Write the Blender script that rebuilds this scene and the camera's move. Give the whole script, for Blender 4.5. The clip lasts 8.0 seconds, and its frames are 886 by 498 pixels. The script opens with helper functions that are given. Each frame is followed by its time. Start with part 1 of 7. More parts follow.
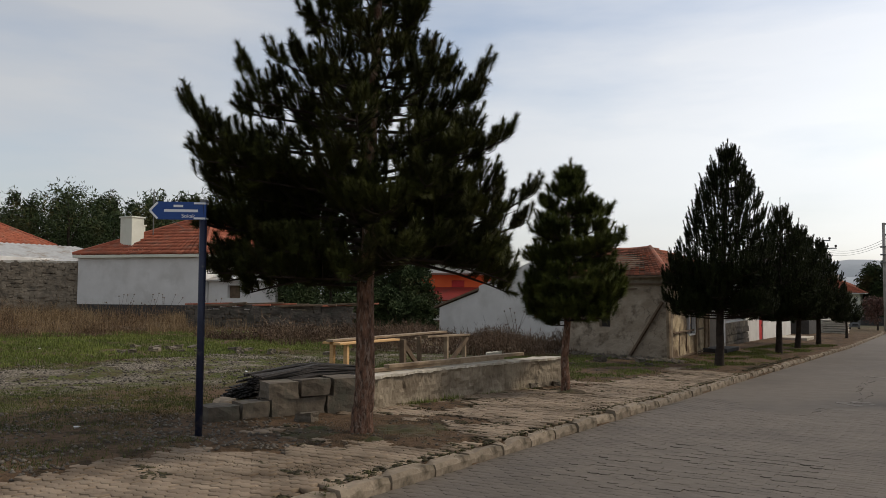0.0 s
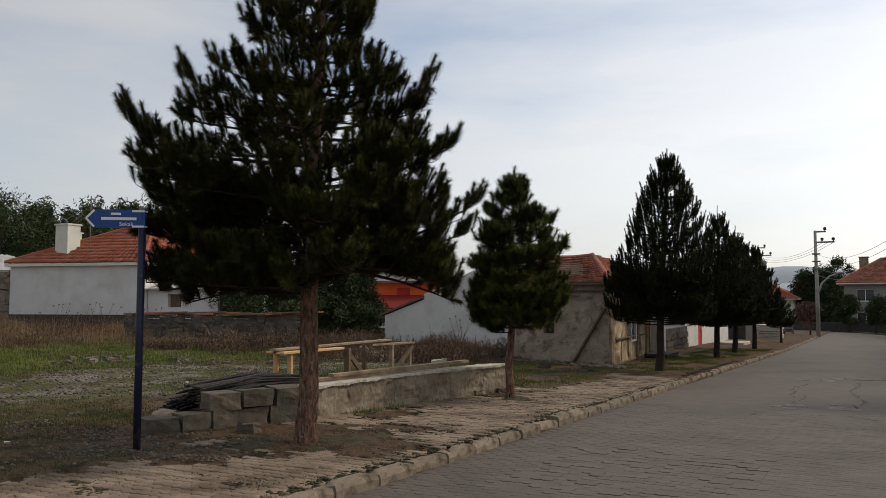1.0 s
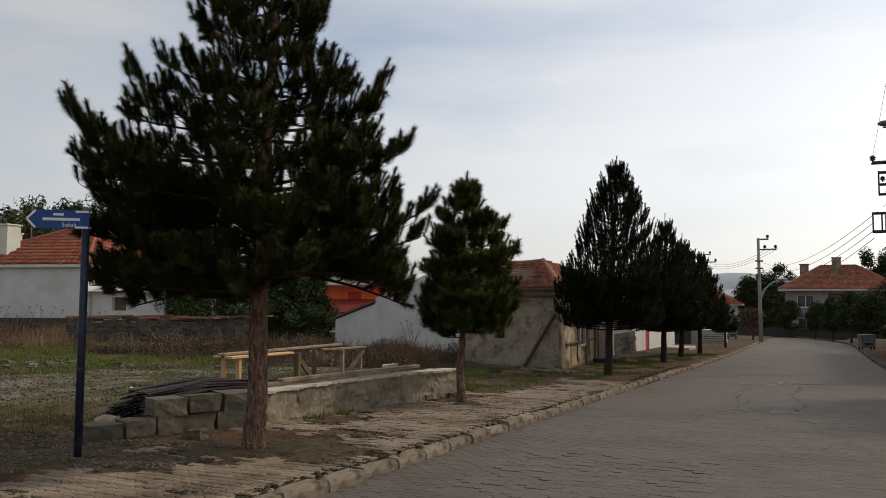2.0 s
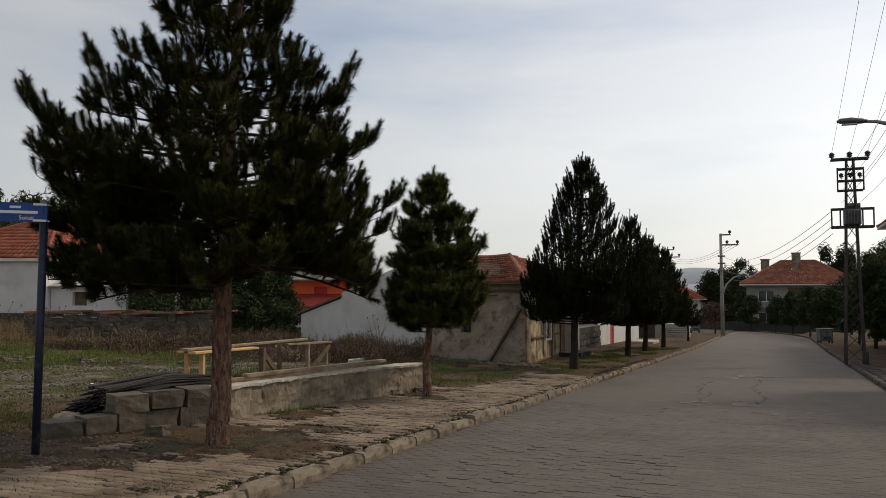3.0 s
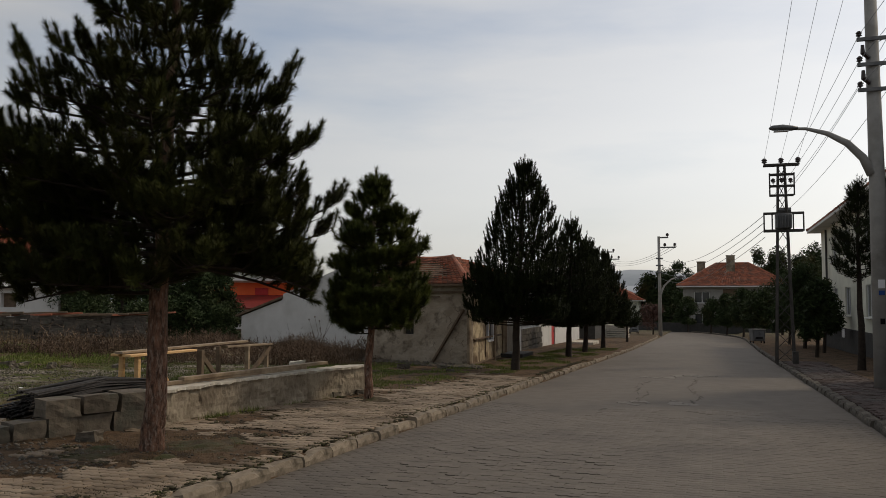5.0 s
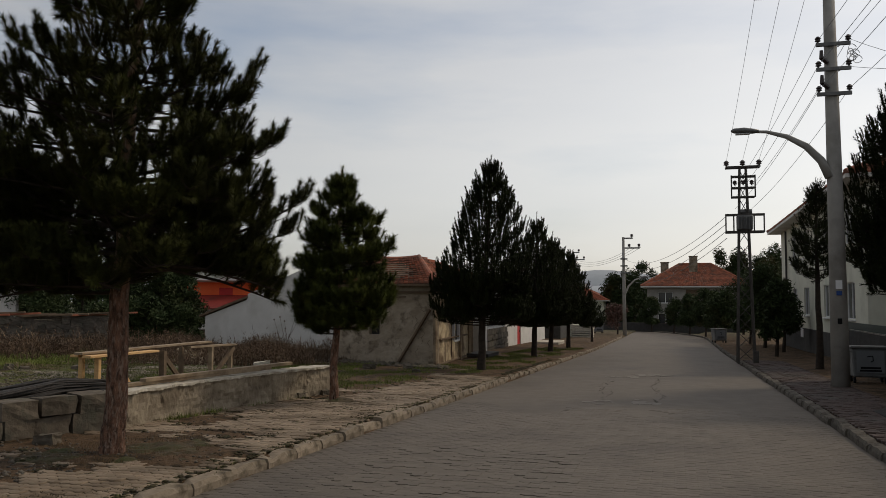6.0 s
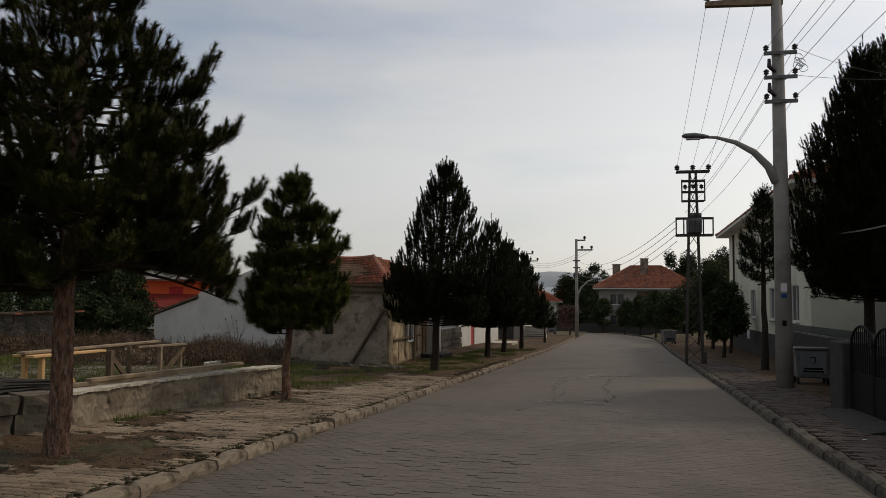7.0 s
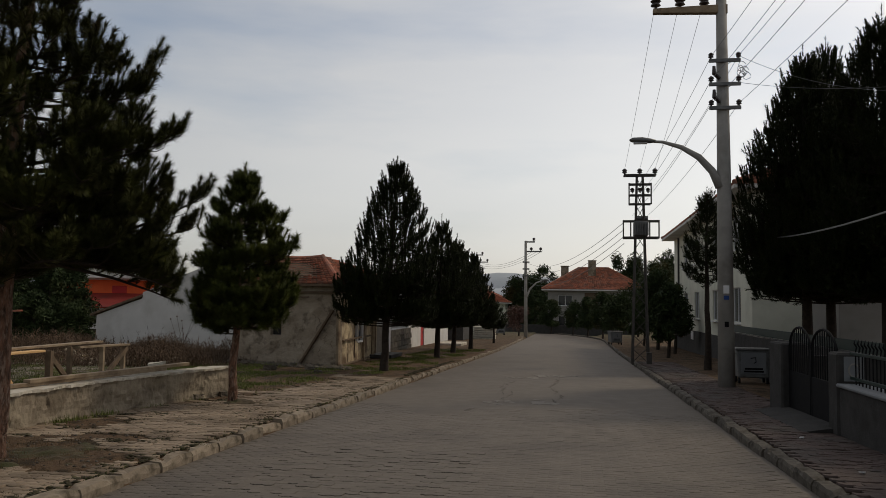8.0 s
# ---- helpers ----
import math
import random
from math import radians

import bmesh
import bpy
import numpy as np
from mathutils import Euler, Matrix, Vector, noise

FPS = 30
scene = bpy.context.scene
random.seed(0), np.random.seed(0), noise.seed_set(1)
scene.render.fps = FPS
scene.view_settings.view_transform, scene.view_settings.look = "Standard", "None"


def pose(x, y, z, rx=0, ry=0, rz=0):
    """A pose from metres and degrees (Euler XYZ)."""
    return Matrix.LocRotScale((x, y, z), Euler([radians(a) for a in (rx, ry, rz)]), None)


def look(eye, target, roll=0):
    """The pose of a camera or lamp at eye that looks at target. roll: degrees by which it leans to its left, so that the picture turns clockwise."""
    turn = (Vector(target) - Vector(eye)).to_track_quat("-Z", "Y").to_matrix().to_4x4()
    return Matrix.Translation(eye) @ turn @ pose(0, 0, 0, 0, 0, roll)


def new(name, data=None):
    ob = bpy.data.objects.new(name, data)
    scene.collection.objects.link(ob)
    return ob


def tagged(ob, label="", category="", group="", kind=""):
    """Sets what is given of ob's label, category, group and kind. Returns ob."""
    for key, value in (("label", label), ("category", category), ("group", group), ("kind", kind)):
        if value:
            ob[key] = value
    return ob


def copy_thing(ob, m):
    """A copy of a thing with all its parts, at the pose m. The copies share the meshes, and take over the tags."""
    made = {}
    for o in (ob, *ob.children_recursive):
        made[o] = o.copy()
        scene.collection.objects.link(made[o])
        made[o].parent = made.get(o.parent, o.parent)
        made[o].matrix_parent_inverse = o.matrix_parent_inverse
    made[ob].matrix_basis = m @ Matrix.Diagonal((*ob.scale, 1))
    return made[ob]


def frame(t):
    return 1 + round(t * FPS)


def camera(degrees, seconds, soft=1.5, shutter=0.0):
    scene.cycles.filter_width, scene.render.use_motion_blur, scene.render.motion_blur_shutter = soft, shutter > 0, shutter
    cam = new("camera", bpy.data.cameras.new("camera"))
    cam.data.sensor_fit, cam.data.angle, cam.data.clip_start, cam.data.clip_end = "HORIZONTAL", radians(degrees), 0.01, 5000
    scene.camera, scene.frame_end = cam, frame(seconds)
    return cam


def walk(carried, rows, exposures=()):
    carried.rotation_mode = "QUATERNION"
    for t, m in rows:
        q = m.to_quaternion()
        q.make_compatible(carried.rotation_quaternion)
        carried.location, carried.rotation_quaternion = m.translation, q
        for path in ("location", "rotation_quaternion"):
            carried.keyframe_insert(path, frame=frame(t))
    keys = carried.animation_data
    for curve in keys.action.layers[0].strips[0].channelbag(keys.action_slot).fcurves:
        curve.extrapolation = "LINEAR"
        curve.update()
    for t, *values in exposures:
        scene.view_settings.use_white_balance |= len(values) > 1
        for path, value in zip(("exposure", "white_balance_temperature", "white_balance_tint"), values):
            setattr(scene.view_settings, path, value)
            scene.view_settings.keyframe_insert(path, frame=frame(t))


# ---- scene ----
cam = camera(57.53, 8.0, soft=0.5)
# seconds, eye, yaw, pitch, roll: a hand-held turn on the spot
ROWS = [
    (0.0, 0.0, 0.0, 1.6, 32.118, 3.12, -0.323),
    (0.5, 0.021, -0.014, 1.608, 30.249, 3.25, -0.032),
    (1.0, 0.017, -0.003, 1.608, 28.276, 3.668, -0.017),
    (1.5, 0.008, 0.002, 1.61, 26.313, 3.989, -0.162),
    (3.0, -0.004, 0.036, 1.608, 22.459, 3.618, -0.228),
    (3.5, 0.003, 0.04, 1.61, 21.152, 3.583, -0.123),
    (4.0, 0.006, 0.052, 1.611, 20.164, 3.855, -0.159),
    (4.5, 0.004, 0.053, 1.608, 19.41, 3.746, -0.192),
    (6.0, 0.012, 0.065, 1.612, 16.062, 3.743, -0.236),
    (6.5, 0.014, 0.066, 1.608, 14.735, 3.57, -0.291),
    (7.0, 0.012, 0.068, 1.61, 12.816, 3.796, -0.561),
    (7.5, 0.015, 0.068, 1.611, 11.276, 3.793, -0.677),
    (8.0, 0.012, 0.062, 1.604, 9.264, 3.89, -0.78),
]
EXPOSURES = [(0.0, 0.04, 6600, 10), (4.0, -0.2, 6800, 10), (8.0, -0.44, 6850, 10)]
walk(cam, [(t, pose(x, y, z, 90 + pitch, roll, yaw)) for t, x, y, z, yaw, pitch, roll in ROWS], EXPOSURES)

# ---- world and sun ----
SUN_AZ, SUN_EL = 46.0, 42.0  # degrees clockwise from +y, and above the horizon
world = bpy.data.worlds.new("sky")
scene.world = world
world.use_nodes = True
wn, wl = world.node_tree.nodes, world.node_tree.links
wn.clear()
sky = wn.new("ShaderNodeTexSky")
sky.sky_type, sky.sun_disc = "NISHITA", False
sky.sun_elevation, sky.sun_rotation = radians(SUN_EL), radians(SUN_AZ)
sky.air_density, sky.dust_density = 1.0, 2.0
w_co = wn.new("ShaderNodeTexCoord")
w_map = wn.new("ShaderNodeMapping")
w_map.inputs["Scale"].default_value = (1.0, 1.0, 4.5)
w_map.inputs["Rotation"].default_value = (radians(5), radians(-6), 0.3)
w_noise = wn.new("ShaderNodeTexNoise")
w_noise.inputs["Scale"].default_value, w_noise.inputs["Detail"].default_value = 1.7, 6.0
w_noise.inputs["Roughness"].default_value = 0.5
w_ramp = wn.new("ShaderNodeValToRGB")
w_ramp.color_ramp.elements[0].position, w_ramp.color_ramp.elements[1].position = 0.26, 0.54
w_ramp.color_ramp.elements[0].color, w_ramp.color_ramp.elements[1].color = (0.0, 0.0, 0.0, 1), (0.97, 0.97, 0.97, 1)
w_cloud = wn.new("ShaderNodeMix")
w_cloud.data_type = "RGBA"
w_tone = wn.new("ShaderNodeMix")
w_tone.data_type = "RGBA"
w_tone.inputs["A"].default_value, w_tone.inputs["B"].default_value = (2.9, 3.05, 3.3, 1), (4.25, 4.2, 4.1, 1)
w_grey = wn.new("ShaderNodeHueSaturation")  # cloud lit like the clear sky behind it, without its blue
w_grey.inputs["Saturation"].default_value, w_grey.inputs["Value"].default_value = 0.38, 0.78
w_lit = wn.new("ShaderNodeMix")
w_lit.data_type, w_lit.blend_type = "RGBA", "ADD"
w_lit.inputs["Factor"].default_value = 1.0
w_n2 = wn.new("ShaderNodeTexNoise")
w_n2.inputs["Scale"].default_value, w_n2.inputs["Detail"].default_value = 2.6, 7.0
w_bg = wn.new("ShaderNodeBackground")
w_bg.inputs["Strength"].default_value = 0.10
w_out = wn.new("ShaderNodeOutputWorld")
wl.new(w_co.outputs["Generated"], w_map.inputs["Vector"])
wl.new(w_map.outputs["Vector"], w_noise.inputs["Vector"])
wl.new(w_map.outputs["Vector"], w_n2.inputs["Vector"])
wl.new(w_noise.outputs["Fac"], w_ramp.inputs["Fac"])
wl.new(w_n2.outputs["Fac"], w_tone.inputs["Factor"])
wl.new(w_ramp.outputs["Color"], w_cloud.inputs["Factor"])
w_blue = wn.new("ShaderNodeHueSaturation")
w_blue.inputs["Saturation"].default_value, w_blue.inputs["Value"].default_value = 0.8, 1.4
wl.new(sky.outputs["Color"], w_blue.inputs["Color"])
wl.new(w_blue.outputs["Color"], w_cloud.inputs["A"])
wl.new(sky.outputs["Color"], w_grey.inputs["Color"])
wl.new(w_grey.outputs["Color"], w_lit.inputs["A"])
wl.new(w_tone.outputs["Result"], w_lit.inputs["B"])
w_side = wn.new("ShaderNodeVectorMath")  # thin cloud glows towards the sun's side and is dull away from it
w_side.operation = "DOT_PRODUCT"
w_side.inputs[1].default_value = (math.sin(radians(SUN_AZ)), math.cos(radians(SUN_AZ)), 0.0)
w_gain = wn.new("ShaderNodeMapRange")
w_gain.inputs["From Min"].default_value, w_gain.inputs["From Max"].default_value = -1.0, 1.0
w_gain.inputs["To Min"].default_value, w_gain.inputs["To Max"].default_value = 0.6, 1.32
w_glow = wn.new("ShaderNodeVectorMath")
w_glow.operation = "SCALE"
wl.new(w_co.outputs["Generated"], w_side.inputs[0])
wl.new(w_side.outputs["Value"], w_gain.inputs["Value"])
wl.new(w_gain.outputs["Result"], w_glow.inputs["Scale"])
wl.new(w_lit.outputs["Result"], w_glow.inputs[0])
wl.new(w_glow.outputs["Vector"], w_cloud.inputs["B"])
wl.new(w_cloud.outputs["Result"], w_bg.inputs["Color"])
wl.new(w_bg.outputs["Background"], w_out.inputs["Surface"])

sun = new("sun", bpy.data.lights.new("sun", "SUN"))
sun.data.energy, sun.data.angle, sun.data.color = 1.1, radians(6), (1.0, 0.85, 0.64)
_a, _e = radians(SUN_AZ), radians(SUN_EL)
sun.matrix_world = look((0, 0, 60), (-60 * math.sin(_a) * math.cos(_e), -60 * math.cos(_a) * math.cos(_e), 60 - 60 * math.sin(_e)))

# ---- materials ----
def mat(name, a, b, scale=6.0, rough=0.85, bump=0.3, fine=60.0, metal=0.0, stain=None, stain_scale=1.2, stain_amount=0.5,
        vary=0.0, island=False, stretch=(1, 1, 1), detail=6.0, spec=0.4, dist=0.01):
    """Two colours mixed by a grain, a third in patches, a brightness that varies by piece, and a fine relief."""
    m = bpy.data.materials.new(name)
    m.use_nodes = True
    n, l = m.node_tree.nodes, m.node_tree.links
    p = n["Principled BSDF"]
    p.inputs["Roughness"].default_value, p.inputs["Metallic"].default_value = rough, metal
    p.inputs["Specular IOR Level"].default_value = spec
    co, mp = n.new("ShaderNodeTexCoord"), n.new("ShaderNodeMapping")
    mp.inputs["Scale"].default_value = stretch
    l.new(co.outputs["Object"], mp.inputs["Vector"])

    def grain(s, d):
        t = n.new("ShaderNodeTexNoise")
        t.inputs["Scale"].default_value, t.inputs["Detail"].default_value, t.inputs["Roughness"].default_value = s, d, 0.6
        l.new(mp.outputs["Vector"], t.inputs["Vector"])
        return t.outputs["Fac"]

    def ramp(f, lo, hi):
        r = n.new("ShaderNodeMapRange")
        r.inputs["From Min"].default_value, r.inputs["From Max"].default_value = lo, hi
        l.new(f, r.inputs["Value"])
        return r.outputs["Result"]

    def mix(f, x, y):
        k = n.new("ShaderNodeMix")
        k.data_type = "RGBA"
        for s, v in (("Factor", f), ("A", x), ("B", y)):
            if isinstance(v, tuple):
                k.inputs[s].default_value = (*v, 1)
            else:
                l.new(v, k.inputs[s])
        return k.outputs["Result"]

    col = mix(ramp(grain(scale, detail), 0.32, 0.68), a, b)
    if stain:
        f = ramp(grain(stain_scale, 5.0), 0.62 - 0.25 * stain_amount, 0.72 - 0.1 * stain_amount)
        col = mix(f, col, stain)
    if vary:
        r = ramp(n.new("ShaderNodeNewGeometry").outputs["Random Per Island"] if island else n.new("ShaderNodeObjectInfo").outputs["Random"], 0, 1)
        g = n.new("ShaderNodeMapRange")
        g.inputs["To Min"].default_value, g.inputs["To Max"].default_value = 1 - vary, 1 + vary
        l.new(r, g.inputs["Value"])
        h = n.new("ShaderNodeHueSaturation")
        l.new(g.outputs["Result"], h.inputs["Value"])
        l.new(col, h.inputs["Color"])
        col = h.outputs["Color"]
    l.new(col, p.inputs["Base Color"])
    if bump:
        bn = n.new("ShaderNodeBump")
        bn.inputs["Strength"].default_value, bn.inputs["Distance"].default_value = bump, dist
        l.new(grain(fine, 8.0), bn.inputs["Height"])
        l.new(bn.outputs["Normal"], p.inputs["Normal"])
    return m


M_PAVER = mat("paver_concrete", (0.1112, 0.092, 0.07315), (0.1493, 0.125, 0.1007), 2.2, 0.75, 0.5, 120, stain=(0.09064, 0.075, 0.05985), stain_scale=0.35, vary=0.07, island=True)
M_PAVER1 = mat("paver_concrete_piece", (0.1112, 0.092, 0.07315), (0.1493, 0.125, 0.1007), 9, 0.75, 0.5, 120, stain=(0.103, 0.086, 0.06935), stain_scale=4, vary=0.10)
M_ROADBED = mat("road_joint_sand", (0.1061, 0.088, 0.0703), (0.1421, 0.119, 0.09595), 3.0, 0.8, 0.5, 40, stain=(0.09785, 0.082, 0.0665), stain_scale=0.4)
M_WALKPAVER = mat("walk_paver", (0.22, 0.163, 0.112), (0.31, 0.24, 0.168), 3.0, 0.85, 0.6, 110, stain=(0.125, 0.088, 0.055), stain_scale=1.3, stain_amount=0.7, vary=0.14, island=True)
M_REDPAVER = mat("red_paver", (0.058, 0.037, 0.031), (0.092, 0.064, 0.055), 3.0, 0.85, 0.6, 110, stain=(0.06, 0.053, 0.047), stain_scale=0.8, vary=0.16, island=True)
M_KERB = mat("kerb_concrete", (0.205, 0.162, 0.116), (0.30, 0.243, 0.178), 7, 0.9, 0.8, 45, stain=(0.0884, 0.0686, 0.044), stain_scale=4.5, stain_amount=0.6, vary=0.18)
# darker copy of the kerb concrete: roadside shade and some dirt in its colour
M_KERBDARK = mat("shaded_dirty_kerb_concrete", (0.085, 0.073, 0.058), (0.15, 0.13, 0.105), 7, 0.9, 0.8, 45, stain=(0.05, 0.042, 0.032), stain_scale=4.5, stain_amount=0.6, vary=0.2)
M_STUCCO = mat("old_stucco", (0.2496, 0.2058, 0.1496), (0.3432, 0.2891, 0.2112), 3, 0.95, 0.7, 9, stain=(0.1352, 0.1029, 0.0704), stain_scale=2.2, stain_amount=0.8, dist=0.03)
M_STONE = mat("field_stone", (0.082, 0.0663, 0.04896), (0.1722, 0.142, 0.108), 7, 0.92, 0.9, 25, stain=(0.0902, 0.0858, 0.0648), stain_scale=3, vary=0.22)
M_COPING = mat("worn_cement", (0.46, 0.42, 0.35), (0.60, 0.55, 0.46), 5, 0.9, 0.6, 40, stain=(0.3432, 0.294, 0.22), stain_scale=3)
M_MUD = mat("cracked_mud_plaster", (0.27, 0.215, 0.155), (0.40, 0.335, 0.255), 2.2, 0.95, 1.0, 12, stain=(0.13, 0.10, 0.07), stain_scale=2.6, stain_amount=0.35, dist=0.03)
M_MUDPALE = mat("pale_mud_plaster", (0.46, 0.36, 0.22), (0.62, 0.51, 0.34), 3, 0.95, 1.0, 14, stain=(0.15, 0.10, 0.06), stain_scale=1.7, stain_amount=0.9, dist=0.03)
M_WHITE = mat("white_limewash", (0.60, 0.585, 0.555), (0.68, 0.665, 0.635), 1.2, 0.9, 0.35, 20, stain=(0.54, 0.525, 0.49), stain_scale=0.7)
M_CREAM = mat("cream_render", (0.66, 0.66, 0.55), (0.72, 0.72, 0.61), 1.0, 0.9, 0.25, 30, stain=(0.58, 0.58, 0.48), stain_scale=0.6)
M_GREYBASE = mat("grey_plinth", (0.16, 0.17, 0.18), (0.21, 0.22, 0.23), 2, 0.9, 0.4, 25)
M_TILE = mat("clay_roof_tile", (0.27, 0.072, 0.038), (0.37, 0.115, 0.06), 2.5, 0.85, 0.4, 40, stain=(0.26, 0.11, 0.07), stain_scale=1.2, vary=0.2, island=True)
M_TILEOLD = mat("weathered_roof_tile", (0.31, 0.092, 0.05), (0.42, 0.15, 0.085), 2.5, 0.9, 0.5, 40, stain=(0.20, 0.10, 0.07), stain_scale=1.6, stain_amount=0.8, vary=0.28, island=True)
M_TIN = mat("weathered_tin", (0.40, 0.40, 0.39), (0.52, 0.52, 0.50), 2, 0.55, 0.3, 20, metal=0.3, stain=(0.28, 0.23, 0.18), stain_scale=1.1)
M_ORANGE = mat("orange_paint", (0.72, 0.11, 0.03), (0.80, 0.14, 0.04), 1, 0.8, 0.2, 20)
M_RED = mat("red_paint", (0.42, 0.02, 0.02), (0.52, 0.03, 0.03), 2, 0.6, 0.1, 20)
M_BARK = mat("pine_bark", (0.03, 0.017, 0.011), (0.30, 0.155, 0.098), 9, 0.95, 1.0, 26, stain=(0.34, 0.245, 0.19), stain_scale=12, stain_amount=0.5, stretch=(2.4, 2.4, 0.7), dist=0.05)
M_TWIG = mat("pine_limb", (0.022, 0.016, 0.012), (0.05, 0.036, 0.026), 9, 0.95, 0.5, 30)
M_NEEDLE = mat("pine_needles", (0.022, 0.025, 0.006), (0.068, 0.073, 0.016), 2.2, 0.75, 0.0, spec=0.12, vary=0.35, island=True, stain=(0.0475, 0.0368, 0.0144), stain_scale=1.3, stain_amount=0.25)
M_NEEDLEFRESH = mat("fresh_pine_needles", (0.028, 0.038, 0.007), (0.11, 0.125, 0.026), 2.6, 0.75, 0.0, spec=0.12, vary=0.4, island=True)
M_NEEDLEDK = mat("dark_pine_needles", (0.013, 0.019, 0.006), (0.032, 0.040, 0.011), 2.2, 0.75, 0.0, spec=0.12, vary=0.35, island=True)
M_LEAF = mat("broad_leaves", (0.02, 0.034, 0.012), (0.045, 0.062, 0.022), 0.8, 0.75, 0.0, spec=0.15, vary=0.4, island=True, stain=(0.07, 0.06, 0.02), stain_scale=0.35, stain_amount=0.3)
M_LEAFRED = mat("plum_leaves", (0.08, 0.035, 0.03), (0.12, 0.06, 0.04), 1.5, 0.65, 0.0, vary=0.4, island=True)
M_LEAFYEL = mat("yellowing_leaves", (0.13, 0.115, 0.025), (0.08, 0.09, 0.025), 1.5, 0.65, 0.0, vary=0.4, island=True)
M_GRASS = mat("green_grass", (0.070, 0.098, 0.012), (0.15, 0.175, 0.028), 0.6, 0.7, 0.0, vary=0.35, island=True)
M_DULLGRASS = mat("trodden_grass", (0.040, 0.052, 0.010), (0.092, 0.104, 0.020), 0.8, 0.8, 0.0, vary=0.4, island=True, stain=(0.085, 0.06, 0.03), stain_scale=0.5, stain_amount=0.3)
M_STRAWGRASS = mat("straw_grass", (0.17, 0.112, 0.056), (0.27, 0.19, 0.10), 0.8, 0.85, 0.0, vary=0.35, island=True)
M_DRYGRASS = mat("dry_weeds", (0.1326, 0.0828, 0.0396), (0.2106, 0.1404, 0.0693), 0.6, 0.85, 0.0, vary=0.4, island=True, stain=(0.0702, 0.0396, 0.02244), stain_scale=0.25, stain_amount=0.7)
M_BROWNWEED = mat("brown_weeds", (0.06, 0.037, 0.023), (0.14, 0.088, 0.052), 0.7, 0.85, 0.0, vary=0.4, island=True, stain=(0.17, 0.115, 0.065), stain_scale=0.4, stain_amount=0.5)
M_NEWWOOD = mat("fresh_lumber", (0.62, 0.36, 0.15), (0.74, 0.47, 0.22), 5, 0.7, 0.3, 30, stretch=(0.4, 0.4, 6))
M_OLDWOOD = mat("weathered_lumber", (0.2288, 0.1666, 0.1056), (0.3536, 0.2744, 0.1848), 5, 0.85, 0.5, 30, stain=(0.1456, 0.098, 0.0616), stain_scale=2)
M_DARKWOOD = mat("dark_timber", (0.10, 0.07, 0.045), (0.18, 0.125, 0.08), 5, 0.85, 0.5, 30)
M_IRON = mat("rusty_rods", (0.016, 0.014, 0.013), (0.038, 0.032, 0.028), 9, 0.7, 0.3, 40, vary=0.3)
M_STEEL = mat("galvanised_steel", (0.13, 0.13, 0.13), (0.20, 0.20, 0.195), 5, 0.55, 0.2, 30, metal=0.6)
M_DARKSTEEL = mat("dark_lattice_steel", (0.06, 0.055, 0.05), (0.10, 0.09, 0.08), 5, 0.7, 0.2, 30, metal=0.4)
M_POLE = mat("spun_concrete", (0.28, 0.27, 0.25), (0.36, 0.345, 0.32), 3, 0.85, 0.3, 60, stain=(0.22, 0.21, 0.19), stain_scale=1.2)
M_PORCELAIN = mat("dark_porcelain", (0.03, 0.02, 0.018), (0.05, 0.035, 0.03), 5, 0.25, 0.0)
M_WIRE = mat("wire", (0.10, 0.10, 0.10), (0.14, 0.14, 0.14), 5, 0.5, 0.0, metal=0.5)
M_BLUE = mat("sign_blue_enamel", (0.010, 0.055, 0.23), (0.014, 0.065, 0.26), 5, 0.4, 0.1, 20)
M_POSTBLUE = mat("navy_post_paint", (0.010, 0.014, 0.036), (0.018, 0.024, 0.055), 8, 0.5, 0.15, 40, stain=(0.10, 0.09, 0.09), stain_scale=5, stain_amount=0.2)
M_SIGNWHITE = mat("sign_white", (0.78, 0.78, 0.78), (0.82, 0.82, 0.82), 5, 0.5, 0.0)
M_BIN = mat("bin_grey_metal", (0.11, 0.115, 0.115), (0.16, 0.165, 0.165), 5, 0.6, 0.2, 30, stain=(0.07, 0.067, 0.06), stain_scale=4)
M_BLACKIRON = mat("black_wrought_iron", (0.005, 0.005, 0.006), (0.010, 0.010, 0.011), 8, 0.75, 0.1, 40, spec=0.12)
M_GREENIRON = mat("green_fence_paint", (0.004, 0.018, 0.014), (0.007, 0.025, 0.02), 8, 0.5, 0.1, 40)
M_GATEWALL = mat("dark_grey_render", (0.030, 0.028, 0.027), (0.052, 0.049, 0.047), 4, 0.95, 0.8, 40, stain=(0.026, 0.025, 0.022), stain_scale=2.2)
M_GREYWALL = mat("rough_grey_render", (0.046, 0.044, 0.042), (0.07, 0.067, 0.064), 4, 0.95, 0.8, 40, stain=(0.05, 0.048, 0.046), stain_scale=1.5)
M_PLASTICW = mat("white_window_frame", (0.72, 0.72, 0.72), (0.78, 0.78, 0.78), 3, 0.4, 0.0)
# the haze of distance is mixed into the hill colour itself
M_HILL = mat("haze_tinted_hill", (0.36, 0.39, 0.42), (0.42, 0.45, 0.48), 0.004, 1.0, 0.0, stain=(0.33, 0.36, 0.38), stain_scale=0.008)
M_STRAW = mat("pine_litter", (0.040, 0.028, 0.014), (0.095, 0.066, 0.033), 8, 0.9, 1.0, 60, stain=(0.045, 0.05, 0.014), stain_scale=3.0, stain_amount=0.7)
M_NICHESHADE = mat("niche_shade_dark", (0.014, 0.013, 0.012), (0.03, 0.027, 0.024), 4, 0.9, 0.4, 20)
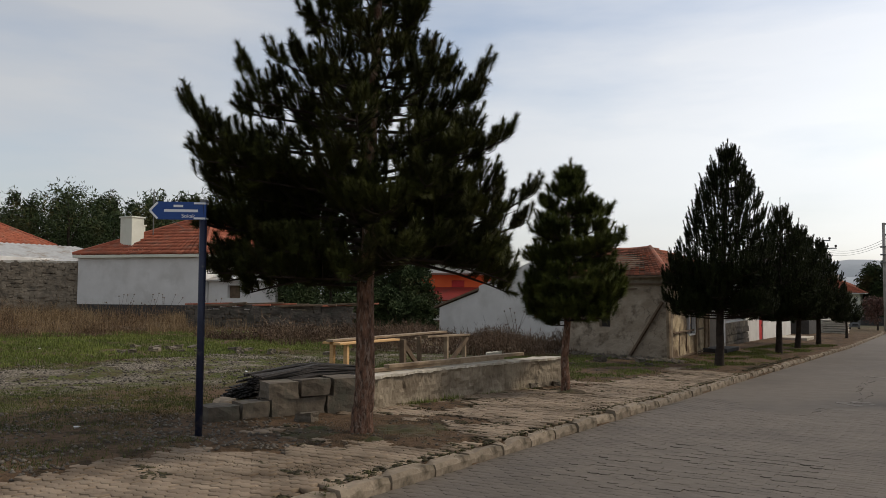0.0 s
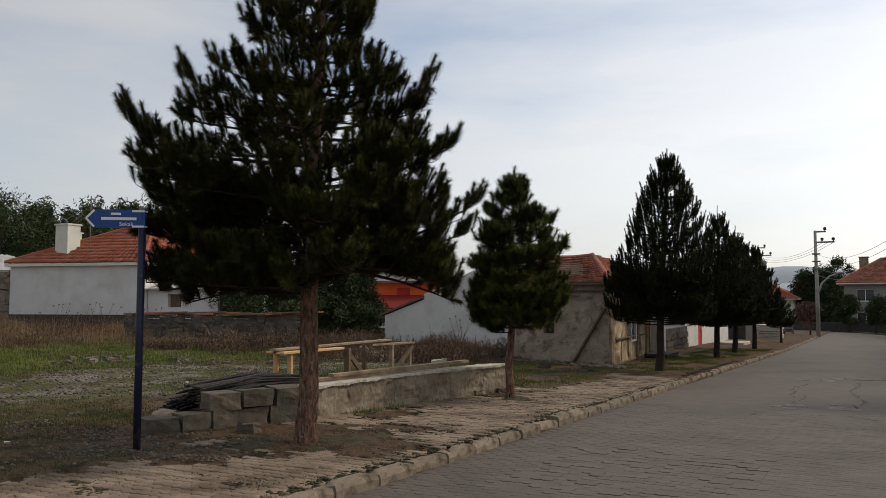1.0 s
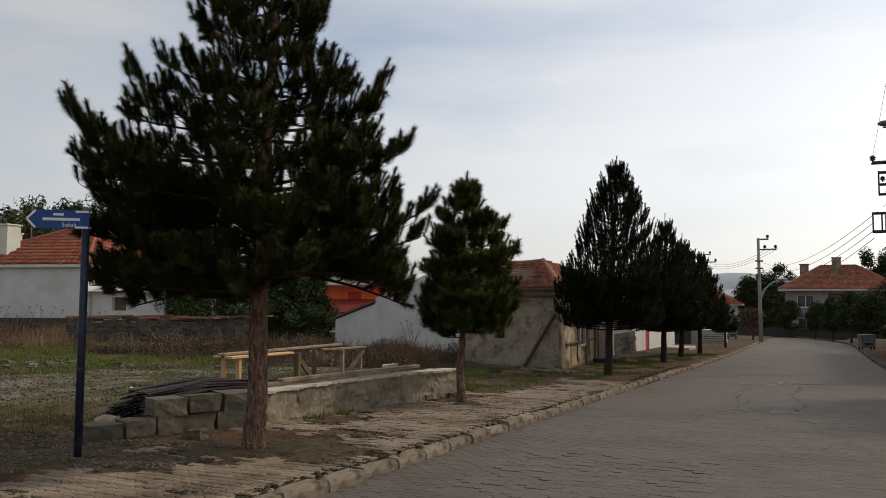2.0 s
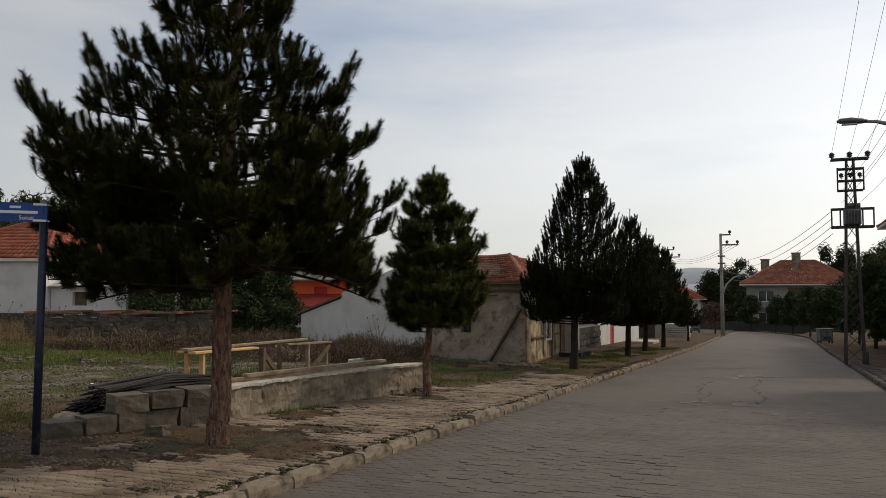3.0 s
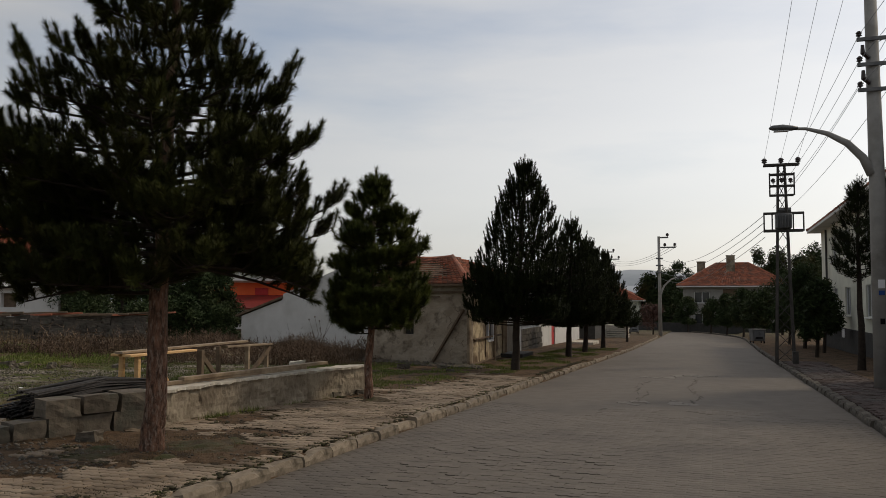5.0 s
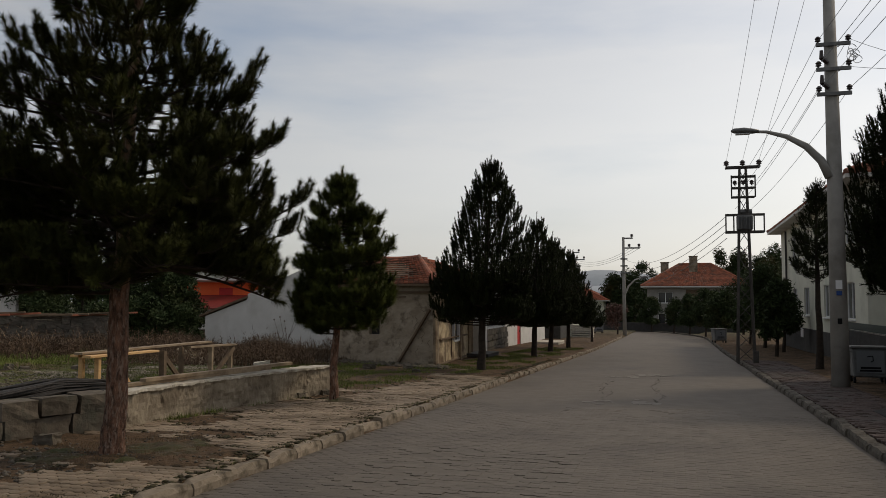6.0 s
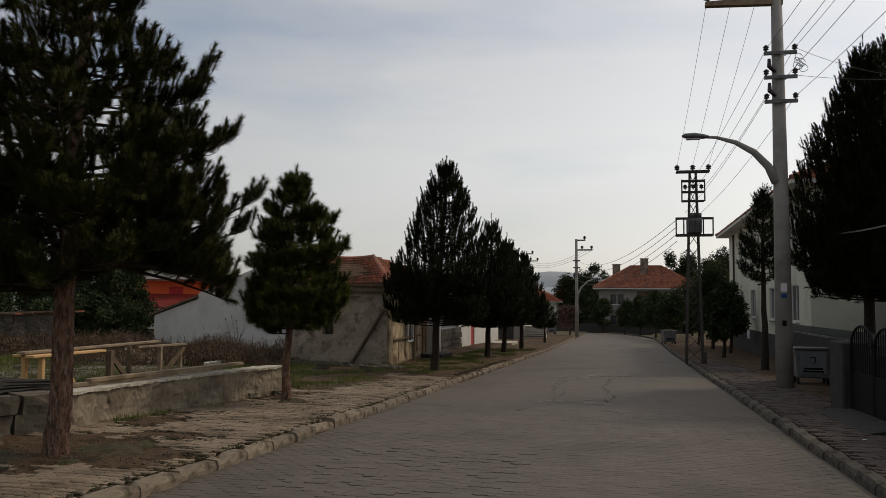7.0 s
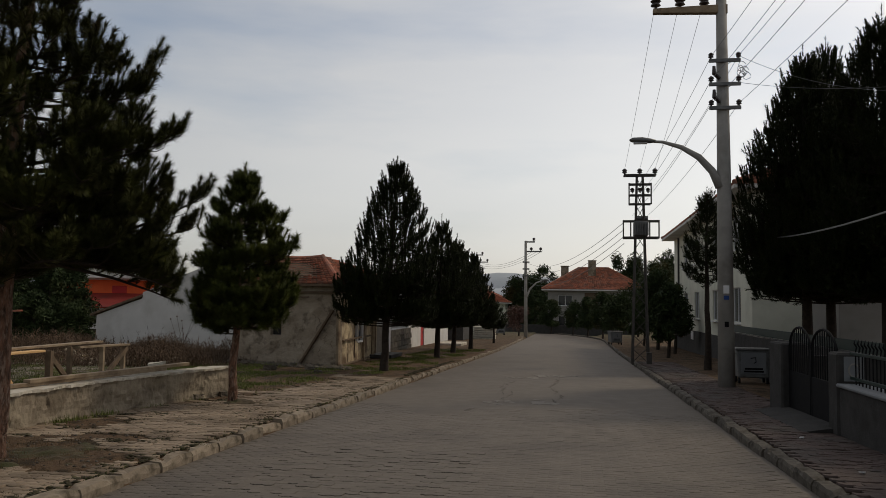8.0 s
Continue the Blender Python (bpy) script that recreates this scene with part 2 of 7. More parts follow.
M_FIELDSTONE = mat("tan_field_stone", (0.15, 0.12, 0.085), (0.32, 0.265, 0.195), 5, 0.92, 0.9, 25, stain=(0.09, 0.075, 0.055), stain_scale=2.5, vary=0.3, island=True)
M_DULLWHITE = mat("dull_white_render", (0.25, 0.235, 0.215), (0.32, 0.305, 0.28), 1.2, 0.9, 0.3, 20, stain=(0.2, 0.19, 0.175), stain_scale=0.6)
M_DARKSTONE = mat("dark_rubble_stone", (0.05, 0.043, 0.035), (0.115, 0.098, 0.08), 6, 0.92, 0.9, 25, stain=(0.06, 0.058, 0.045), stain_scale=3, vary=0.35)
M_SCAR = mat("road_scar", (0.088, 0.075, 0.063), (0.115, 0.098, 0.083), 6, 0.85, 0.6, 60)
M_CEMENT = mat("pale_cement_smear", (0.16, 0.142, 0.122), (0.21, 0.188, 0.164), 6, 0.9, 0.5, 60)
M_REDSHEET = mat("dark_red_sheet", (0.16, 0.014, 0.010), (0.21, 0.022, 0.015), 2, 0.6, 0.2, 20, stain=(0.12, 0.02, 0.014), stain_scale=1.0)
M_GLASS = bpy.data.materials.new("window_glass")
M_GLASS.use_nodes = True
_p = M_GLASS.node_tree.nodes["Principled BSDF"]
_p.inputs["Base Color"].default_value, _p.inputs["Roughness"].default_value, _p.inputs["Specular IOR Level"].default_value = (0.02, 0.023, 0.026, 1), 0.06, 0.8


def ground_material():
    """Bare earth, gravel, short grass and dry litter, in belts parallel to the road with ragged borders."""
    m = bpy.data.materials.new("village_ground")
    m.use_nodes = True
    n, l = m.node_tree.nodes, m.node_tree.links
    p = n["Principled BSDF"]
    p.inputs["Roughness"].default_value, p.inputs["Specular IOR Level"].default_value = 0.95, 0.2
    geo = n.new("ShaderNodeNewGeometry")
    sep = n.new("ShaderNodeSeparateXYZ")
    l.new(geo.outputs["Position"], sep.inputs[0])

    def noise_tex(s, d=6.0):
        t = n.new("ShaderNodeTexNoise")
        t.inputs["Scale"].default_value, t.inputs["Detail"].default_value, t.inputs["Roughness"].default_value = s, d, 0.62
        l.new(geo.outputs["Position"], t.inputs["Vector"])
        return t.outputs["Fac"]

    def math_node(op, a, b):
        k = n.new("ShaderNodeMath")
        k.operation = op
        for i, v in enumerate((a, b)):
            if isinstance(v, (int, float)):
                k.inputs[i].default_value = v
            else:
                l.new(v, k.inputs[i])
        return k.outputs[0]

    def rng(v, a, b):
        r = n.new("ShaderNodeMapRange")
        r.inputs["From Min"].default_value, r.inputs["From Max"].default_value = a, b
        l.new(v, r.inputs["Value"])
        return r.outputs["Result"]

    def mix(f, x, y):
        k = n.new("ShaderNodeMix")
        k.data_type = "RGBA"
        for s, v in (("Factor", f), ("A", x), ("B", y)):
            if isinstance(v, tuple):
                k.inputs[s].default_value = (*v, 1)
            else:
                l.new(v, k.inputs[s])
        return k.outputs["Result"]

    wob = math_node("MULTIPLY_ADD", noise_tex(0.22), 9.0)
    wob.node.inputs[2].default_value = -4.5
    xw = math_node("ADD", sep.outputs["X"], wob)
    fine, mid = noise_tex(14.0), noise_tex(2.2)
    soil = mix(rng(fine, 0.3, 0.7), (0.076, 0.045, 0.025), (0.145, 0.093, 0.053))
    soil = mix(rng(mid, 0.5, 0.60), soil, (0.042, 0.028, 0.014))
    gravel = mix(rng(noise_tex(24.0, 3.0), 0.42, 0.60), (0.036, 0.028, 0.018), (0.33, 0.285, 0.225))
    grass = mix(rng(fine, 0.38, 0.62), (0.032, 0.042, 0.007), (0.105, 0.118, 0.02))
    litter = mix(rng(fine, 0.3, 0.7), (0.07, 0.045, 0.026), (0.135, 0.09, 0.052))
    thin = mix(rng(mid, 0.44, 0.60), grass, soil)
    path = mix(rng(noise_tex(0.8), 0.46, 0.56), gravel, thin)
    stony = mix(rng(noise_tex(1.1), 0.45, 0.6), thin, gravel)
    # belts: stony soil, gravel lane, grass, dry litter
    col = mix(rng(xw, -11.0, -10.2), stony, soil)
    col = mix(rng(xw, -17.6, -17.0), mix(rng(mid, 0.36, 0.5), grass, litter), mix(rng(xw, -13.4, -12.6), path, col))
    col = mix(rng(xw, -23.5, -22.0), litter, col)
    far = mix(rng(noise_tex(0.012, 3.0), 0.4, 0.6), (0.06, 0.075, 0.04), (0.14, 0.125, 0.075))
    col = mix(rng(sep.outputs["Y"], 60, 110), col, far)
    l.new(col, p.inputs["Base Color"])
    bn = n.new("ShaderNodeBump")
    bn.inputs["Strength"].default_value, bn.inputs["Distance"].default_value = 1.0, 0.06
    l.new(noise_tex(14.0, 8.0), bn.inputs["Height"])
    l.new(bn.outputs["Normal"], p.inputs["Normal"])
    return m


M_GROUND = ground_material()

# ---- building helpers ----
ROAD_L, ROAD_R = -4.2, 2.32  # the kerbs' road sides
WALK_UP = 0.13


def smooth(a, b, x):
    u = min(1.0, max(0.0, (x - a) / (b - a)))
    return u * u * (3 - 2 * u)


def level(x, y):
    """The lie of the land: the road falls gently ahead, the field rises towards the houses."""
    z = -0.022 * max(-30.0, min(y, 45.0)) - 0.012 * (min(max(y, 45.0), 150.0) - 45.0)
    return z + 0.022 * max(0.0, min(-x, 70.0) - 8.0)


def walk_z(x, y):
    return level(x, y) + WALK_UP


def part(name, bm, material, parent=None, label="", shade=False):
    """Links a bmesh as one mesh object under a thing or a part."""
    me = bpy.data.meshes.new(name)
    bmesh.ops.recalc_face_normals(bm, faces=bm.faces[:])
    bm.to_mesh(me)
    bm.free()
    me.materials.append(material)
    if shade:
        me.polygons.foreach_set("use_smooth", [True] * len(me.polygons))
    ob = new(name, me)
    if parent is not None:
        ob.parent = parent
        ob.matrix_parent_inverse = Matrix.Translation(parent.matrix_basis.translation).inverted() if parent.parent is None else Matrix.Identity(4)
        if parent.parent is not None:
            ob.matrix_parent_inverse = Matrix.Identity(4)
    return tagged(ob, label)


def thing(name, label, category, at=(0, 0, 0), group="", kind=""):
    """An Empty at a thing's base; its parts are built in world places."""
    ob = new(name)
    ob.location = at
    ob.empty_display_size = 0.1
    return tagged(ob, label, category, group, kind)


def mesh_np(name, verts, faces, material, parent=None, shade=False):
    """A mesh from number arrays: verts (n, 3), faces (m, 3 or 4)."""
    verts, faces = np.asarray(verts, np.float32), np.asarray(faces, np.int32)
    me = bpy.data.meshes.new(name)
    k = faces.shape[1]
    me.vertices.add(len(verts))
    me.vertices.foreach_set("co", verts.ravel())
    me.loops.add(faces.size)
    me.loops.foreach_set("vertex_index", faces.ravel())
    me.polygons.add(len(faces))
    me.polygons.foreach_set("loop_start", np.arange(0, faces.size, k, dtype=np.int32))
    me.polygons.foreach_set("loop_total", np.full(len(faces), k, np.int32))
    if shade:
        me.polygons.foreach_set("use_smooth", np.ones(len(faces), bool))
    me.update(calc_edges=True)
    me.validate()
    me.materials.append(material)
    ob = new(name, me)
    if parent is not None:
        ob.parent = parent
        ob.matrix_parent_inverse = Matrix.Translation(parent.matrix_basis.translation).inverted()
    return ob


def box(bm, centre, size, m=None, bevel=0.0, jitter=0.0, rng=None):
    """A box with its edges bevelled, and its corners a little off where jitter is given."""
    made = bmesh.ops.create_cube(bm, size=1.0)["verts"]
    for v in made:
        v.co = Vector((v.co.x * size[0], v.co.y * size[1], v.co.z * size[2]))
        if jitter:
            v.co += Vector([rng.uniform(-jitter, jitter) for _ in range(3)])
    if bevel:
        es = list({e for v in made for e in v.link_edges})
        got = bmesh.ops.bevel(bm, geom=es, offset=bevel, segments=1, affect="EDGES", profile=0.5)
        made = list({v for f in got["faces"] for v in f.verts} | {v for v in made if v.is_valid})
    tr = Matrix.Translation(centre) @ (m if m is not None else Matrix.Identity(4))
    for v in made:
        v.co = tr @ v.co
    return made


def beam(bm, p, q, w, d, bevel=0.004, roll=0.0):
    """A squared timber or bar from p to q."""
    p, q = Vector(p), Vector(q)
    t = (q - p).to_track_quat("Z", "Y").to_matrix().to_4x4() @ Matrix.Rotation(roll, 4, "Z")
    return box(bm, (p + q) / 2, (w, d, (q - p).length), t, bevel)


def tube(bm, points, radii, sides=8, caps=True):
    """A round bar along points, with a radius for each."""
    rings, pts = [], [Vector(p) for p in points]
    side = None
    for i, p in enumerate(pts):
        d = (pts[min(i + 1, len(pts) - 1)] - pts[max(i - 1, 0)]).normalized()
        if side is None:
            side = d.orthogonal().normalized()
        side = (side - d * side.dot(d)).normalized()
        up = d.cross(side)
        r = radii[i] if isinstance(radii, (list, tuple)) else radii
        rings.append([bm.verts.new(p + side * (r * math.cos(a)) + up * (r * math.sin(a))) for a in [2 * math.pi * k / sides for k in range(sides)]])
    for a, b in zip(rings, rings[1:]):
        for k in range(sides):
            bm.faces.new((a[k], a[(k + 1) % sides], b[(k + 1) % sides], b[k]))
    if caps:
        bm.faces.new(rings[0][::-1])
        bm.faces.new(rings[-1])
    return rings


def prism(bm, outline, thick):
    """A flat outline (list of 3D points in one plane) given thickness along the vector thick."""
    a = [bm.verts.new(p) for p in outline]
    b = [bm.verts.new(Vector(p) + Vector(thick)) for p in outline]
    bm.faces.new(a)
    bm.faces.new(b[::-1])
    k = len(a)
    for i in range(k):
        bm.faces.new((a[i], a[(i + 1) % k], b[(i + 1) % k], b[i]))


def wall_run(bm, p, q, z0, z1, thick, holes=(), side=1):
    """A wall from p to q (plan points) with openings (along, bottom, width, height) cut through its thickness."""
    p, q = Vector((*p, 0)), Vector((*q, 0))
    L = (q - p).length
    u = (q - p) / L
    nrm = Vector((-u.y, u.x, 0)) * side
    xs = sorted({0.0, L, *[h[0] for h in holes], *[h[0] + h[2] for h in holes]})
    zs = sorted({z0, z1, *[h[1] for h in holes], *[h[1] + h[3] for h in holes]})
    for i in range(len(xs) - 1):
        for j in range(len(zs) - 1):
            cx, cz = (xs[i] + xs[i + 1]) / 2, (zs[j] + zs[j + 1]) / 2
            if any(h[0] < cx < h[0] + h[2] and h[1] < cz < h[1] + h[3] for h in holes):
                continue
            a, b = p + u * xs[i], p + u * xs[i + 1]
            prism(bm, [(a.x, a.y, zs[j]), (b.x, b.y, zs[j]), (b.x, b.y, zs[j + 1]), (a.x, a.y, zs[j + 1])], nrm * thick)
    bmesh.ops.remove_doubles(bm, verts=bm.verts[:], dist=0.0005)
    seen = {}
    for f in bm.faces:
        seen.setdefault(frozenset(v.index for v in f.verts), []).append(f)
    bm.verts.index_update()
    seen = {}
    for f in bm.faces:
        seen.setdefault(frozenset(v.index for v in f.verts), []).append(f)
    bmesh.ops.delete(bm, geom=[f for fs in seen.values() if len(fs) > 1 for f in fs], context="FACES_ONLY")


def tile_field(name, a, b, c, d, across, rows, material, parent, sag=0.0, seed=1, amp=0.035):
    """Rows of curved clay tiles on a roof slope: eave from a to b, ridge from d to c. Every row steps up over the one below."""
    a, b, c, d = (np.array(p, float) for p in (a, b, c, d))
    rng = np.random.default_rng(seed)
    nrm = np.cross(b - a, d - a)
    nrm /= np.linalg.norm(nrm)
    if nrm[2] < 0:
        nrm = -nrm
    prof = np.array([0.0, 0.75, 1.0, 0.75, 0.0]) * amp * 0.6
    us = np.array([0.0, 0.2, 0.45, 0.7, 0.93])
    verts, faces = [], []
    for r in range(rows):
        v0, v1 = r / rows, min(1.0, (r + 1.12) / rows)
        for k in range(across):
            lift = rng.normal(0, 0.006) + 0.012
            slip = rng.normal(0, 0.05) / rows
            base = len(verts)
            for v, up in ((v0 + slip, 0.055), (v1 + slip, 0.0)):
                v = min(1.0, max(-0.02, v))
                for u0, h in zip(us, prof):
                    u = (k + u0) / across
                    p = (a * (1 - u) + b * u) * (1 - v) + (d * (1 - u) + c * u) * v
                    verts.append(p + nrm * (h + up + lift) - np.array([0, 0, sag * math.sin(math.pi * v) * math.sin(math.pi * u)]))
            for j in range(4):
                faces.append((base + j, base + j + 1, base + 6 + j, base + 5 + j))
            e = len(verts)
            for u0 in us:  # the tile's front edge, so that it has thickness
                u = (k + u0) / across
                v = max(-0.02, v0 + slip)
                verts.append((a * (1 - u) + b * u) * (1 - v) + (d * (1 - u) + c * u) * v + nrm * 0.004)
            for j in range(4):
                faces.append((e + j, e + j + 1, base + j + 1, base + j))
    return tagged(mesh_np(name, verts, faces, material, parent), kind="stuff")


def brush(name, spots, stems, height, spread, width, material, label, seed=3, lean=0.4, twigs=7, category="weeds"):
    """Withered weeds: leaning stems that carry short side twigs, in clumps of uneven height."""
    rng = np.random.default_rng(seed)
    spots = np.asarray(spots, float)
    k = len(spots) * stems
    foot = np.repeat(spots, stems, 0) + np.column_stack([rng.normal(0, spread, k), rng.normal(0, spread, k), np.full(k, -0.01)])
    az = np.repeat(rng.uniform(0, 6.28, len(spots)), stems) + rng.normal(0, 1.1, k)
    h = height * rng.uniform(0.4, 1.1, k) * np.repeat(rng.uniform(0.35, 1.15, len(spots)) * np.array([min(1.3, max(0.22, 0.62 + 1.2 * noise.noise(Vector((p[0] * 0.45, p[1] * 0.45, seed))))) for p in spots]), stems)
    tilt = np.abs(rng.normal(lean * 0.6, lean, k))
    way = np.column_stack([np.cos(az) * np.sin(tilt), np.sin(az) * np.sin(tilt), np.abs(np.cos(tilt))])
    tip = foot + way * h[:, None]

    def blades(a, b, wd):
        an = rng.uniform(0, 6.28, len(a))
        off = np.column_stack([np.cos(an), np.sin(an), np.zeros(len(a))]) * (wd * rng.uniform(0.6, 1.3, len(a)))[:, None]
        return np.stack([a - off, a + off, b], 1).reshape(-1, 3)

    f = rng.uniform(0.3, 1.0, (k, twigs))
    root = (foot[:, None] + way[:, None] * (h[:, None] * f)[..., None]).reshape(-1, 3)
    d = np.repeat(way, twigs, 0) * 0.6 + rng.normal(0, 0.75, (k * twigs, 3))
    d /= np.linalg.norm(d, axis=1)[:, None]
    d[:, 2] = np.abs(d[:, 2]) * 0.8
    end = root + d * (np.repeat(h, twigs) * rng.uniform(0.12, 0.38, k * twigs))[:, None]
    verts = np.concatenate([blades(foot, tip, width), blades(root, end, width * 1.15)])
    return tagged(mesh_np(name, verts, np.arange(len(verts)).reshape(-1, 3), material), label, category, kind="stuff")


def tufts(name, spots, blades, height, spread, width, material, label, seed=3, lean=0.35, category="grass"):
    """Many thin blades in clumps: spots (n, 3) are the clumps' feet."""
    rng = np.random.default_rng(seed)
    spots = np.asarray(spots, float)
    k = len(spots) * blades
    foot = np.repeat(spots, blades, 0) + np.column_stack([rng.normal(0, spread, k), rng.normal(0, spread, k), np.zeros(k)])
    az, h = rng.uniform(0, 2 * math.pi, k), height * rng.uniform(0.4, 1.1, k) * np.repeat(rng.uniform(0.3, 1.2, len(spots)), blades)
    tilt = np.abs(rng.normal(0, lean, k))
    tip = foot + np.column_stack([np.cos(az) * h * np.sin(tilt), np.sin(az) * h * np.sin(tilt), h * np.cos(tilt)])
    az2 = rng.uniform(0, 2 * math.pi, k)
    off = np.column_stack([np.cos(az2), np.sin(az2), np.zeros(k)]) * (width * rng.uniform(0.6, 1.3, k))[:, None]
    verts = np.stack([foot - off, foot + off, tip], 1).reshape(-1, 3)
    verts[:, 2] -= 0.01 * np.tile([1, 1, 0], k)
    return tagged(mesh_np(name, verts, np.arange(3 * k).reshape(-1, 3), material), label, category, kind="stuff")

# ---- ground, road, kerbs, pavements ----
def dirt(x, y):
    """How far earth has crept over the left pavement: above 0.5 no paving shows."""
    n1 = noise.noise(Vector((x * 0.9, y * 0.9, 3.1))) * 0.55 + noise.noise(Vector((x * 2.7, y * 2.7, 7.7))) * 0.3
    d = 0.0
    d = max(d, 1.3 - math.hypot((x + 6.1) / 1.5, (y - 7.9) / 1.9))      # round the large pine
    d = max(d, 1.1 - math.hypot((x + 7.9) / 1.3, (y - 6.7) / 1.5))         # at the sign post
    d = max(d, 1.0 - math.hypot((x + 6.5) / 0.8, (y - 14.6) / 1.2))        # round the second pine
    d = max(d, 1.15 - math.hypot((x + 6.5) / 1.3, (y - 6.3) / 1.0))         # between the sign and the pine
    d = max(d, smooth(-6.9, -7.7, x) * 0.95)                               # along the garden wall
    if y > 16:
        d = max(d, smooth(-5.4 - 0.045 * (y - 16) * (y < 22), -6.6, x) * 1.1)
    if y > 21:
        d = max(d, 0.9)
    if y < 7.6:
        d = max(d, smooth(-5.9, -7.4, x) * 0.95)
    d = max(d, 0.85 - math.hypot((x + 6.6) / 1.1, (y - 10.6) / 2.2))
    return d + n1


def ground_z(x, y):
    z = level(x, y)
    if ROAD_L - 0.05 < x < ROAD_R + 0.05 and y < 96:
        return z - 0.10
    if x >= ROAD_R:
        return z + WALK_UP - 0.035
    bumps = 0.025 * noise.noise(Vector((x * 0.8, y * 0.8, 0))) + 0.012 * noise.noise(Vector((x * 3.1, y * 3.1, 5)))
    if x > -9.0:
        k = smooth(0.3, 0.7, dirt(x, y))
        return z + WALK_UP - 0.035 + k * (0.035 + max(0.0, bumps) * 1.4)
    return z + WALK_UP * smooth(-16.0, -9.0, x) + bumps * (1 + 2 * smooth(-9, -20, x)) + 0.0


def steps(*runs):
    out = []
    for a, b, s in runs:
        k = max(1, round((b - a) / s))
        out += [a + (b - a) * i / k for i in range(k)]
    return out + [runs[-1][1]]


gx = steps((-2500, -300, 220), (-300, -60, 24), (-60, -24, 2.0), (-24, -9.2, 0.4), (-9.2, -4.3, 0.11), (-4.3, -4.1, 0.2), (-4.1, 2.1, 3.1), (2.1, 2.3, 0.2), (2.3, 9, 0.6), (9, 60, 5), (60, 300, 24), (300, 2500, 220))
gy = steps((-300, -20, 40), (-20, 2, 2.2), (2, 22, 0.12), (22, 48, 0.5), (48, 120, 4), (120, 300, 20), (300, 4000, 370))
gv = [(x, y, ground_z(x, y)) for y in gy for x in gx]
w = len(gx)
gf = [(j * w + i, j * w + i + 1, (j + 1) * w + i + 1, (j + 1) * w + i) for j in range(len(gy) - 1) for i in range(w - 1)]
tagged(mesh_np("ground", gv, gf, M_GROUND, shade=True), "bare earth, gravel and thin grass of a village lot", "ground", kind="structure")

BEND = 66.0  # past here the road bends off to the left


def road_mid(y):
    """How far the road's middle has swung to the left."""
    return -0.0085 * max(0.0, y - BEND) ** 2


ry = steps((-30, 30, 1.0), (30, 66, 2.0), (66, 116, 2.0))
rv, rf = [], []
for y in ry:
    for s in (0, 0.25, 0.5, 0.75, 1.0):
        sl = 0.017 * max(0.0, y - BEND)
        a = math.atan(sl)
        off = (ROAD_L + (ROAD_R - ROAD_L) * s + 1.0)
        x = -1.0 + road_mid(y) + off * math.cos(a)
        yy = y + off * math.sin(a)
        rv.append((x, yy, level(x, yy) - 0.003 + 0.03 * math.sin(math.pi * s)))
for j in range(len(ry) - 1):
    for i in range(4):
        rf.append((j * 5 + i, j * 5 + i + 1, j * 5 + i + 6, j * 5 + i + 5))
road = tagged(mesh_np("road", rv, rf, M_ROADBED, shade=True), "grey village road of interlocking concrete pavers", "road", kind="structure")


def paver_shape(length, width, high=0.03, gap=0.002, z=0.013, worn=0.003):
    """A wavy interlocking paver: outline points, top ring inset, side ring below."""
    hl, hw = length / 2 - gap, width / 2 - gap
    wave = [(-hl, z), (-hl / 2, -z), (0.0, z), (hl / 2, -z), (hl, z)]
    ring = [(x, y - hw) for x, y in wave] + [(x, y + hw) for x, y in wave[::-1]]
    c = 0.004
    top = [(x * (1 - c / hl), y * (1 - c / hw), 0.0) for x, y in ring]
    low = [(x, y, -worn) for x, y in ring]
    deep = [(x, y, -high) for x, y in ring]
    v = np.array(top + low + deep)
    quads = [(k, k + 1, 8 - k, 9 - k) for k in range(4)]
    for k in range(10):
        j = (k + 1) % 10
        quads += [(10 + k, 10 + j, j, k), (20 + k, 20 + j, 10 + j, 10 + k)]
    return v, np.array(quads)


def pave(name, cells, shape, material, parent, label="", seed=5, tilt=0.012, drop=0.003):
    """All the pavers of cells (x, y, z) as one joined mesh."""
    v, q = shape
    rng = np.random.default_rng(seed)
    cells = np.asarray(cells, float)
    k = len(cells)
    allv = np.repeat(v[None], k, 0)
    tx, ty = rng.normal(0, tilt, k), rng.normal(0, tilt, k)
    allv[:, :, 2] += allv[:, :, 0] * tx[:, None] + allv[:, :, 1] * (ty[:, None] - 0.022) + rng.normal(0, drop, k)[:, None]
    allv += cells[:, None, :]
    faces = (q[None] + (np.arange(k) * len(v))[:, None, None]).reshape(-1, 4)
    return tagged(mesh_np(name, allv.reshape(-1, 3), faces, material, parent), label, kind="stuff")


def single_pavers(cells, shape, material, parent, seed=6):
    """Pavers near the walker, each an object of its own on one shared mesh."""
    v, q = shape
    me = bpy.data.meshes.new("paver")
    me.from_pydata(v.tolist(), [], q.tolist())
    me.materials.append(material)
    r = random.Random(seed)
    for x, y, z in cells:
        ob = new("paver", me)
        ob.parent = parent
        ob.location = (x, y, z + r.gauss(0, 0.003))
        ob.rotation_euler = (r.gauss(-0.022, 0.012), r.gauss(0, 0.012), 0)


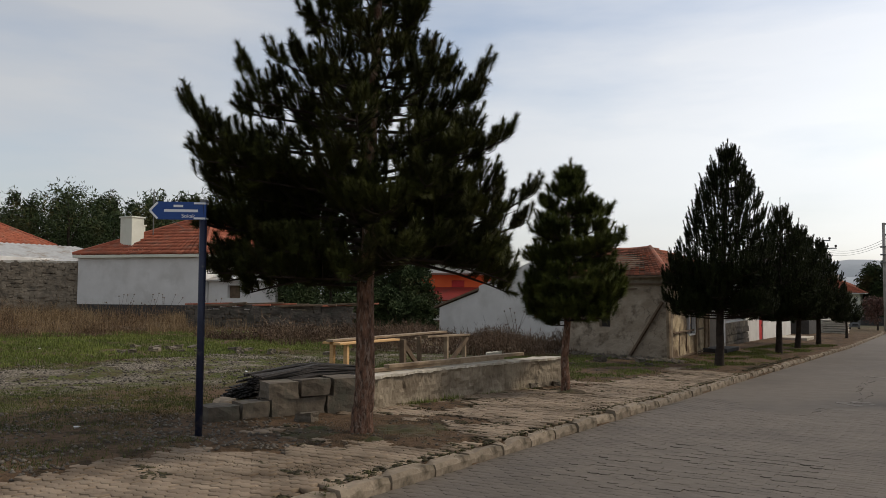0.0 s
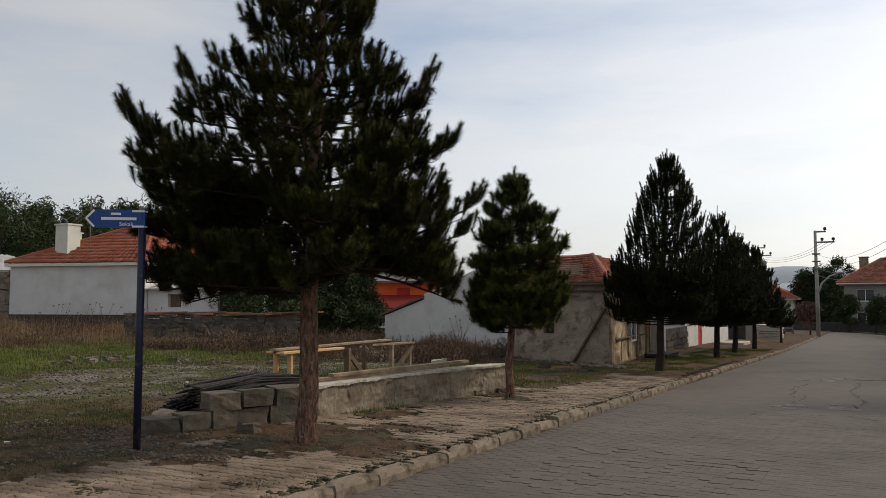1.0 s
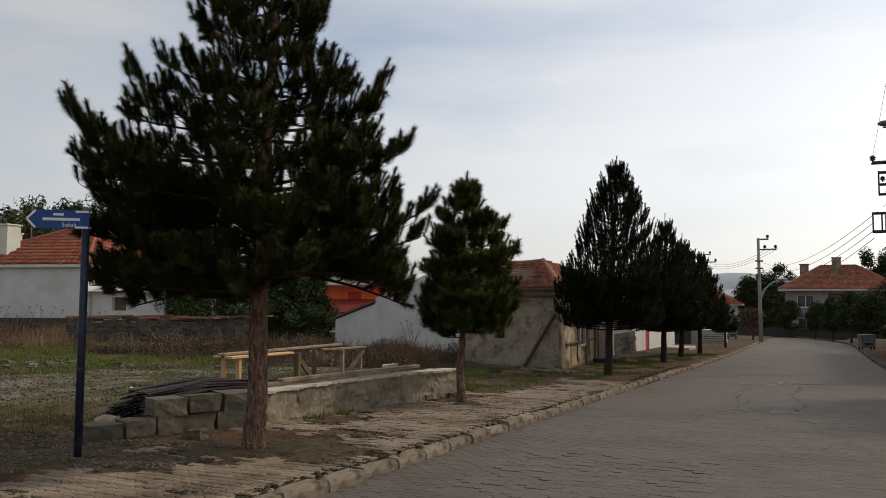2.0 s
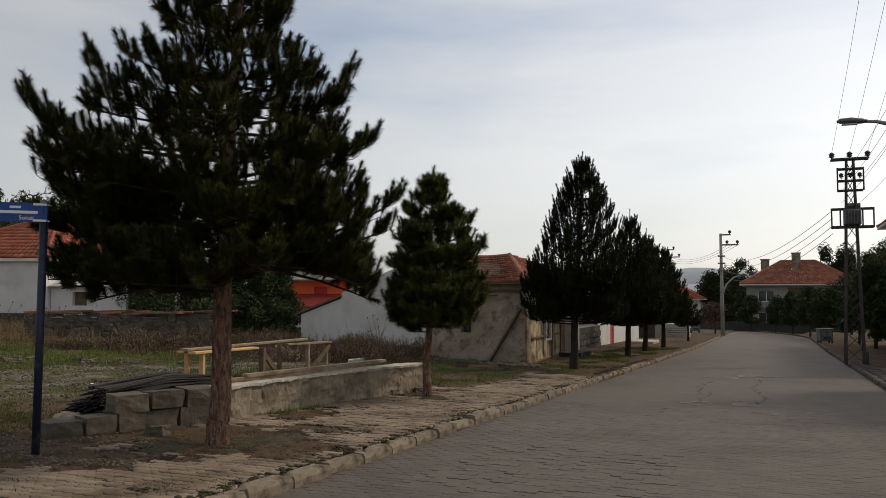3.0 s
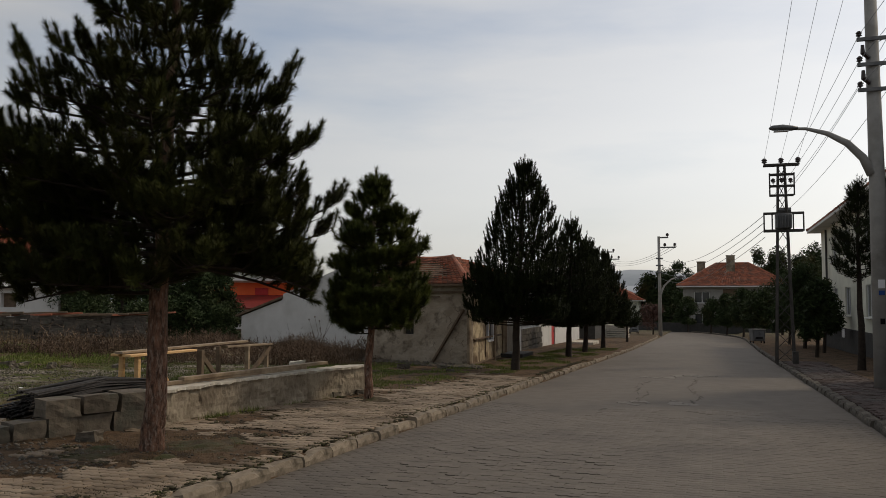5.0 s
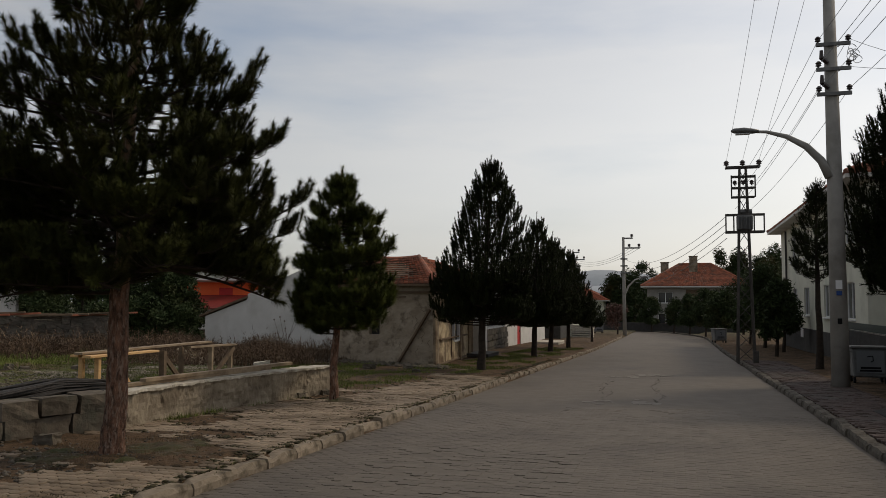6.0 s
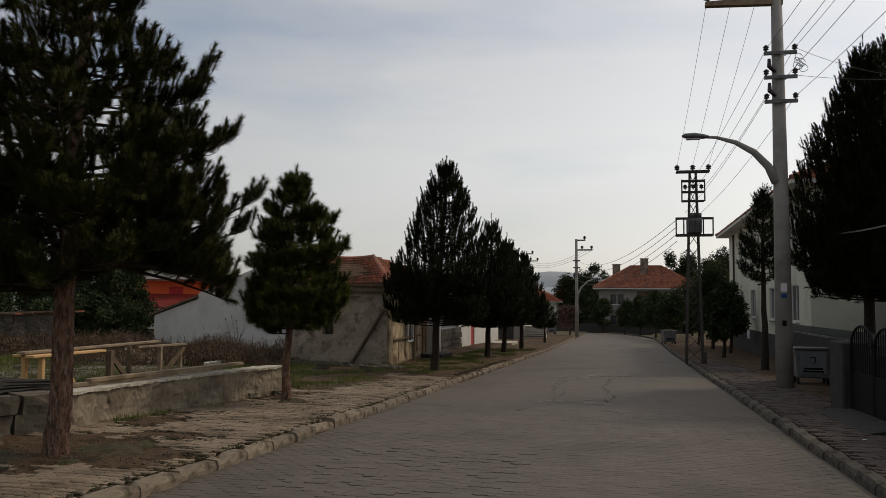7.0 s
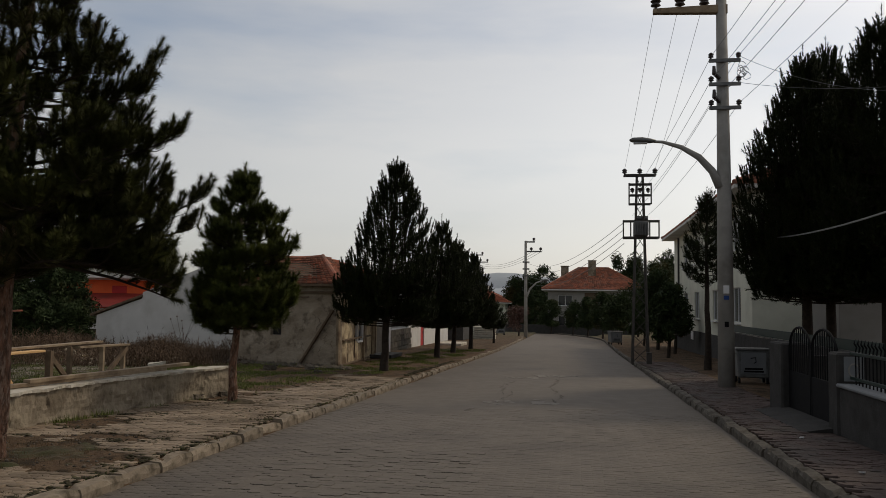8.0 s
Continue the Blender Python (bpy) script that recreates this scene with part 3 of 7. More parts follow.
PAVER = paver_shape(0.225, 0.1125, 0.03, 0.0014, 0.013, 0.001)
near_cells, road_cells = [], []
row = 0
y = 4.0
while y < 17.0:
    x = ROAD_L + 0.12 + (0.1125 if row % 2 else 0.0)
    while x < ROAD_R - 0.10:
        s = (x - ROAD_L) / (ROAD_R - ROAD_L)
        dip = 0.012 * noise.noise(Vector((x * 0.5, y * 0.5, 9)))
        cell = (x, y, level(x, y) + 0.03 * math.sin(math.pi * s) + dip * 0.1)
        if y > 14.0 + 2.5 * (noise.noise(Vector((x * 0.6, y * 0.6, 40))) + 0.5):
            x += 0.225
            continue
        (near_cells if -3.4 < x < -1.0 and 7.0 < y < 9.9 else road_cells).append(cell)
        x += 0.225
    y += 0.1125
    row += 1
pave("paver_field", road_cells, PAVER, M_PAVER, road, "weathered grey interlocking pavers", tilt=0.004, drop=0.0008)

walk_left = thing("pavement_left", "grey paver pavement overgrown with earth and grass", "pavement", kind="structure")
cells = []
row, y = 0, 3.0
while y < 24.0:
    x = ROAD_L - 0.28 - (0.1125 if row % 2 else 0.0)
    while x > -9.0:
        if dirt(x, y) < 0.5 + 0.12 * (hash((row, round(x * 40))) % 7 - 3) / 3:
            cells.append((x, y, walk_z(x, y) + 0.012 * noise.noise(Vector((x, y, 2)))))
        x -= 0.225
    y += 0.1125
    row += 1
WALK_PAVER = paver_shape(0.225, 0.1125, 0.03, 0.0045, 0.017, 0.003)
pave("paver_field", cells, WALK_PAVER, M_WALKPAVER, walk_left, "worn pale pavers", seed=8, tilt=0.013, drop=0.0032)

walk_right = thing("pavement_right", "dull reddish paver pavement beside garden walls", "pavement", kind="structure")
cells = []
row, y = 0, 5.0
while y < 34.0:
    x = ROAD_R + 0.28 + (0.1125 if row % 2 else 0.0)
    while x < 3.95:
        cells.append((x, y, walk_z(x, y) + 0.01 * noise.noise(Vector((x, y, 2)))))
        x += 0.225
    y += 0.1125
    row += 1
pave("paver_field", cells, PAVER, M_REDPAVER, walk_right, "dull red and grey pavers", seed=9, tilt=0.02, drop=0.004)


def kerb(name, x0, sign, y0, y1, label, seed, material):
    """A row of single kerb stones, some sunk, tilted or chipped."""
    k = thing(name, label, "kerb", kind="structure")
    r = random.Random(seed)
    shapes = []
    for v in range(7):
        bm = bmesh.new()
        prof = [(0, -0.16), (0, 0.085), (0.022, 0.132), (0.15, 0.14), (0.15, -0.16)]
        n_cut = 6
        rings = []
        for c in range(n_cut + 1):
            yy = -0.335 + 0.66 * c / n_cut
            rings.append([bm.verts.new((sign * (px + r.uniform(-0.007, 0.007)), yy, pz - (r.uniform(0, 0.04) if pz > 0 and r.random() < 0.2 else 0) - (0.012 if c in (0, n_cut) and pz > 0 else 0))) for px, pz in prof])
        for a, b in zip(rings, rings[1:]):
            for i in range(5):
                bm.faces.new((a[i], a[(i + 1) % 5], b[(i + 1) % 5], b[i]))
        bm.faces.new(rings[0])
        bm.faces.new(rings[-1][::-1])
        bmesh.ops.recalc_face_normals(bm, faces=bm.faces[:])
        me = bpy.data.meshes.new("kerb_stone")
        bm.to_mesh(me)
        bm.free()
        me.materials.append(material)
        shapes.append(me)
    y = y0
    while y < y1:
        sl = 0.017 * max(0.0, y - BEND)
        off = x0 + 1.0
        ob = new("kerb_stone", r.choice(shapes))
        ob.parent = k
        a = math.atan(sl)
        x = -1.0 + road_mid(y) + off * math.cos(a)
        yy = y + off * math.sin(a)
        ob.location = (x + r.gauss(0, 0.014), yy, level(x, yy) - 0.012 + r.gauss(0, 0.009))
        ob.rotation_euler = (-0.022 + r.gauss(0, 0.016), r.gauss(0, 0.03), a + r.gauss(0, 0.013))
        y += 0.70


kerb("kerb_left", ROAD_L, -1, -12.0, 100.0, "chipped pale concrete kerb stones with grassy joints", 21, M_KERB)
kerb("kerb_right", ROAD_R, 1, -12.0, 96.0, "worn grey concrete kerb stones, darkened for shade", 22, M_KERBDARK)

# ---- trees ----
def shoots_mesh(name, tips, needles, length, width, material, parent, seed, spread=74):
    """Bottle-brush shoots: tips is a list of (foot, direction, shoot length). Every needle is one thin blade."""
    rng = np.random.default_rng(seed)
    foot = np.array([t[0] for t in tips], float)
    d = np.array([t[1] for t in tips], float)
    d /= np.linalg.norm(d, axis=1)[:, None]
    ln = np.array([t[2] for t in tips], float)
    k = len(tips) * needles
    f, d, ln = np.repeat(foot, needles, 0), np.repeat(d, needles, 0), np.repeat(ln, needles)
    s = rng.uniform(0.0, 1.0, k) ** 0.75
    ref = np.where(np.abs(d[:, 2:3]) > 0.9, np.array([[1.0, 0, 0]]), np.array([[0, 0, 1.0]]))
    u = np.cross(d, ref)
    u /= np.linalg.norm(u, axis=1)[:, None]
    v = np.cross(d, u)
    a = rng.uniform(0, 2 * math.pi, k)
    side = u * np.cos(a)[:, None] + v * np.sin(a)[:, None]
    open_ = np.radians(rng.normal(spread, 13, k) - 0.3 * spread * s ** 3)
    way = d * np.cos(open_)[:, None] + side * np.sin(open_)[:, None]
    root = f + d * (s * ln)[:, None]
    tip = root + way * (length * rng.uniform(0.7, 1.15, k))[:, None]
    tip[:, 2] -= 0.01
    off = np.cross(way, side)
    off = off / (np.linalg.norm(off, axis=1)[:, None] + 1e-9) * (width / 2)
    verts = np.stack([root - off, root + off, tip], 1).reshape(-1, 3)
    return mesh_np(name, verts, np.arange(3 * k).reshape(-1, 3), material, parent)


def pine(x, y, profile, label, trunk_r, bare, whorl=0.34, arms=6, needles=44, length=0.11, width=0.007, seed=1, material=M_NEEDLE, extra=(), lean=(0.0, 0.0), dense=1.0, shoot=0.26, gaps=0.0, candle=False, steep=0.42, bark=M_BARK, clear=None, group="pines along the pavement", other=None, turn=0.0, spread=56, paw=5, tight=1.0, notch=None):
    """A pine: tapered trunk, whorls of upturned limbs, twigs, and needle shoots. profile: (height, reach) pairs; other: the same for the
    side that faces turn, where the crown is lopsided; extra: limbs (height, azimuth, reach, rise)."""
    r = random.Random(seed)
    base = Vector((x, y, ground_z(x, y) - 0.04))
    top = profile[-1][0]
    t = thing("pine_tree", label, "tree", base, group)

    def on(prof, h):
        for (h0, r0), (h1, r1) in zip(prof, prof[1:]):
            if h0 <= h <= h1:
                return r0 + (r1 - r0) * (h - h0) / (h1 - h0)
        return prof[0][1] if h < prof[0][0] else 0.08

    def reach(h, az):
        a = on(profile, h)
        if other is None:
            return a
        w = 0.5 + 0.5 * math.cos(az - turn)
        return a * (1 - w) + on(other, h) * w

    wob = [(r.uniform(-0.03, 0.03), r.uniform(-0.03, 0.03)) for _ in range(14)]

    def stem(h):
        k = min(12, int(h / top * 12))
        fr = h / top * 12 - k
        wx = wob[k][0] * (1 - fr) + wob[k + 1][0] * fr
        wy = wob[k][1] * (1 - fr) + wob[k + 1][1] * fr
        return base + Vector((lean[0] * h + wx * (h > 0.3), lean[1] * h + wy * (h > 0.3), h))

    bm = bmesh.new()
    near = bark is M_BARK
    hs = [0, 0.08, 0.25, 0.6, 1.0, 1.5] + [1.5 + (top - 1.5) * k / 8 for k in range(1, 9)]
    if near:
        hs = [0.03 * k for k in range(80)] + [2.4 + (top - 2.4) * k / 8 for k in range(1, 9)]
    rings = tube(bm, [stem(h) for h in hs], [trunk_r * (1.25 if h == 0 else 1.12 if h < 0.1 else 1.04 if h < 0.3 else max(0.05, 1 - 0.8 * h / top)) for h in hs], 40 if near else 18)
    for ring in rings:
        c = sum((v.co for v in ring), Vector()) / len(ring)
        for v in ring:
            q = Vector((v.co.x * 26, v.co.y * 26, v.co.z * 7))
            v.co = c + (v.co - c) * (0.98 + 0.11 * min(0.35, abs(noise.noise(q)) + 0.5 * abs(noise.noise(q * 2.3))) / 0.35 if near else r.uniform(0.95, 1.05))
    part("trunk", bm, bark, t, "furrowed brown bark", shade=True)

    limbs = []
    h = bare
    while h < top - 0.25:
        n_arm = max(4, round(arms * r.uniform(0.85, 1.15) * (1.35 if h < 0.45 * top else 1.0)))
        a0 = r.uniform(0, 6.3)
        for k in range(n_arm):
            if r.random() < gaps * (h / top):
                continue
            hh = h + r.uniform(-0.12, 0.12)
            az = a0 + 2 * math.pi * k / n_arm + r.uniform(-0.25, 0.25)
            if clear and hh < clear[1] and math.cos(az - clear[0]) > 0.35:
                continue
            up = -0.06 + steep * (hh / top)
            R = reach(min(top - 0.05, hh + 0.1), az)
            R = reach(min(top - 0.05, hh + up * R + 0.1), az) * r.uniform(0.78, 1.0)
            if notch and hh < notch[1] and math.cos(az - notch[0]) > 0.72:  # broken back beside the sign
                R = min(R, notch[2])
            limbs.append((hh, az, R, up * R + r.uniform(-0.05, 0.08)))
        h += whorl * r.uniform(0.85, 1.15)
    limbs += list(extra)
    bm = bmesh.new()
    tips, spikes = [], []
    for hh, az, R, rise in limbs:
        if R < 0.06:
            continue
        s0 = stem(hh)
        out = Vector((math.cos(az), math.sin(az), 0))
        side = Vector((-out.y, out.x, 0))
        sway = r.uniform(-0.16, 0.16)
        high = hh > 0.42 * top
        ends = spikes if candle else tips

        def along(u):
            return s0 + out * (R * u) + side * (sway * R * u * u) + Vector((0, 0, rise * (0.25 * u + 0.75 * u * u)))

        lr = 0.010 + 0.011 * R
        tube(bm, [along(u) for u in (0, 0.3, 0.6, 0.85, 1.0)], [lr, lr * 0.8, lr * 0.55, lr * 0.4, 0.006], 5)
        n_tw = max(2, round(7.0 * R * dense * (0.8 if high else 1.0)))
        for k in range(n_tw):
            u = 0.22 + 0.74 * (k + r.random()) / n_tw
            p = along(u)
            sgn = 1 if k % 2 else -1
            tl = (0.36 * R * (1.1 - u) + 0.10) * r.uniform(0.7, 1.2) * tight
            dr = (out * r.uniform(0.45, 0.9) + side * sgn * r.uniform(0.4, 0.9) + Vector((0, 0, r.uniform(0.1, 0.6)))).normalized()
            e = p + dr * tl
            tube(bm, [p, (p + e) / 2 + Vector((0, 0, -0.02)), e], [0.008, 0.006, 0.004], 3, False)
            for q in range(0 if candle and high and k % 2 else max(1, round(tl / 0.26))):
                f = p + (e - p) * ((q + r.random()) / max(1, round(tl / 0.26)))
                tips.append((f, dr * 0.5 + Vector((r.uniform(-0.35, 0.35), r.uniform(-0.35, 0.35), r.uniform(0.4, 1.0))), shoot * r.uniform(0.6, 0.9)))
            ends.append((e, dr * (0.2 if candle else 0.4) + Vector((r.uniform(-0.12, 0.12), r.uniform(-0.12, 0.12), 1.0 if candle else r.uniform(0.6, 1.0))), shoot * r.uniform(0.8, 1.2)))
        for k in range(round((1.2 if candle and high else 3.2 if high else 5) * R * dense)):  # short shoots set on the limb itself
            u = r.uniform(0.35, 0.98)
            tips.append((along(u), out * r.uniform(0.1, 0.6) + side * r.uniform(-0.8, 0.8) + Vector((0, 0, r.uniform(-0.1, 1.0))), shoot * r.uniform(0.5, 0.9)))
        e = along(1.0)
        # a paw of shoots at the limb's end: one ahead, the others bent up round it
        ends.append((e - out * 0.04, out * (0.25 if candle else 0.4) + Vector((0, 0, 0.9)), shoot * r.uniform(1.0, 1.4)))
        for k in range(paw - 1):
            f = along(1.0 - 0.22 * (k + r.random()) / paw / max(0.3, R))
            ends.append((f, out * (0.2 if candle else r.uniform(0.1, 0.5)) + side * r.uniform(-0.55, 0.55) * (0.5 if candle else 1.0) + Vector((0, 0, r.uniform(0.6, 1.0))), shoot * r.uniform(0.7, 1.1)))
    ends = spikes if candle else tips
    for k in range(6):  # the leader and its candles
        a = k * 1.047 + r.uniform(-0.2, 0.2)
        ends.append((stem(top - 0.36), Vector((0.42 * math.cos(a), 0.42 * math.sin(a), 1.0)), shoot * 1.3))
    ends.append((stem(top - 0.34), Vector((0, 0, 1)), shoot * 1.9))
    part("limb_work", bm, M_TWIG, t, "dark bare inner limbs")
    c = shoots_mesh("crown", tips, needles, length, width, material, t, seed, spread)
    tagged(c, "dark green needle shoots")
    if spikes:
        c = shoots_mesh("candle_crown", spikes, round(needles * 1.5), length, width, material, t, seed + 1, 46)
        tagged(c, "upright candle-like end shoots", kind="stuff")
    return t


A_L, A_R = math.radians(217.8), math.radians(37.8)  # across the first view, to the left and to the right
pine(-5.91, 7.63, [(1.6, 1.2), (1.8, 1.85), (2.3, 1.9), (3.0, 1.9), (3.5, 2.0), (3.9, 2.1), (4.1, 1.45), (4.4, 1.4), (4.65, 1.05), (4.9, 0.92), (5.2, 0.88), (5.8, 0.65), (6.5, 0.4), (7.0, 0.1)],
     "large dense dark green pine with a reddish trunk beside the pavement", 0.115, 1.78, 0.30, 8, 190, 0.10, 0.0085, 11,
     other=[(1.6, 1.3), (1.8, 1.5), (2.3, 1.42), (3.0, 1.48), (3.6, 1.58), (3.9, 1.4), (4.5, 1.32), (4.7, 0.85), (5.0, 0.58), (5.2, 0.65), (5.8, 0.55), (6.5, 0.35), (7.0, 0.1)], turn=A_R,
     extra=[(2.75, A_L, 2.15, 1.2), (2.7, A_L + 0.12, 2.05, 0.95), (2.5, A_L - 0.15, 2.05, 0.55), (2.2, A_L - 0.22, 2.0, 0.3), (2.05, A_L - 0.35, 1.95, 0.05), (1.95, A_L - 0.25, 1.9, -0.15), (1.9, A_L - 0.05, 1.45, -0.25), (1.9, A_L - 0.15, 1.95, 0.0), (2.3, A_L - 0.3, 2.1, 0.2), (2.5, A_L - 0.4, 2.15, 0.4), (2.8, A_L - 0.25, 2.05, 0.5), (2.0, A_L - 0.5, 2.0, -0.1),
            (2.15, A_R, 2.0, 0.75), (2.1, A_R + 0.1, 1.95, 0.45), (2.15, A_R - 0.12, 1.7, -0.35), (2.1, A_R + 0.04, 1.75, -0.42), (2.15, A_R + 0.12, 1.6, -0.3), (3.0, A_R - 0.1, 1.7, 0.55), (2.6, A_R + 0.1, 1.65, 0.2), (2.2, A_R + 0.1, 1.75, -0.3), (2.25, A_R - 0.03, 1.6, -0.15), (2.1, A_R + 0.35, 1.3, -0.1), (2.1, A_R - 0.35, 1.3, -0.1), (2.3, A_R + 0.2, 1.55, -0.1), (3.35, A_R, 1.4, 1.1), (2.8, A_R + 0.15, 1.6, 0.75), (2.5, A_R - 0.2, 1.5, 0.4), (3.4, A_L, 1.5, 0.95)],
     lean=(0.02, 0.012), dense=1.1, shoot=0.23, gaps=0.22, steep=0.34, clear=(A_R, 2.0), tight=0.9, notch=(A_L + 0.75, 2.9, 1.4))
pine(-5.89, 13.52, [(1.4, 0.6), (1.6, 0.8), (2.2, 0.72), (2.9, 0.68), (3.3, 0.56), (3.65, 0.42), (3.85, 0.14), (4.25, 0.06)],
     "small bushy pine with long fresh green needles", 0.075, 1.38, 0.24, 8, 150, 0.125, 0.009, 12, M_NEEDLEFRESH, dense=1.3, shoot=0.20, spread=60,
     other=[(1.4, 0.75), (1.6, 0.95), (2.2, 1.02), (2.8, 0.98), (3.1, 0.86), (3.45, 0.76), (3.65, 0.5), (3.85, 0.14), (4.25, 0.06)], turn=math.radians(23), lean=(0.025, 0.01), paw=5)
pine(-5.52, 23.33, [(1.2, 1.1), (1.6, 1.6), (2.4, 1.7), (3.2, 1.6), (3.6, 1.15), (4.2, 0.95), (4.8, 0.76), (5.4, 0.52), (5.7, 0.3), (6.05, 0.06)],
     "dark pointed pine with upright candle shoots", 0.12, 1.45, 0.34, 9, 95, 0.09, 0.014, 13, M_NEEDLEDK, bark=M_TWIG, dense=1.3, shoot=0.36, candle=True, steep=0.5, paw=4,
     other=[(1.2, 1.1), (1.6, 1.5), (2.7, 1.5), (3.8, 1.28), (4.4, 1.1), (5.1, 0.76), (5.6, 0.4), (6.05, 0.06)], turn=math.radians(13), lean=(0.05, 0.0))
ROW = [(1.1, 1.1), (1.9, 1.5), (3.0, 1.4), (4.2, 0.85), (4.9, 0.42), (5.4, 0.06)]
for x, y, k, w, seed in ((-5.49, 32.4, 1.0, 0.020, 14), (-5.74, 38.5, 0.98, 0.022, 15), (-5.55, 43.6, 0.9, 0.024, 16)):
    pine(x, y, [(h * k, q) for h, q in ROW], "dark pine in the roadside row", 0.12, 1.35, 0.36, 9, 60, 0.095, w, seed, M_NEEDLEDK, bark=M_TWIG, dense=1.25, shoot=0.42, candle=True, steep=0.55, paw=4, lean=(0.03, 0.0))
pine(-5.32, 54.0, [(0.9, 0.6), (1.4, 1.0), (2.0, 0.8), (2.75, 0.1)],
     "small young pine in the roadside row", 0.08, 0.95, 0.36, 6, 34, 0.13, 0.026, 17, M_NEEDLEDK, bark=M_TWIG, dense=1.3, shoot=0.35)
# behind the garden fence
G2 = "tall pines behind the garden fence"
TALL = "tall broad dark pine behind the garden fence"
for x, y, prof, seed in ((6.0, 22.4, [(2.3, 1.5), (3.0, 1.9), (4.5, 2.0), (5.6, 1.85), (6.3, 1.45), (7.0, 1.0), (7.8, 0.6), (8.6, 0.06)], 31),
                         (7.3, 20.6, [(2.2, 1.7), (3.0, 2.2), (4.5, 2.2), (6.2, 1.6), (7.2, 1.15), (8.2, 0.6), (8.9, 0.06)], 32),
                         (6.9, 23.6, [(2.4, 1.6), (3.2, 2.0), (4.8, 2.0), (6.4, 1.5), (7.6, 1.0), (8.6, 0.5), (9.2, 0.06)], 37),
                         (9.0, 19.6, [(2.2, 1.8), (3.0, 2.4), (4.5, 2.2), (6.2, 1.7), (7.4, 1.0), (8.6, 0.06)], 33),
                         (7.6, 14.6, [(2.2, 1.7), (2.8, 2.1), (3.8, 2.0), (4.8, 1.4), (5.8, 0.7), (6.6, 0.06)], 35),
                         # an unseen pine, added beside the view to shade the gate and fence
                         (7.2, 9.6, [(2.2, 1.9), (3.0, 2.4), (4.5, 2.3), (6.2, 1.8), (7.4, 1.0), (9.0, 0.06)], 36)):
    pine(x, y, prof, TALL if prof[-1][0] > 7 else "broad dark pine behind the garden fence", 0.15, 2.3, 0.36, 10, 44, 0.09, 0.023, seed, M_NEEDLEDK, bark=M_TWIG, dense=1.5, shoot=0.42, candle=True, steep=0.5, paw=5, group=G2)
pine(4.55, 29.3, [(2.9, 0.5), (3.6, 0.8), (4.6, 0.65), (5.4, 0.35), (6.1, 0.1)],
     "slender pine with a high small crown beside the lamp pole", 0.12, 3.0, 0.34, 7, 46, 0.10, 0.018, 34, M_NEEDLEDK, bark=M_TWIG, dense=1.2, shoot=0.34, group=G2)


def leafy(x, y, z, high, wide, label, material, n, leaf, seed, trunk=True, name="tree", group="", column=False, lift=0.25):
    """A broad-leaved tree: trunk, limbs, and a crown of many small leaves in clumps with gaps."""
    r, rng = random.Random(seed), np.random.default_rng(seed)
    t = thing(name, label, "tree", (x, y, z), group)
    bm = bmesh.new()
    tr = 0.03 * high ** 0.75 + 0.02
    tube(bm, [(x, y, z - 0.05), (x + 0.02 * high, y, z + high * 0.3), (x + 0.03 * high, y, z + high * 0.8)], [tr, tr * 0.75, tr * 0.2], 7)
    clumps = []
    for _ in range(26 if column else 22):
        u = r.random()
        hh = high * (lift + (1 - lift) * u)
        k = math.sin(math.pi * min(1.0, 0.18 + 0.82 * u)) ** (0.5 if column else 0.7)
        a, q = r.uniform(0, 6.3), r.uniform(0.2, 1.0) * wide * k * 0.72
        c = Vector((x + q * math.cos(a), y + q * math.sin(a), z + hh))
        clumps.append((c, wide * r.uniform(0.22, 0.42)))
        if r.random() < 0.5:
            tube(bm, [(x + 0.01 * high, y, z + hh * 0.6), c], [tr * 0.3, 0.01], 4, False)
    part("trunk", bm, M_TWIG, t)
    per = n // len(clumps)
    cs = np.repeat(np.array([c for c, _ in clumps]), per, 0)
    rs = np.repeat(np.array([s for _, s in clumps]), per)
    k = len(cs)
    d = rng.normal(0, 1, (k, 3))
    d /= np.linalg.norm(d, axis=1)[:, None]
    p = cs + d * (rs * rng.uniform(0.35, 1.1, k))[:, None] * np.array([1, 1, 1.6 if column else 0.85])
    a, b = rng.normal(0, 1, (k, 3)), rng.normal(0, 1, (k, 3))
    a /= np.linalg.norm(a, axis=1)[:, None]
    b /= np.linalg.norm(b, axis=1)[:, None]
    sz = (leaf * rng.uniform(0.6, 1.3, k))[:, None]
    v = np.stack([p - a * sz, p + b * sz * 0.6, p + a * sz], 1).reshape(-1, 3)
    mesh_np("crown", v, np.arange(3 * k).reshape(-1, 3), material, t)
    return t

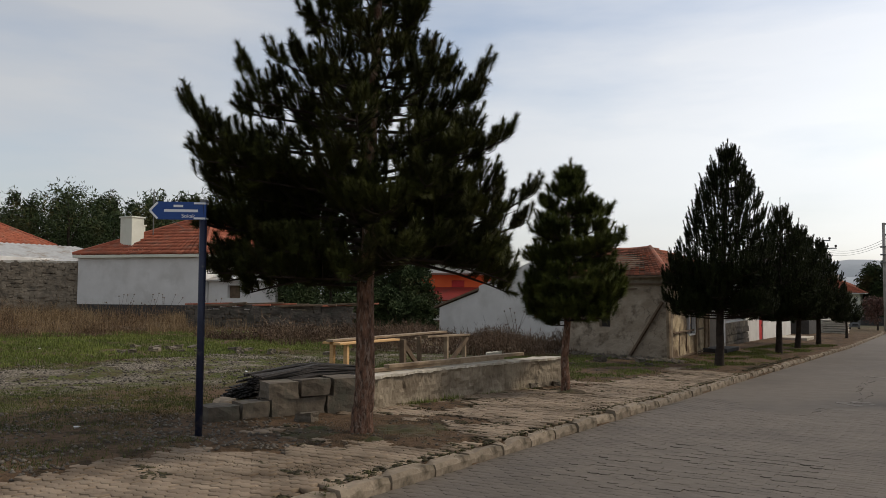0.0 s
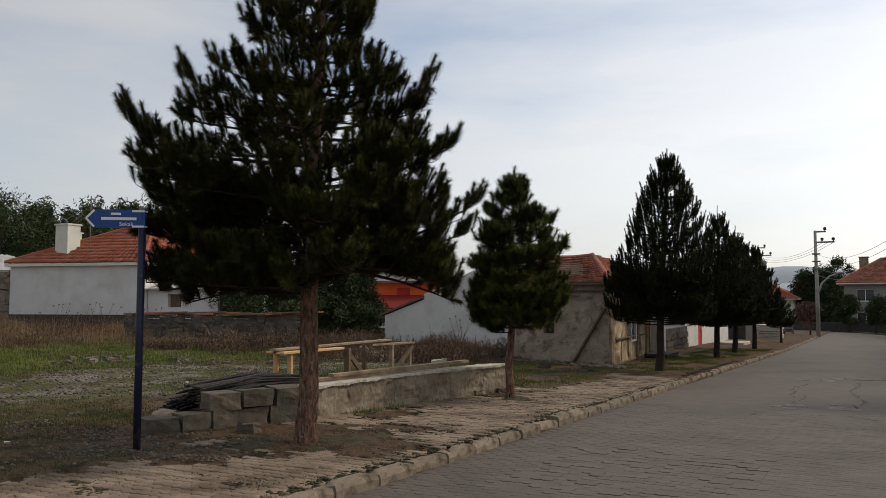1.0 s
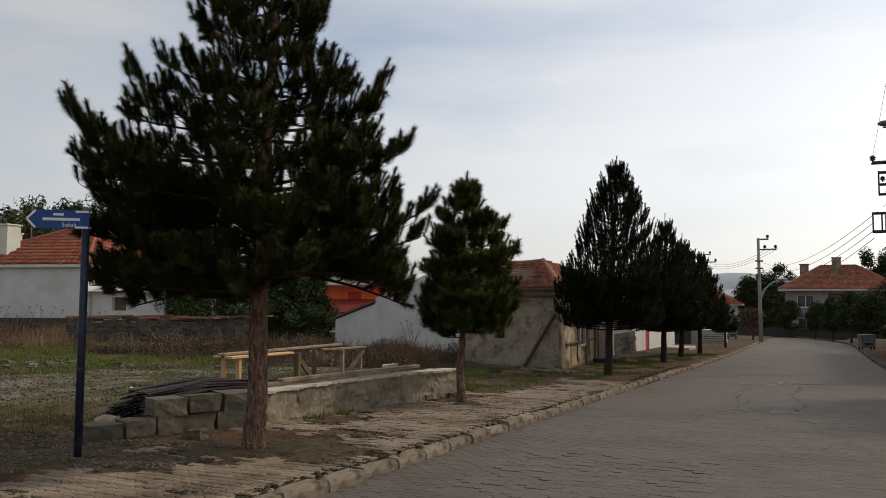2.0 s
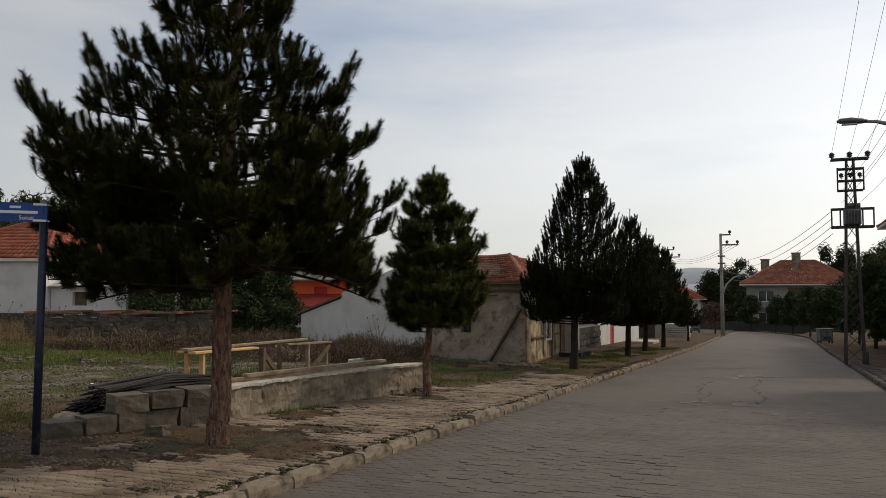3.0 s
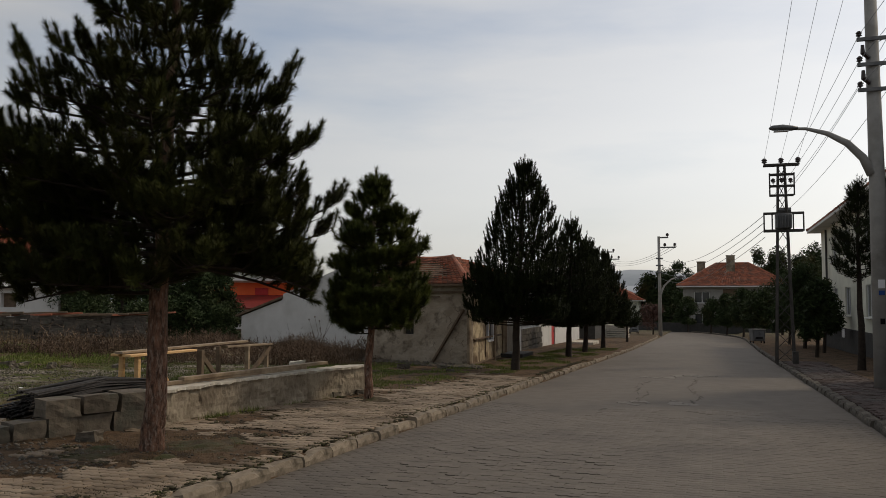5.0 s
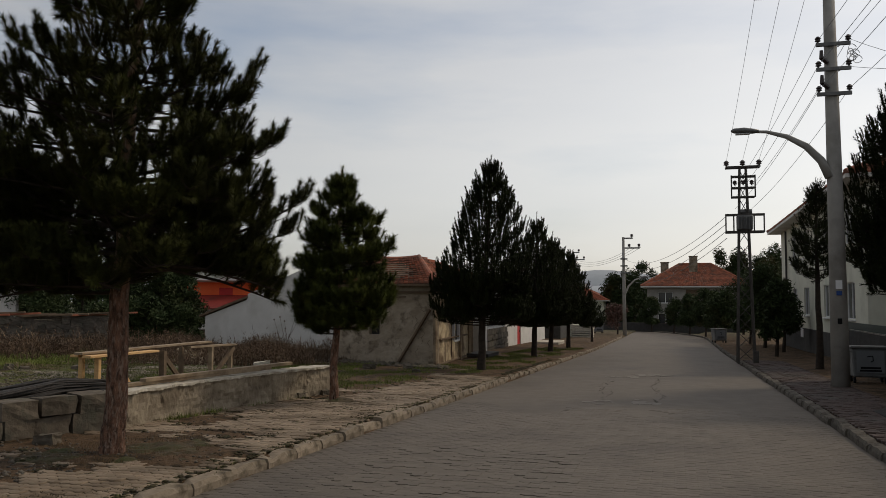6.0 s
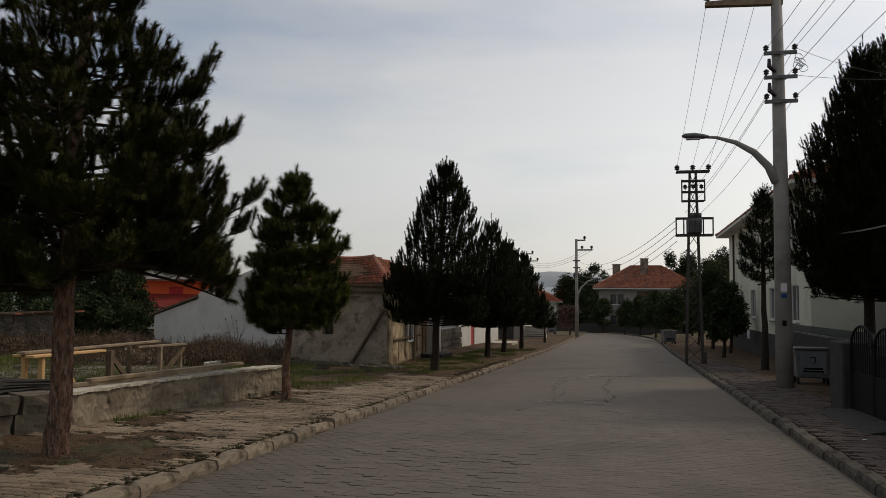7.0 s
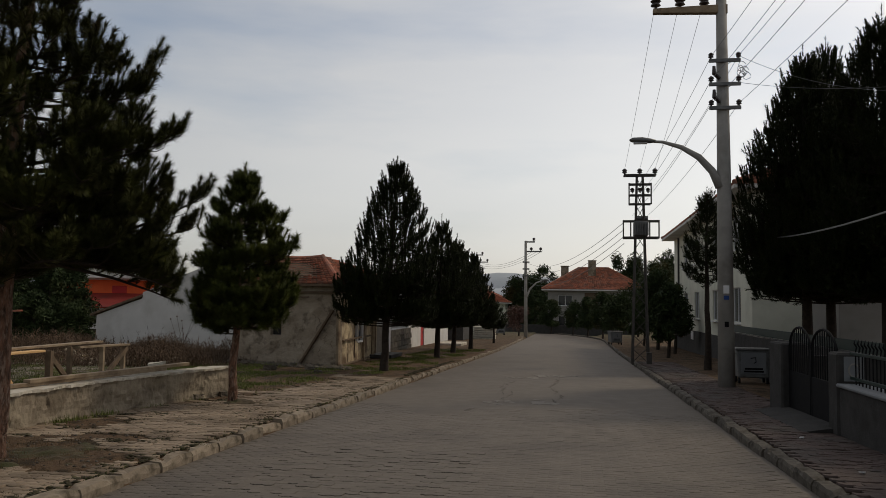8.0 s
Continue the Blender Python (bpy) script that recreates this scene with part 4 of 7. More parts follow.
# ---- the corner: street sign, garden wall, building-site things ----
def street_sign(x, y):
    z = ground_z(x, y)
    t = thing("street_sign", "blue arrow-shaped street name sign on a navy steel post", "sign", (x, y, z - 0.02))
    bm = bmesh.new()
    tube(bm, [(x, y, z - 0.05), (x + 0.012, y - 0.006, z + 2.62)], 0.041, 16)
    part("post", bm, M_POSTBLUE, t, shade=True)
    bm = bmesh.new()
    tube(bm, [(x + 0.012, y, z + 2.62), (x + 0.012, y, z + 2.65)], [0.049, 0.04], 16)
    part("cap", bm, M_STEEL, t)
    u = Vector((math.cos(A_L), math.sin(A_L), 0))        # the way it points
    nrm = Vector((-math.sin(A_L), math.cos(A_L), 0))
    if nrm.dot(Vector((-x, -y, 0))) < 0:
        nrm = -nrm
    o = Vector((x, y, z + 2.52)) + nrm * 0.03

    def at(a, b, d):
        return o + u * a + Vector((0, 0, b)) + nrm * d

    bm = bmesh.new()
    prism(bm, [at(-0.04, 0.10, 0), at(0.49, 0.10, 0), at(0.585, 0.0, 0), at(0.49, -0.10, 0), at(-0.04, -0.10, 0)], nrm * 0.022)
    panel = part("panel", bm, M_BLUE, t, "blue enamelled arrow panel")
    bm = bmesh.new()
    for p, q in (((0.49, 0.092), (0.575, 0.0)), ((0.575, 0.0), (0.49, -0.092))):
        a, b = at(*p, 0.0235), at(*q, 0.0235)
        dn = (b - a).normalized().cross(nrm) * 0.011
        prism(bm, [a - dn, b - dn, b + dn, a + dn], nrm * 0.002)
    part("arrow_stripe", bm, M_SIGNWHITE, panel, "white arrowhead stripe")
    for a, b, wd, hg in ((0.265, 0.052, 0.105, 0.026), (0.235, 0.0, 0.37, 0.03)):
        bm = bmesh.new()
        p, q = at(a - wd / 2, b, 0.0225), at(a + wd / 2, b, 0.0225)
        up = Vector((0, 0, hg / 2))
        prism(bm, [p - up, q - up, q + up, p + up], nrm * 0.002)
        part("lettering_bar", bm, M_SIGNWHITE, panel, "white bar in place of lettering")
    cu = bpy.data.curves.new("lettering", "FONT")
    cu.body, cu.size, cu.extrude, cu.align_x, cu.align_y = "Sokak", 0.062, 0.001, "CENTER", "CENTER"
    cu.materials.append(M_SIGNWHITE)
    tx = new("lettering", cu)
    right = -u
    m = Matrix((right, Vector((0, 0, 1)), right.cross(Vector((0, 0, 1))))).transposed().to_4x4()
    m.translation = at(0.155, -0.06, 0.0245)
    tx.parent = panel
    tx.matrix_basis = m
    tagged(tx, "white word on blue")
    for b in (0.085, -0.085):
        bm = bmesh.new()
        pts = [o + nrm * (-0.03) + Vector((0.053 * math.cos(k), 0.053 * math.sin(k), b)) for k in [i * math.pi / 6 for i in range(13)]]
        tube(bm, pts, 0.008, 6)
        c = at(0.03, b, 0.024)
        box(bm, c, (0.13, 0.006, 0.022), Matrix.Rotation(A_L, 4, "Z"), 0.001)
        part("clamp", bm, M_SIGNWHITE, t, "pale steel clamp")
    return t


street_sign(-7.15, 6.27)


def stone_piece(bm, c, size, rot, r, rough=0.12):
    """One hewn stone: a box with broken edges and uneven faces."""
    got = bmesh.ops.create_cube(bm, size=1.0)["verts"]
    es = list({e for v in got for e in v.link_edges})
    bmesh.ops.subdivide_edges(bm, edges=es, cuts=3, use_grid_fill=True)
    got = bm.verts[:]
    seed = Vector([r.uniform(-50, 50) for _ in range(3)])
    skew = Matrix.Rotation(r.uniform(-rough, rough) * 0.8, 4, "Y")
    for v in got:
        d = v.co.normalized() * 0.62
        q = v.co.lerp(d, 0.08) * (1 + rough * 1.4 * noise.noise(v.co * 2.3 + seed) + rough * 0.5 * noise.noise(v.co * 7 + seed))
        q = Vector((q.x * size[0], q.y * size[1], q.z * size[2]))
        v.co = Matrix.Translation(c) @ (Matrix.Rotation(rot, 4, "Z") @ (skew @ q))


rs = random.Random(41)
wall = thing("garden_wall", "low plastered garden wall with a pale cement top", "wall", (-7.0, 12.0, walk_z(-7.0, 12.0)))
WALL = [(-7.26, 9.35), (-7.27, 10.4), (-7.22, 11.5), (-7.06, 12.6), (-6.86, 13.7), (-6.62, 14.85)]
bm = bmesh.new()
rows_ = []
for i in range(301):
    f = i / 300 * 5
    k = min(4, int(f))
    x, y = (WALL[k][c] + (WALL[k + 1][c] - WALL[k][c]) * (f - k) for c in (0, 1))
    top = 0.36 - 0.03 * f / 5
    g = walk_z(x, y) - 0.08
    ring = []
    for dx, hz in ((0.05, 0.0), (0.03, 0.1), (0.01, 0.2), (0.0, 0.3), (0.0, 0.4), (0.0, 0.5), (0.0, 0.6), (0.0, 0.7), (0.0, 0.8), (0.0, 0.9), (0.0, 1.0), (-0.32, 1.0), (-0.32, 0.0)):
        flake = 0.028 * smooth(0.0, 0.08, noise.noise(Vector((y * 1.7, hz * 1.6, 8))) + 0.35 * noise.noise(Vector((y * 7, hz * 5, 3))) + 0.22 * (0.45 - hz))
        rough = (0.07 if hz < 0.3 else 0.02) * noise.noise(Vector((y * 5, hz * 4, 1))) + 0.012 * noise.noise(Vector((y * 19, hz * 11, 5)))
        ring.append(bm.verts.new((x + 0.16 + dx + (rough - flake if dx > -0.1 else 0), y, g + (top - g) * hz)))
    rows_.append(ring)
for a, b in zip(rows_, rows_[1:]):
    for i in range(13):
        bm.faces.new((a[i], a[(i + 1) % 13], b[(i + 1) % 13], b[i]))
bm.faces.new(rows_[0])
bm.faces.new(rows_[-1][::-1])
part("body", bm, M_STUCCO, wall, "patchy crumbling stucco")
for k in range(5):
    bm = bmesh.new()
    (xa, ya), (xb, yb) = WALL[k], WALL[k + 1]
    za, zb = 0.36 - 0.006 * k, 0.36 - 0.006 * (k + 1)
    pts = [(xa + 0.19, ya, za), (xb + 0.19, yb, zb), (xb - 0.19, yb, zb), (xa - 0.19, ya, za)]
    prism(bm, pts, (0, 0, 0.035))
    bmesh.ops.subdivide_edges(bm, edges=[e for e in bm.edges if e.calc_length() > 0.6], cuts=22, use_grid_fill=True)
    for v in bm.verts:
        v.co.x += 0.045 * noise.noise(Vector((v.co.x * 3, v.co.y * 6, 2))) + 0.02 * noise.noise(Vector((v.co.x * 9, v.co.y * 21, 4)))
        v.co.z += 0.018 * noise.noise(Vector((v.co.x * 3, v.co.y * 5, 6))) - 0.006
    bmesh.ops.bevel(bm, geom=[e for e in bm.edges if e.calc_face_angle(0) > 0.9], offset=0.006, segments=1, affect="EDGES")
    part("coping", bm, M_COPING, wall, "pale worn cement coping")

stub = thing("stone_wall_stub", "tumbledown end of a wall of large grey hewn stones", "wall", (-7.6, 8.1, walk_z(-7.6, 8.1)))
A, B = Vector((-8.02, 7.02)), Vector((-7.22, 9.3))
for s, zc, L, hgt, th in ((0.11, 0.10, 0.40, 0.24, 0.36), (0.29, 0.12, 0.37, 0.25, 0.32), (0.455, 0.13, 0.36, 0.26, 0.32), (0.635, 0.13, 0.46, 0.27, 0.22), (0.83, 0.14, 0.42, 0.28, 0.30),
                          (0.46, 0.375, 0.43, 0.22, 0.33), (0.66, 0.385, 0.44, 0.225, 0.32), (0.855, 0.395, 0.40, 0.24, 0.34), (0.985, 0.18, 0.22, 0.32, 0.34)):
    p = A.lerp(B, s)
    bm = bmesh.new()
    stone_piece(bm, (p.x, p.y, walk_z(p.x, p.y) + zc - 0.03), (th, L, hgt), -0.337 + rs.uniform(-0.08, 0.08), rs, 0.085)
    part("stone", bm, M_STONE, stub)

for x, y, s in ((-8.5, 7.9, 0.24), (-6.75, 13.9, 0.2), (-6.55, 14.5, 0.16), (-7.0, 7.9, 0.17), (-12.3, 10.8, 0.12), (-9.8, 17.9, 0.22), (-10.6, 19.4, 0.25), (-9.2, 20.6, 0.2), (-8.6, 22.2, 0.22), (-7.6, 22.8, 0.2), (-6.9, 21.4, 0.14), (-11.4, 21.0, 0.3)):
    bm = bmesh.new()
    stone_piece(bm, (x, y, ground_z(x, y) + s * 0.25), (s * 1.4, s, s * 0.75), rs.uniform(0, 3), rs, 0.2)
    tagged(part("stone", bm, M_STONE if s < 0.3 else M_COPING), "loose grey stone lying on the earth", "stone", "loose stones")

for x, y in ((-19.4, 15.4), (-18.6, 15.9), (-19.9, 14.6), (-17.9, 16.8), (-16.4, 17.8)):
    for k in range(5):
        bm = bmesh.new()
        s = rs.uniform(0.08, 0.22)
        px, py = x + rs.uniform(-1.1, 1.1), y + rs.uniform(-0.9, 0.9)
        stone_piece(bm, (px, py, ground_z(px, py) + s * 0.2), (s * 1.6, s, s * 0.7), rs.uniform(0, 3), rs, 0.2)
        tagged(part("rubble_stone", bm, M_FIELDSTONE if k % 2 else M_STONE), "broken pale rubble lying in the grass", "stone", "rubble heap in the grass")

bench = thing("bending_bench", "rough plank workbench on braced timber legs", "workbench", (-11.2, 16.0, ground_z(-11.2, 16.0)))
P0, P1 = Vector((-10.98, 13.3)), Vector((-10.9, 18.7))


def bench_at(s, across, z):
    p = P0.lerp(P1, s)
    return Vector((p.x + across, p.y, z))


def leg(s, across, h, material, w=0.085, label=""):
    p = bench_at(s, across, 0)
    bm = bmesh.new()
    g = ground_z(p.x, p.y)
    beam(bm, (p.x, p.y, g - 0.05), (p.x, p.y, h), w, w * 0.8)
    part("leg", bm, material, bench, label)


for s, ac, mt in ((0.03, 0.12, M_NEWWOOD), (0.05, -0.35, M_NEWWOOD), (0.12, 0.15, M_NEWWOOD), (0.44, 0.0, M_DARKWOOD), (0.70, -0.5, M_DARKWOOD), (0.76, 0.1, M_OLDWOOD), (0.98, -0.1, M_OLDWOOD)):
    leg(s, ac, 0.50, mt, 0.13 if s == 0.44 else 0.1)
for s0, z0, s1, z1, ac, mt in ((0.24, -0.2, 0.14, 0.5, 0.0, M_NEWWOOD), (0.60, -0.25, 0.46, 0.42, -0.1, M_DARKWOOD), (0.80, -0.25, 0.98, 0.42, 0.0, M_DARKWOOD)):
    bm = bmesh.new()
    beam(bm, bench_at(s0, ac, z0), bench_at(s1, ac, z1), 0.06, 0.11)
    part("brace", bm, mt, bench)
for s0, s1, ac, z0, z1, mt in ((-0.03, 0.36, 0.12, 0.50, 0.50, M_NEWWOOD), (-0.02, 0.80, -0.12, 0.555, 0.585, M_OLDWOOD), (0.62, 0.99, -0.05, 0.50, 0.47, M_OLDWOOD), (0.0, 0.30, -0.3, 0.50, 0.50, M_NEWWOOD)):
    bm = bmesh.new()
    beam(bm, bench_at(s0, ac, z0 + 0.025), bench_at(s1, ac, z1 + 0.025), 0.2, 0.045, 0.004)
    part("plank", bm, mt, bench)

for (x0, y0, z0), (x1, y1, z1), wd in (((-7.36, 10.1, 0.47), (-6.95, 13.9, 0.455), 0.12), ((-7.42, 9.8, 0.425), (-7.0, 13.2, 0.42), 0.1)):
    bm = bmesh.new()
    beam(bm, (x0, y0, z0), (x1, y1, z1), wd, 0.055, 0.006)
    tagged(part("timber", bm, M_OLDWOOD), "weathered grey timber lying on the garden wall", "timber", "timbers on the wall")

rods = thing("rod_pile", "pile of dark rusty reinforcing rods on the ground", "rods", (-9.7, 10.4, ground_z(-9.7, 10.4)))
rr = random.Random(5)
for k in range(110):
    s = rr.uniform(-0.5, 0.5)
    hh = rr.uniform(0, 1) ** 1.2 * 0.40 * (1 - (2 * abs(s)) ** 2)
    x0, y0 = -9.15 + s * 0.7 + rr.uniform(-0.05, 0.05), 8.95 + s * 0.3 + rr.uniform(-0.05, 0.05)
    x1, y1 = -10.55 + s * 0.9 + rr.uniform(-0.2, 0.2), 13.2 + rr.uniform(-0.7, 0.7)
    bm = bmesh.new()
    tube(bm, [(x0, y0, ground_z(x0, y0) + 0.02 + hh), ((x0 + x1) / 2 + rr.uniform(-0.1, 0.1), (y0 + y1) / 2, walk_z(-9.5, 10.5) + 0.03 + hh * 0.95), (x1, y1, ground_z(x1, y1) + 0.02 + hh * 0.4)], 0.013, 5)
    part("rod", bm, M_IRON, rods)

# litter and moss round the trunks and the wall's foot
for x, y, rad in ((-5.5, 7.95, 0.75), (-6.3, 7.2, 0.5), (-5.8, 13.6, 0.5)):
    bm = bmesh.new()
    bmesh.ops.create_grid(bm, x_segments=24, y_segments=24, size=1.0)
    for v in bm.verts[:]:
        d = math.hypot(v.co.x, v.co.y)
        px, py = x + v.co.x * rad, y + v.co.y * rad * 1.1
        e = 0.05 * (0.8 - d) + 0.06 * noise.noise(Vector((px * 3, py * 3, 2))) + 0.03 * noise.noise(Vector((px * 11, py * 11, 2)))
        v.co = Vector((px, py, max(ground_z(px, py), walk_z(px, py)) - 0.012 + max(-0.03, e)))
    tagged(part("needle_litter", bm, M_STRAW), "brown pine needle litter heaped round a trunk", "litter", "needle litter")

# ---- the ruined mud-brick house ----
ruin = thing("ruined_house", "derelict mud-plastered house with a sagging red tile roof", "house", (-9.2, 26.0, walk_z(-9.2, 26)))
RA, RB = Vector((-11.2, 25.75)), Vector((-7.40, 24.85))   # the front's two ends
RC, RD = Vector((-7.85, 31.0)), Vector((-11.6, 31.9))
zb, ze = -0.65, 2.13
u = (RB - RA).normalized()
bm = bmesh.new()
wall_run(bm, RA, RB, zb, ze, 0.3, [(1.38, 0.52, 0.42, 0.36)])
bmesh.ops.subdivide_edges(bm, edges=[e for e in bm.edges if e.calc_length() > 0.5], cuts=8, use_grid_fill=True)
for v in bm.verts:
    v.co += Vector((0, 1, 0)) * (0.05 * noise.noise(v.co * 1.3) + 0.05 * noise.noise(v.co * 3.5))
front = part("front_wall", bm, M_MUD, ruin, "cracked stained mud plaster")
bm = bmesh.new()
RE = Vector((-7.47, 25.2))
wall_run(bm, (RB.x, RB.y + 0.31), (RC.x, RC.y), zb, 1.95, 0.3, [(2.35, 0.25, 0.75, 0.95)], 1)
bmesh.ops.subdivide_edges(bm, edges=[e for e in bm.edges if e.calc_length() > 0.5], cuts=6, use_grid_fill=True)
for v in bm.verts:
    v.co += Vector((1, 0, 0)) * (0.05 * noise.noise(v.co * 1.7) + 0.035 * noise.noise(v.co * 5))
side_w = part("side_wall", bm, M_MUDPALE, ruin, "flaking ochre plaster over bare timber")
for p, q in (((RC.x, RC.y), (RD.x, RD.y)), ((RD.x, RD.y), (RA.x, RA.y + 0.31))):
    bm = bmesh.new()
    wall_run(bm, p, q, zb, ze, 0.3)
    part("back_wall", bm, M_MUD, ruin)
for p, q, wd, nm in (((RB.x + 0.05, RB.y - 0.03, zb), (RB.x + 0.02, RB.y - 0.02, 1.55), 0.13, "corner_post"),
                     ((-8.72, 25.08, -0.4), (-7.55, 24.80, 1.36), 0.09, "leaning_beam"),
                     ((-11.2, 25.62, 1.92), (-7.38, 24.74, 1.93), 0.08, "lintel_timber"), ((-11.0, 25.57, 1.74), (-8.4, 24.95, 1.77), 0.05, "lintel_timber"),
                     ((-7.36, 25.3, 0.38), (-7.75, 30.4, 0.36), 0.07, "rail_timber"), ((-7.37, 25.3, -0.42), (-7.78, 30.4, -0.45), 0.07, "rail_timber"),
                     ((-7.62, 28.9, -0.6), (-7.62, 28.9, 1.9), 0.1, "corner_post"), ((-7.76, 30.85, -0.7), (-7.72, 30.8, 1.9), 0.12, "corner_post"),
                     ((-7.58, 27.5, -0.3), (-7.57, 27.4, 1.8), 0.06, "stud_timber"), ((-7.50, 26.4, -0.4), (-7.52, 26.35, 1.3), 0.06, "stud_timber")):
    bm = bmesh.new()
    beam(bm, p, q, wd, wd * 0.8, 0.008)
    part(nm, bm, M_DARKWOOD if nm != "corner_post" else M_OLDWOOD, ruin)
bm = bmesh.new()
for yy, zz, sy, sz in ((27.87, 0.7, 0.06, 1.0), (28.57, 0.7, 0.06, 1.0), (28.22, 0.22, 0.74, 0.06), (28.22, 1.2, 0.74, 0.06)):
    box(bm, (-7.60, yy, zz), (0.10, sy, sz), None, 0.006)
fr = part("window", bm, M_PLASTICW, ruin, "white window frame hanging askew")
bm = bmesh.new()
box(bm, (-7.66, 28.22, 0.71), (0.015, 0.64, 0.92))
part("pane", bm, M_GLASS, fr)
bm = bmesh.new()  # the broken niche: a near-black back stands in for the shade inside
box(bm, (-9.62, 25.57, 0.70), (0.55, 0.04, 0.5), Matrix.Rotation(-0.23, 4, "Z"))
part("niche_back", bm, M_NICHESHADE, ruin)
crk = random.Random(8)
for k in range(18):  # open cracks: thin dark ledges where plaster has fallen
    s, z = crk.uniform(0.05, 0.95), crk.uniform(-0.1, 1.7)
    bm = bmesh.new()
    p = RA.lerp(RB, s)
    pts = []
    for j in range(12):
        pts.append((p.x, p.y - 0.012, z))
        p = p + u * crk.uniform(-0.07, 0.07)
        z -= crk.uniform(-0.01, 0.08)
    tube(bm, pts, [0.002] + [crk.uniform(0.004, 0.010) for _ in range(10)] + [0.002], 4)
    part("crack", bm, M_DARKWOOD, front, "dark crack in the plaster")
# roof
o1, o2 = RA + u * -0.3, RB + u * 0.25
nv = Vector((-u.y, u.x))
E0, E1 = o1 - nv * 0.35, o2 - nv * 0.35
K0, K1 = o1 + nv * 2.9, o2 + nv * 2.9
F0, F1 = K0 + nv * 3.2, K1 + nv * 3.2
K1 = K1 - u * 2.6  # the ridge stops short: a hip falls to the road side
bm = bmesh.new()
prism(bm, [(E0.x, E0.y, 2.12), (E1.x, E1.y, 2.12), (K1.x, K1.y, 3.16), (K0.x, K0.y, 3.16)], (0, 0, 0.05))
prism(bm, [(K0.x, K0.y, 3.16), (K1.x, K1.y, 3.16), (F1.x, F1.y, 2.0), (F0.x, F0.y, 2.0)], (0, 0, 0.05))
part("roof_deck", bm, M_DARKWOOD, ruin)
tile_field("roof_tiles", (E0.x, E0.y, 2.19), (E1.x, E1.y, 2.19), (K1.x, K1.y, 3.24), (K0.x, K0.y, 3.24), 22, 13, M_TILEOLD, ruin, 0.12, 4)
tile_field("roof_tiles", (F1.x, F1.y, 2.09), (F0.x, F0.y, 2.09), (K0.x, K0.y, 3.24), (K1.x, K1.y, 3.24), 22, 13, M_TILEOLD, ruin, 0.1, 5)
bm = bmesh.new()
prism(bm, [(E1.x, E1.y, 2.12), (F1.x, F1.y, 2.0), (K1.x, K1.y, 3.16)], (0, 0, 0.05))
part("hip_deck", bm, M_DARKWOOD, ruin)
tile_field("roof_tiles", (E1.x, E1.y, 2.19), (F1.x, F1.y, 2.09), (K1.x, K1.y, 3.24), (K1.x, K1.y, 3.24), 20, 13, M_TILEOLD, ruin, 0.05, 8)
for k in range(10):
    p0, p1 = E1.lerp(K1, (k + 0.1) / 10), E1.lerp(K1, (k + 1.05) / 10)
    bm = bmesh.new()
    tube(bm, [(p0.x, p0.y, 2.23 + 1.04 * k / 10), (p1.x, p1.y, 2.24 + 1.04 * (k + 1) / 10)], [0.085, 0.075], 8)
    part("ridge_tile", bm, M_TILEOLD, ruin)
for k in range(14):
    p0 = K0.lerp(K1, (k + 0.1) / 14)
    p1 = K0.lerp(K1, (k + 1.05) / 14)
    bm = bmesh.new()
    tube(bm, [(p0.x, p0.y, 3.25 - 0.05 * math.sin(k / 4.5)), (p1.x, p1.y, 3.26 - 0.05 * math.sin((k + 1) / 4.5))], [0.085, 0.075], 8)
    part("ridge_tile", bm, M_TILEOLD, ruin)

# porch and farther houses along the pavement
def block_house(name, label, x0, x1, y0, y1, z0, z1, material, category="house", holes=(), thick=0.3):
    """A plain walled block; holes are openings in the wall that faces the road."""
    t = thing(name, label, category, ((x0 + x1) / 2, (y0 + y1) / 2, z0 + 0.05))
    for p, q, h in (((x1, y0), (x1, y1), holes), ((x1 - thick, y1), (x0, y1), ()), ((x0, y1 - thick), (x0, y0), ()), ((x0 + thick, y0), (x1 - thick, y0), ())):
        bm = bmesh.new()
        wall_run(bm, p, q, z0, z1, thick, h)
        part("wall", bm, material, t)
    return t


porch = thing("porch", "tumbledown grey porch with a white inner wall", "porch", (-8.6, 33.5, level(-8.6, 33.5)))
for c, s, mt, nm in (((-8.35, 34.2, 0.02), (0.2, 3.4, 1.25), M_GREYWALL, "parapet"), ((-9.3, 35.8, 0.75), (1.6, 0.2, 2.7), M_WHITE, "inner_wall"), ((-7.95, 31.9, 0.45), (0.12, 0.12, 2.3), M_DARKWOOD, "post"), ((-8.3, 35.6, 0.75), (0.2, 0.5, 2.7), M_WHITE, "pier"), ((-7.4, 31.6, -0.46), (0.9, 2.0, 0.14), M_GREYWALL, "step_slab")):
    bm = bmesh.new()
    box(bm, c, s, None, 0.012)
    part(nm, bm, mt, porch)
for zc in (0.4, 1.05):
    bm = bmesh.new()
    box(bm, (-9.05, 35.68, zc), (0.55, 0.05, 0.38), None, 0.01)
    part("vent_opening", bm, M_GLASS, porch, "dark square opening")

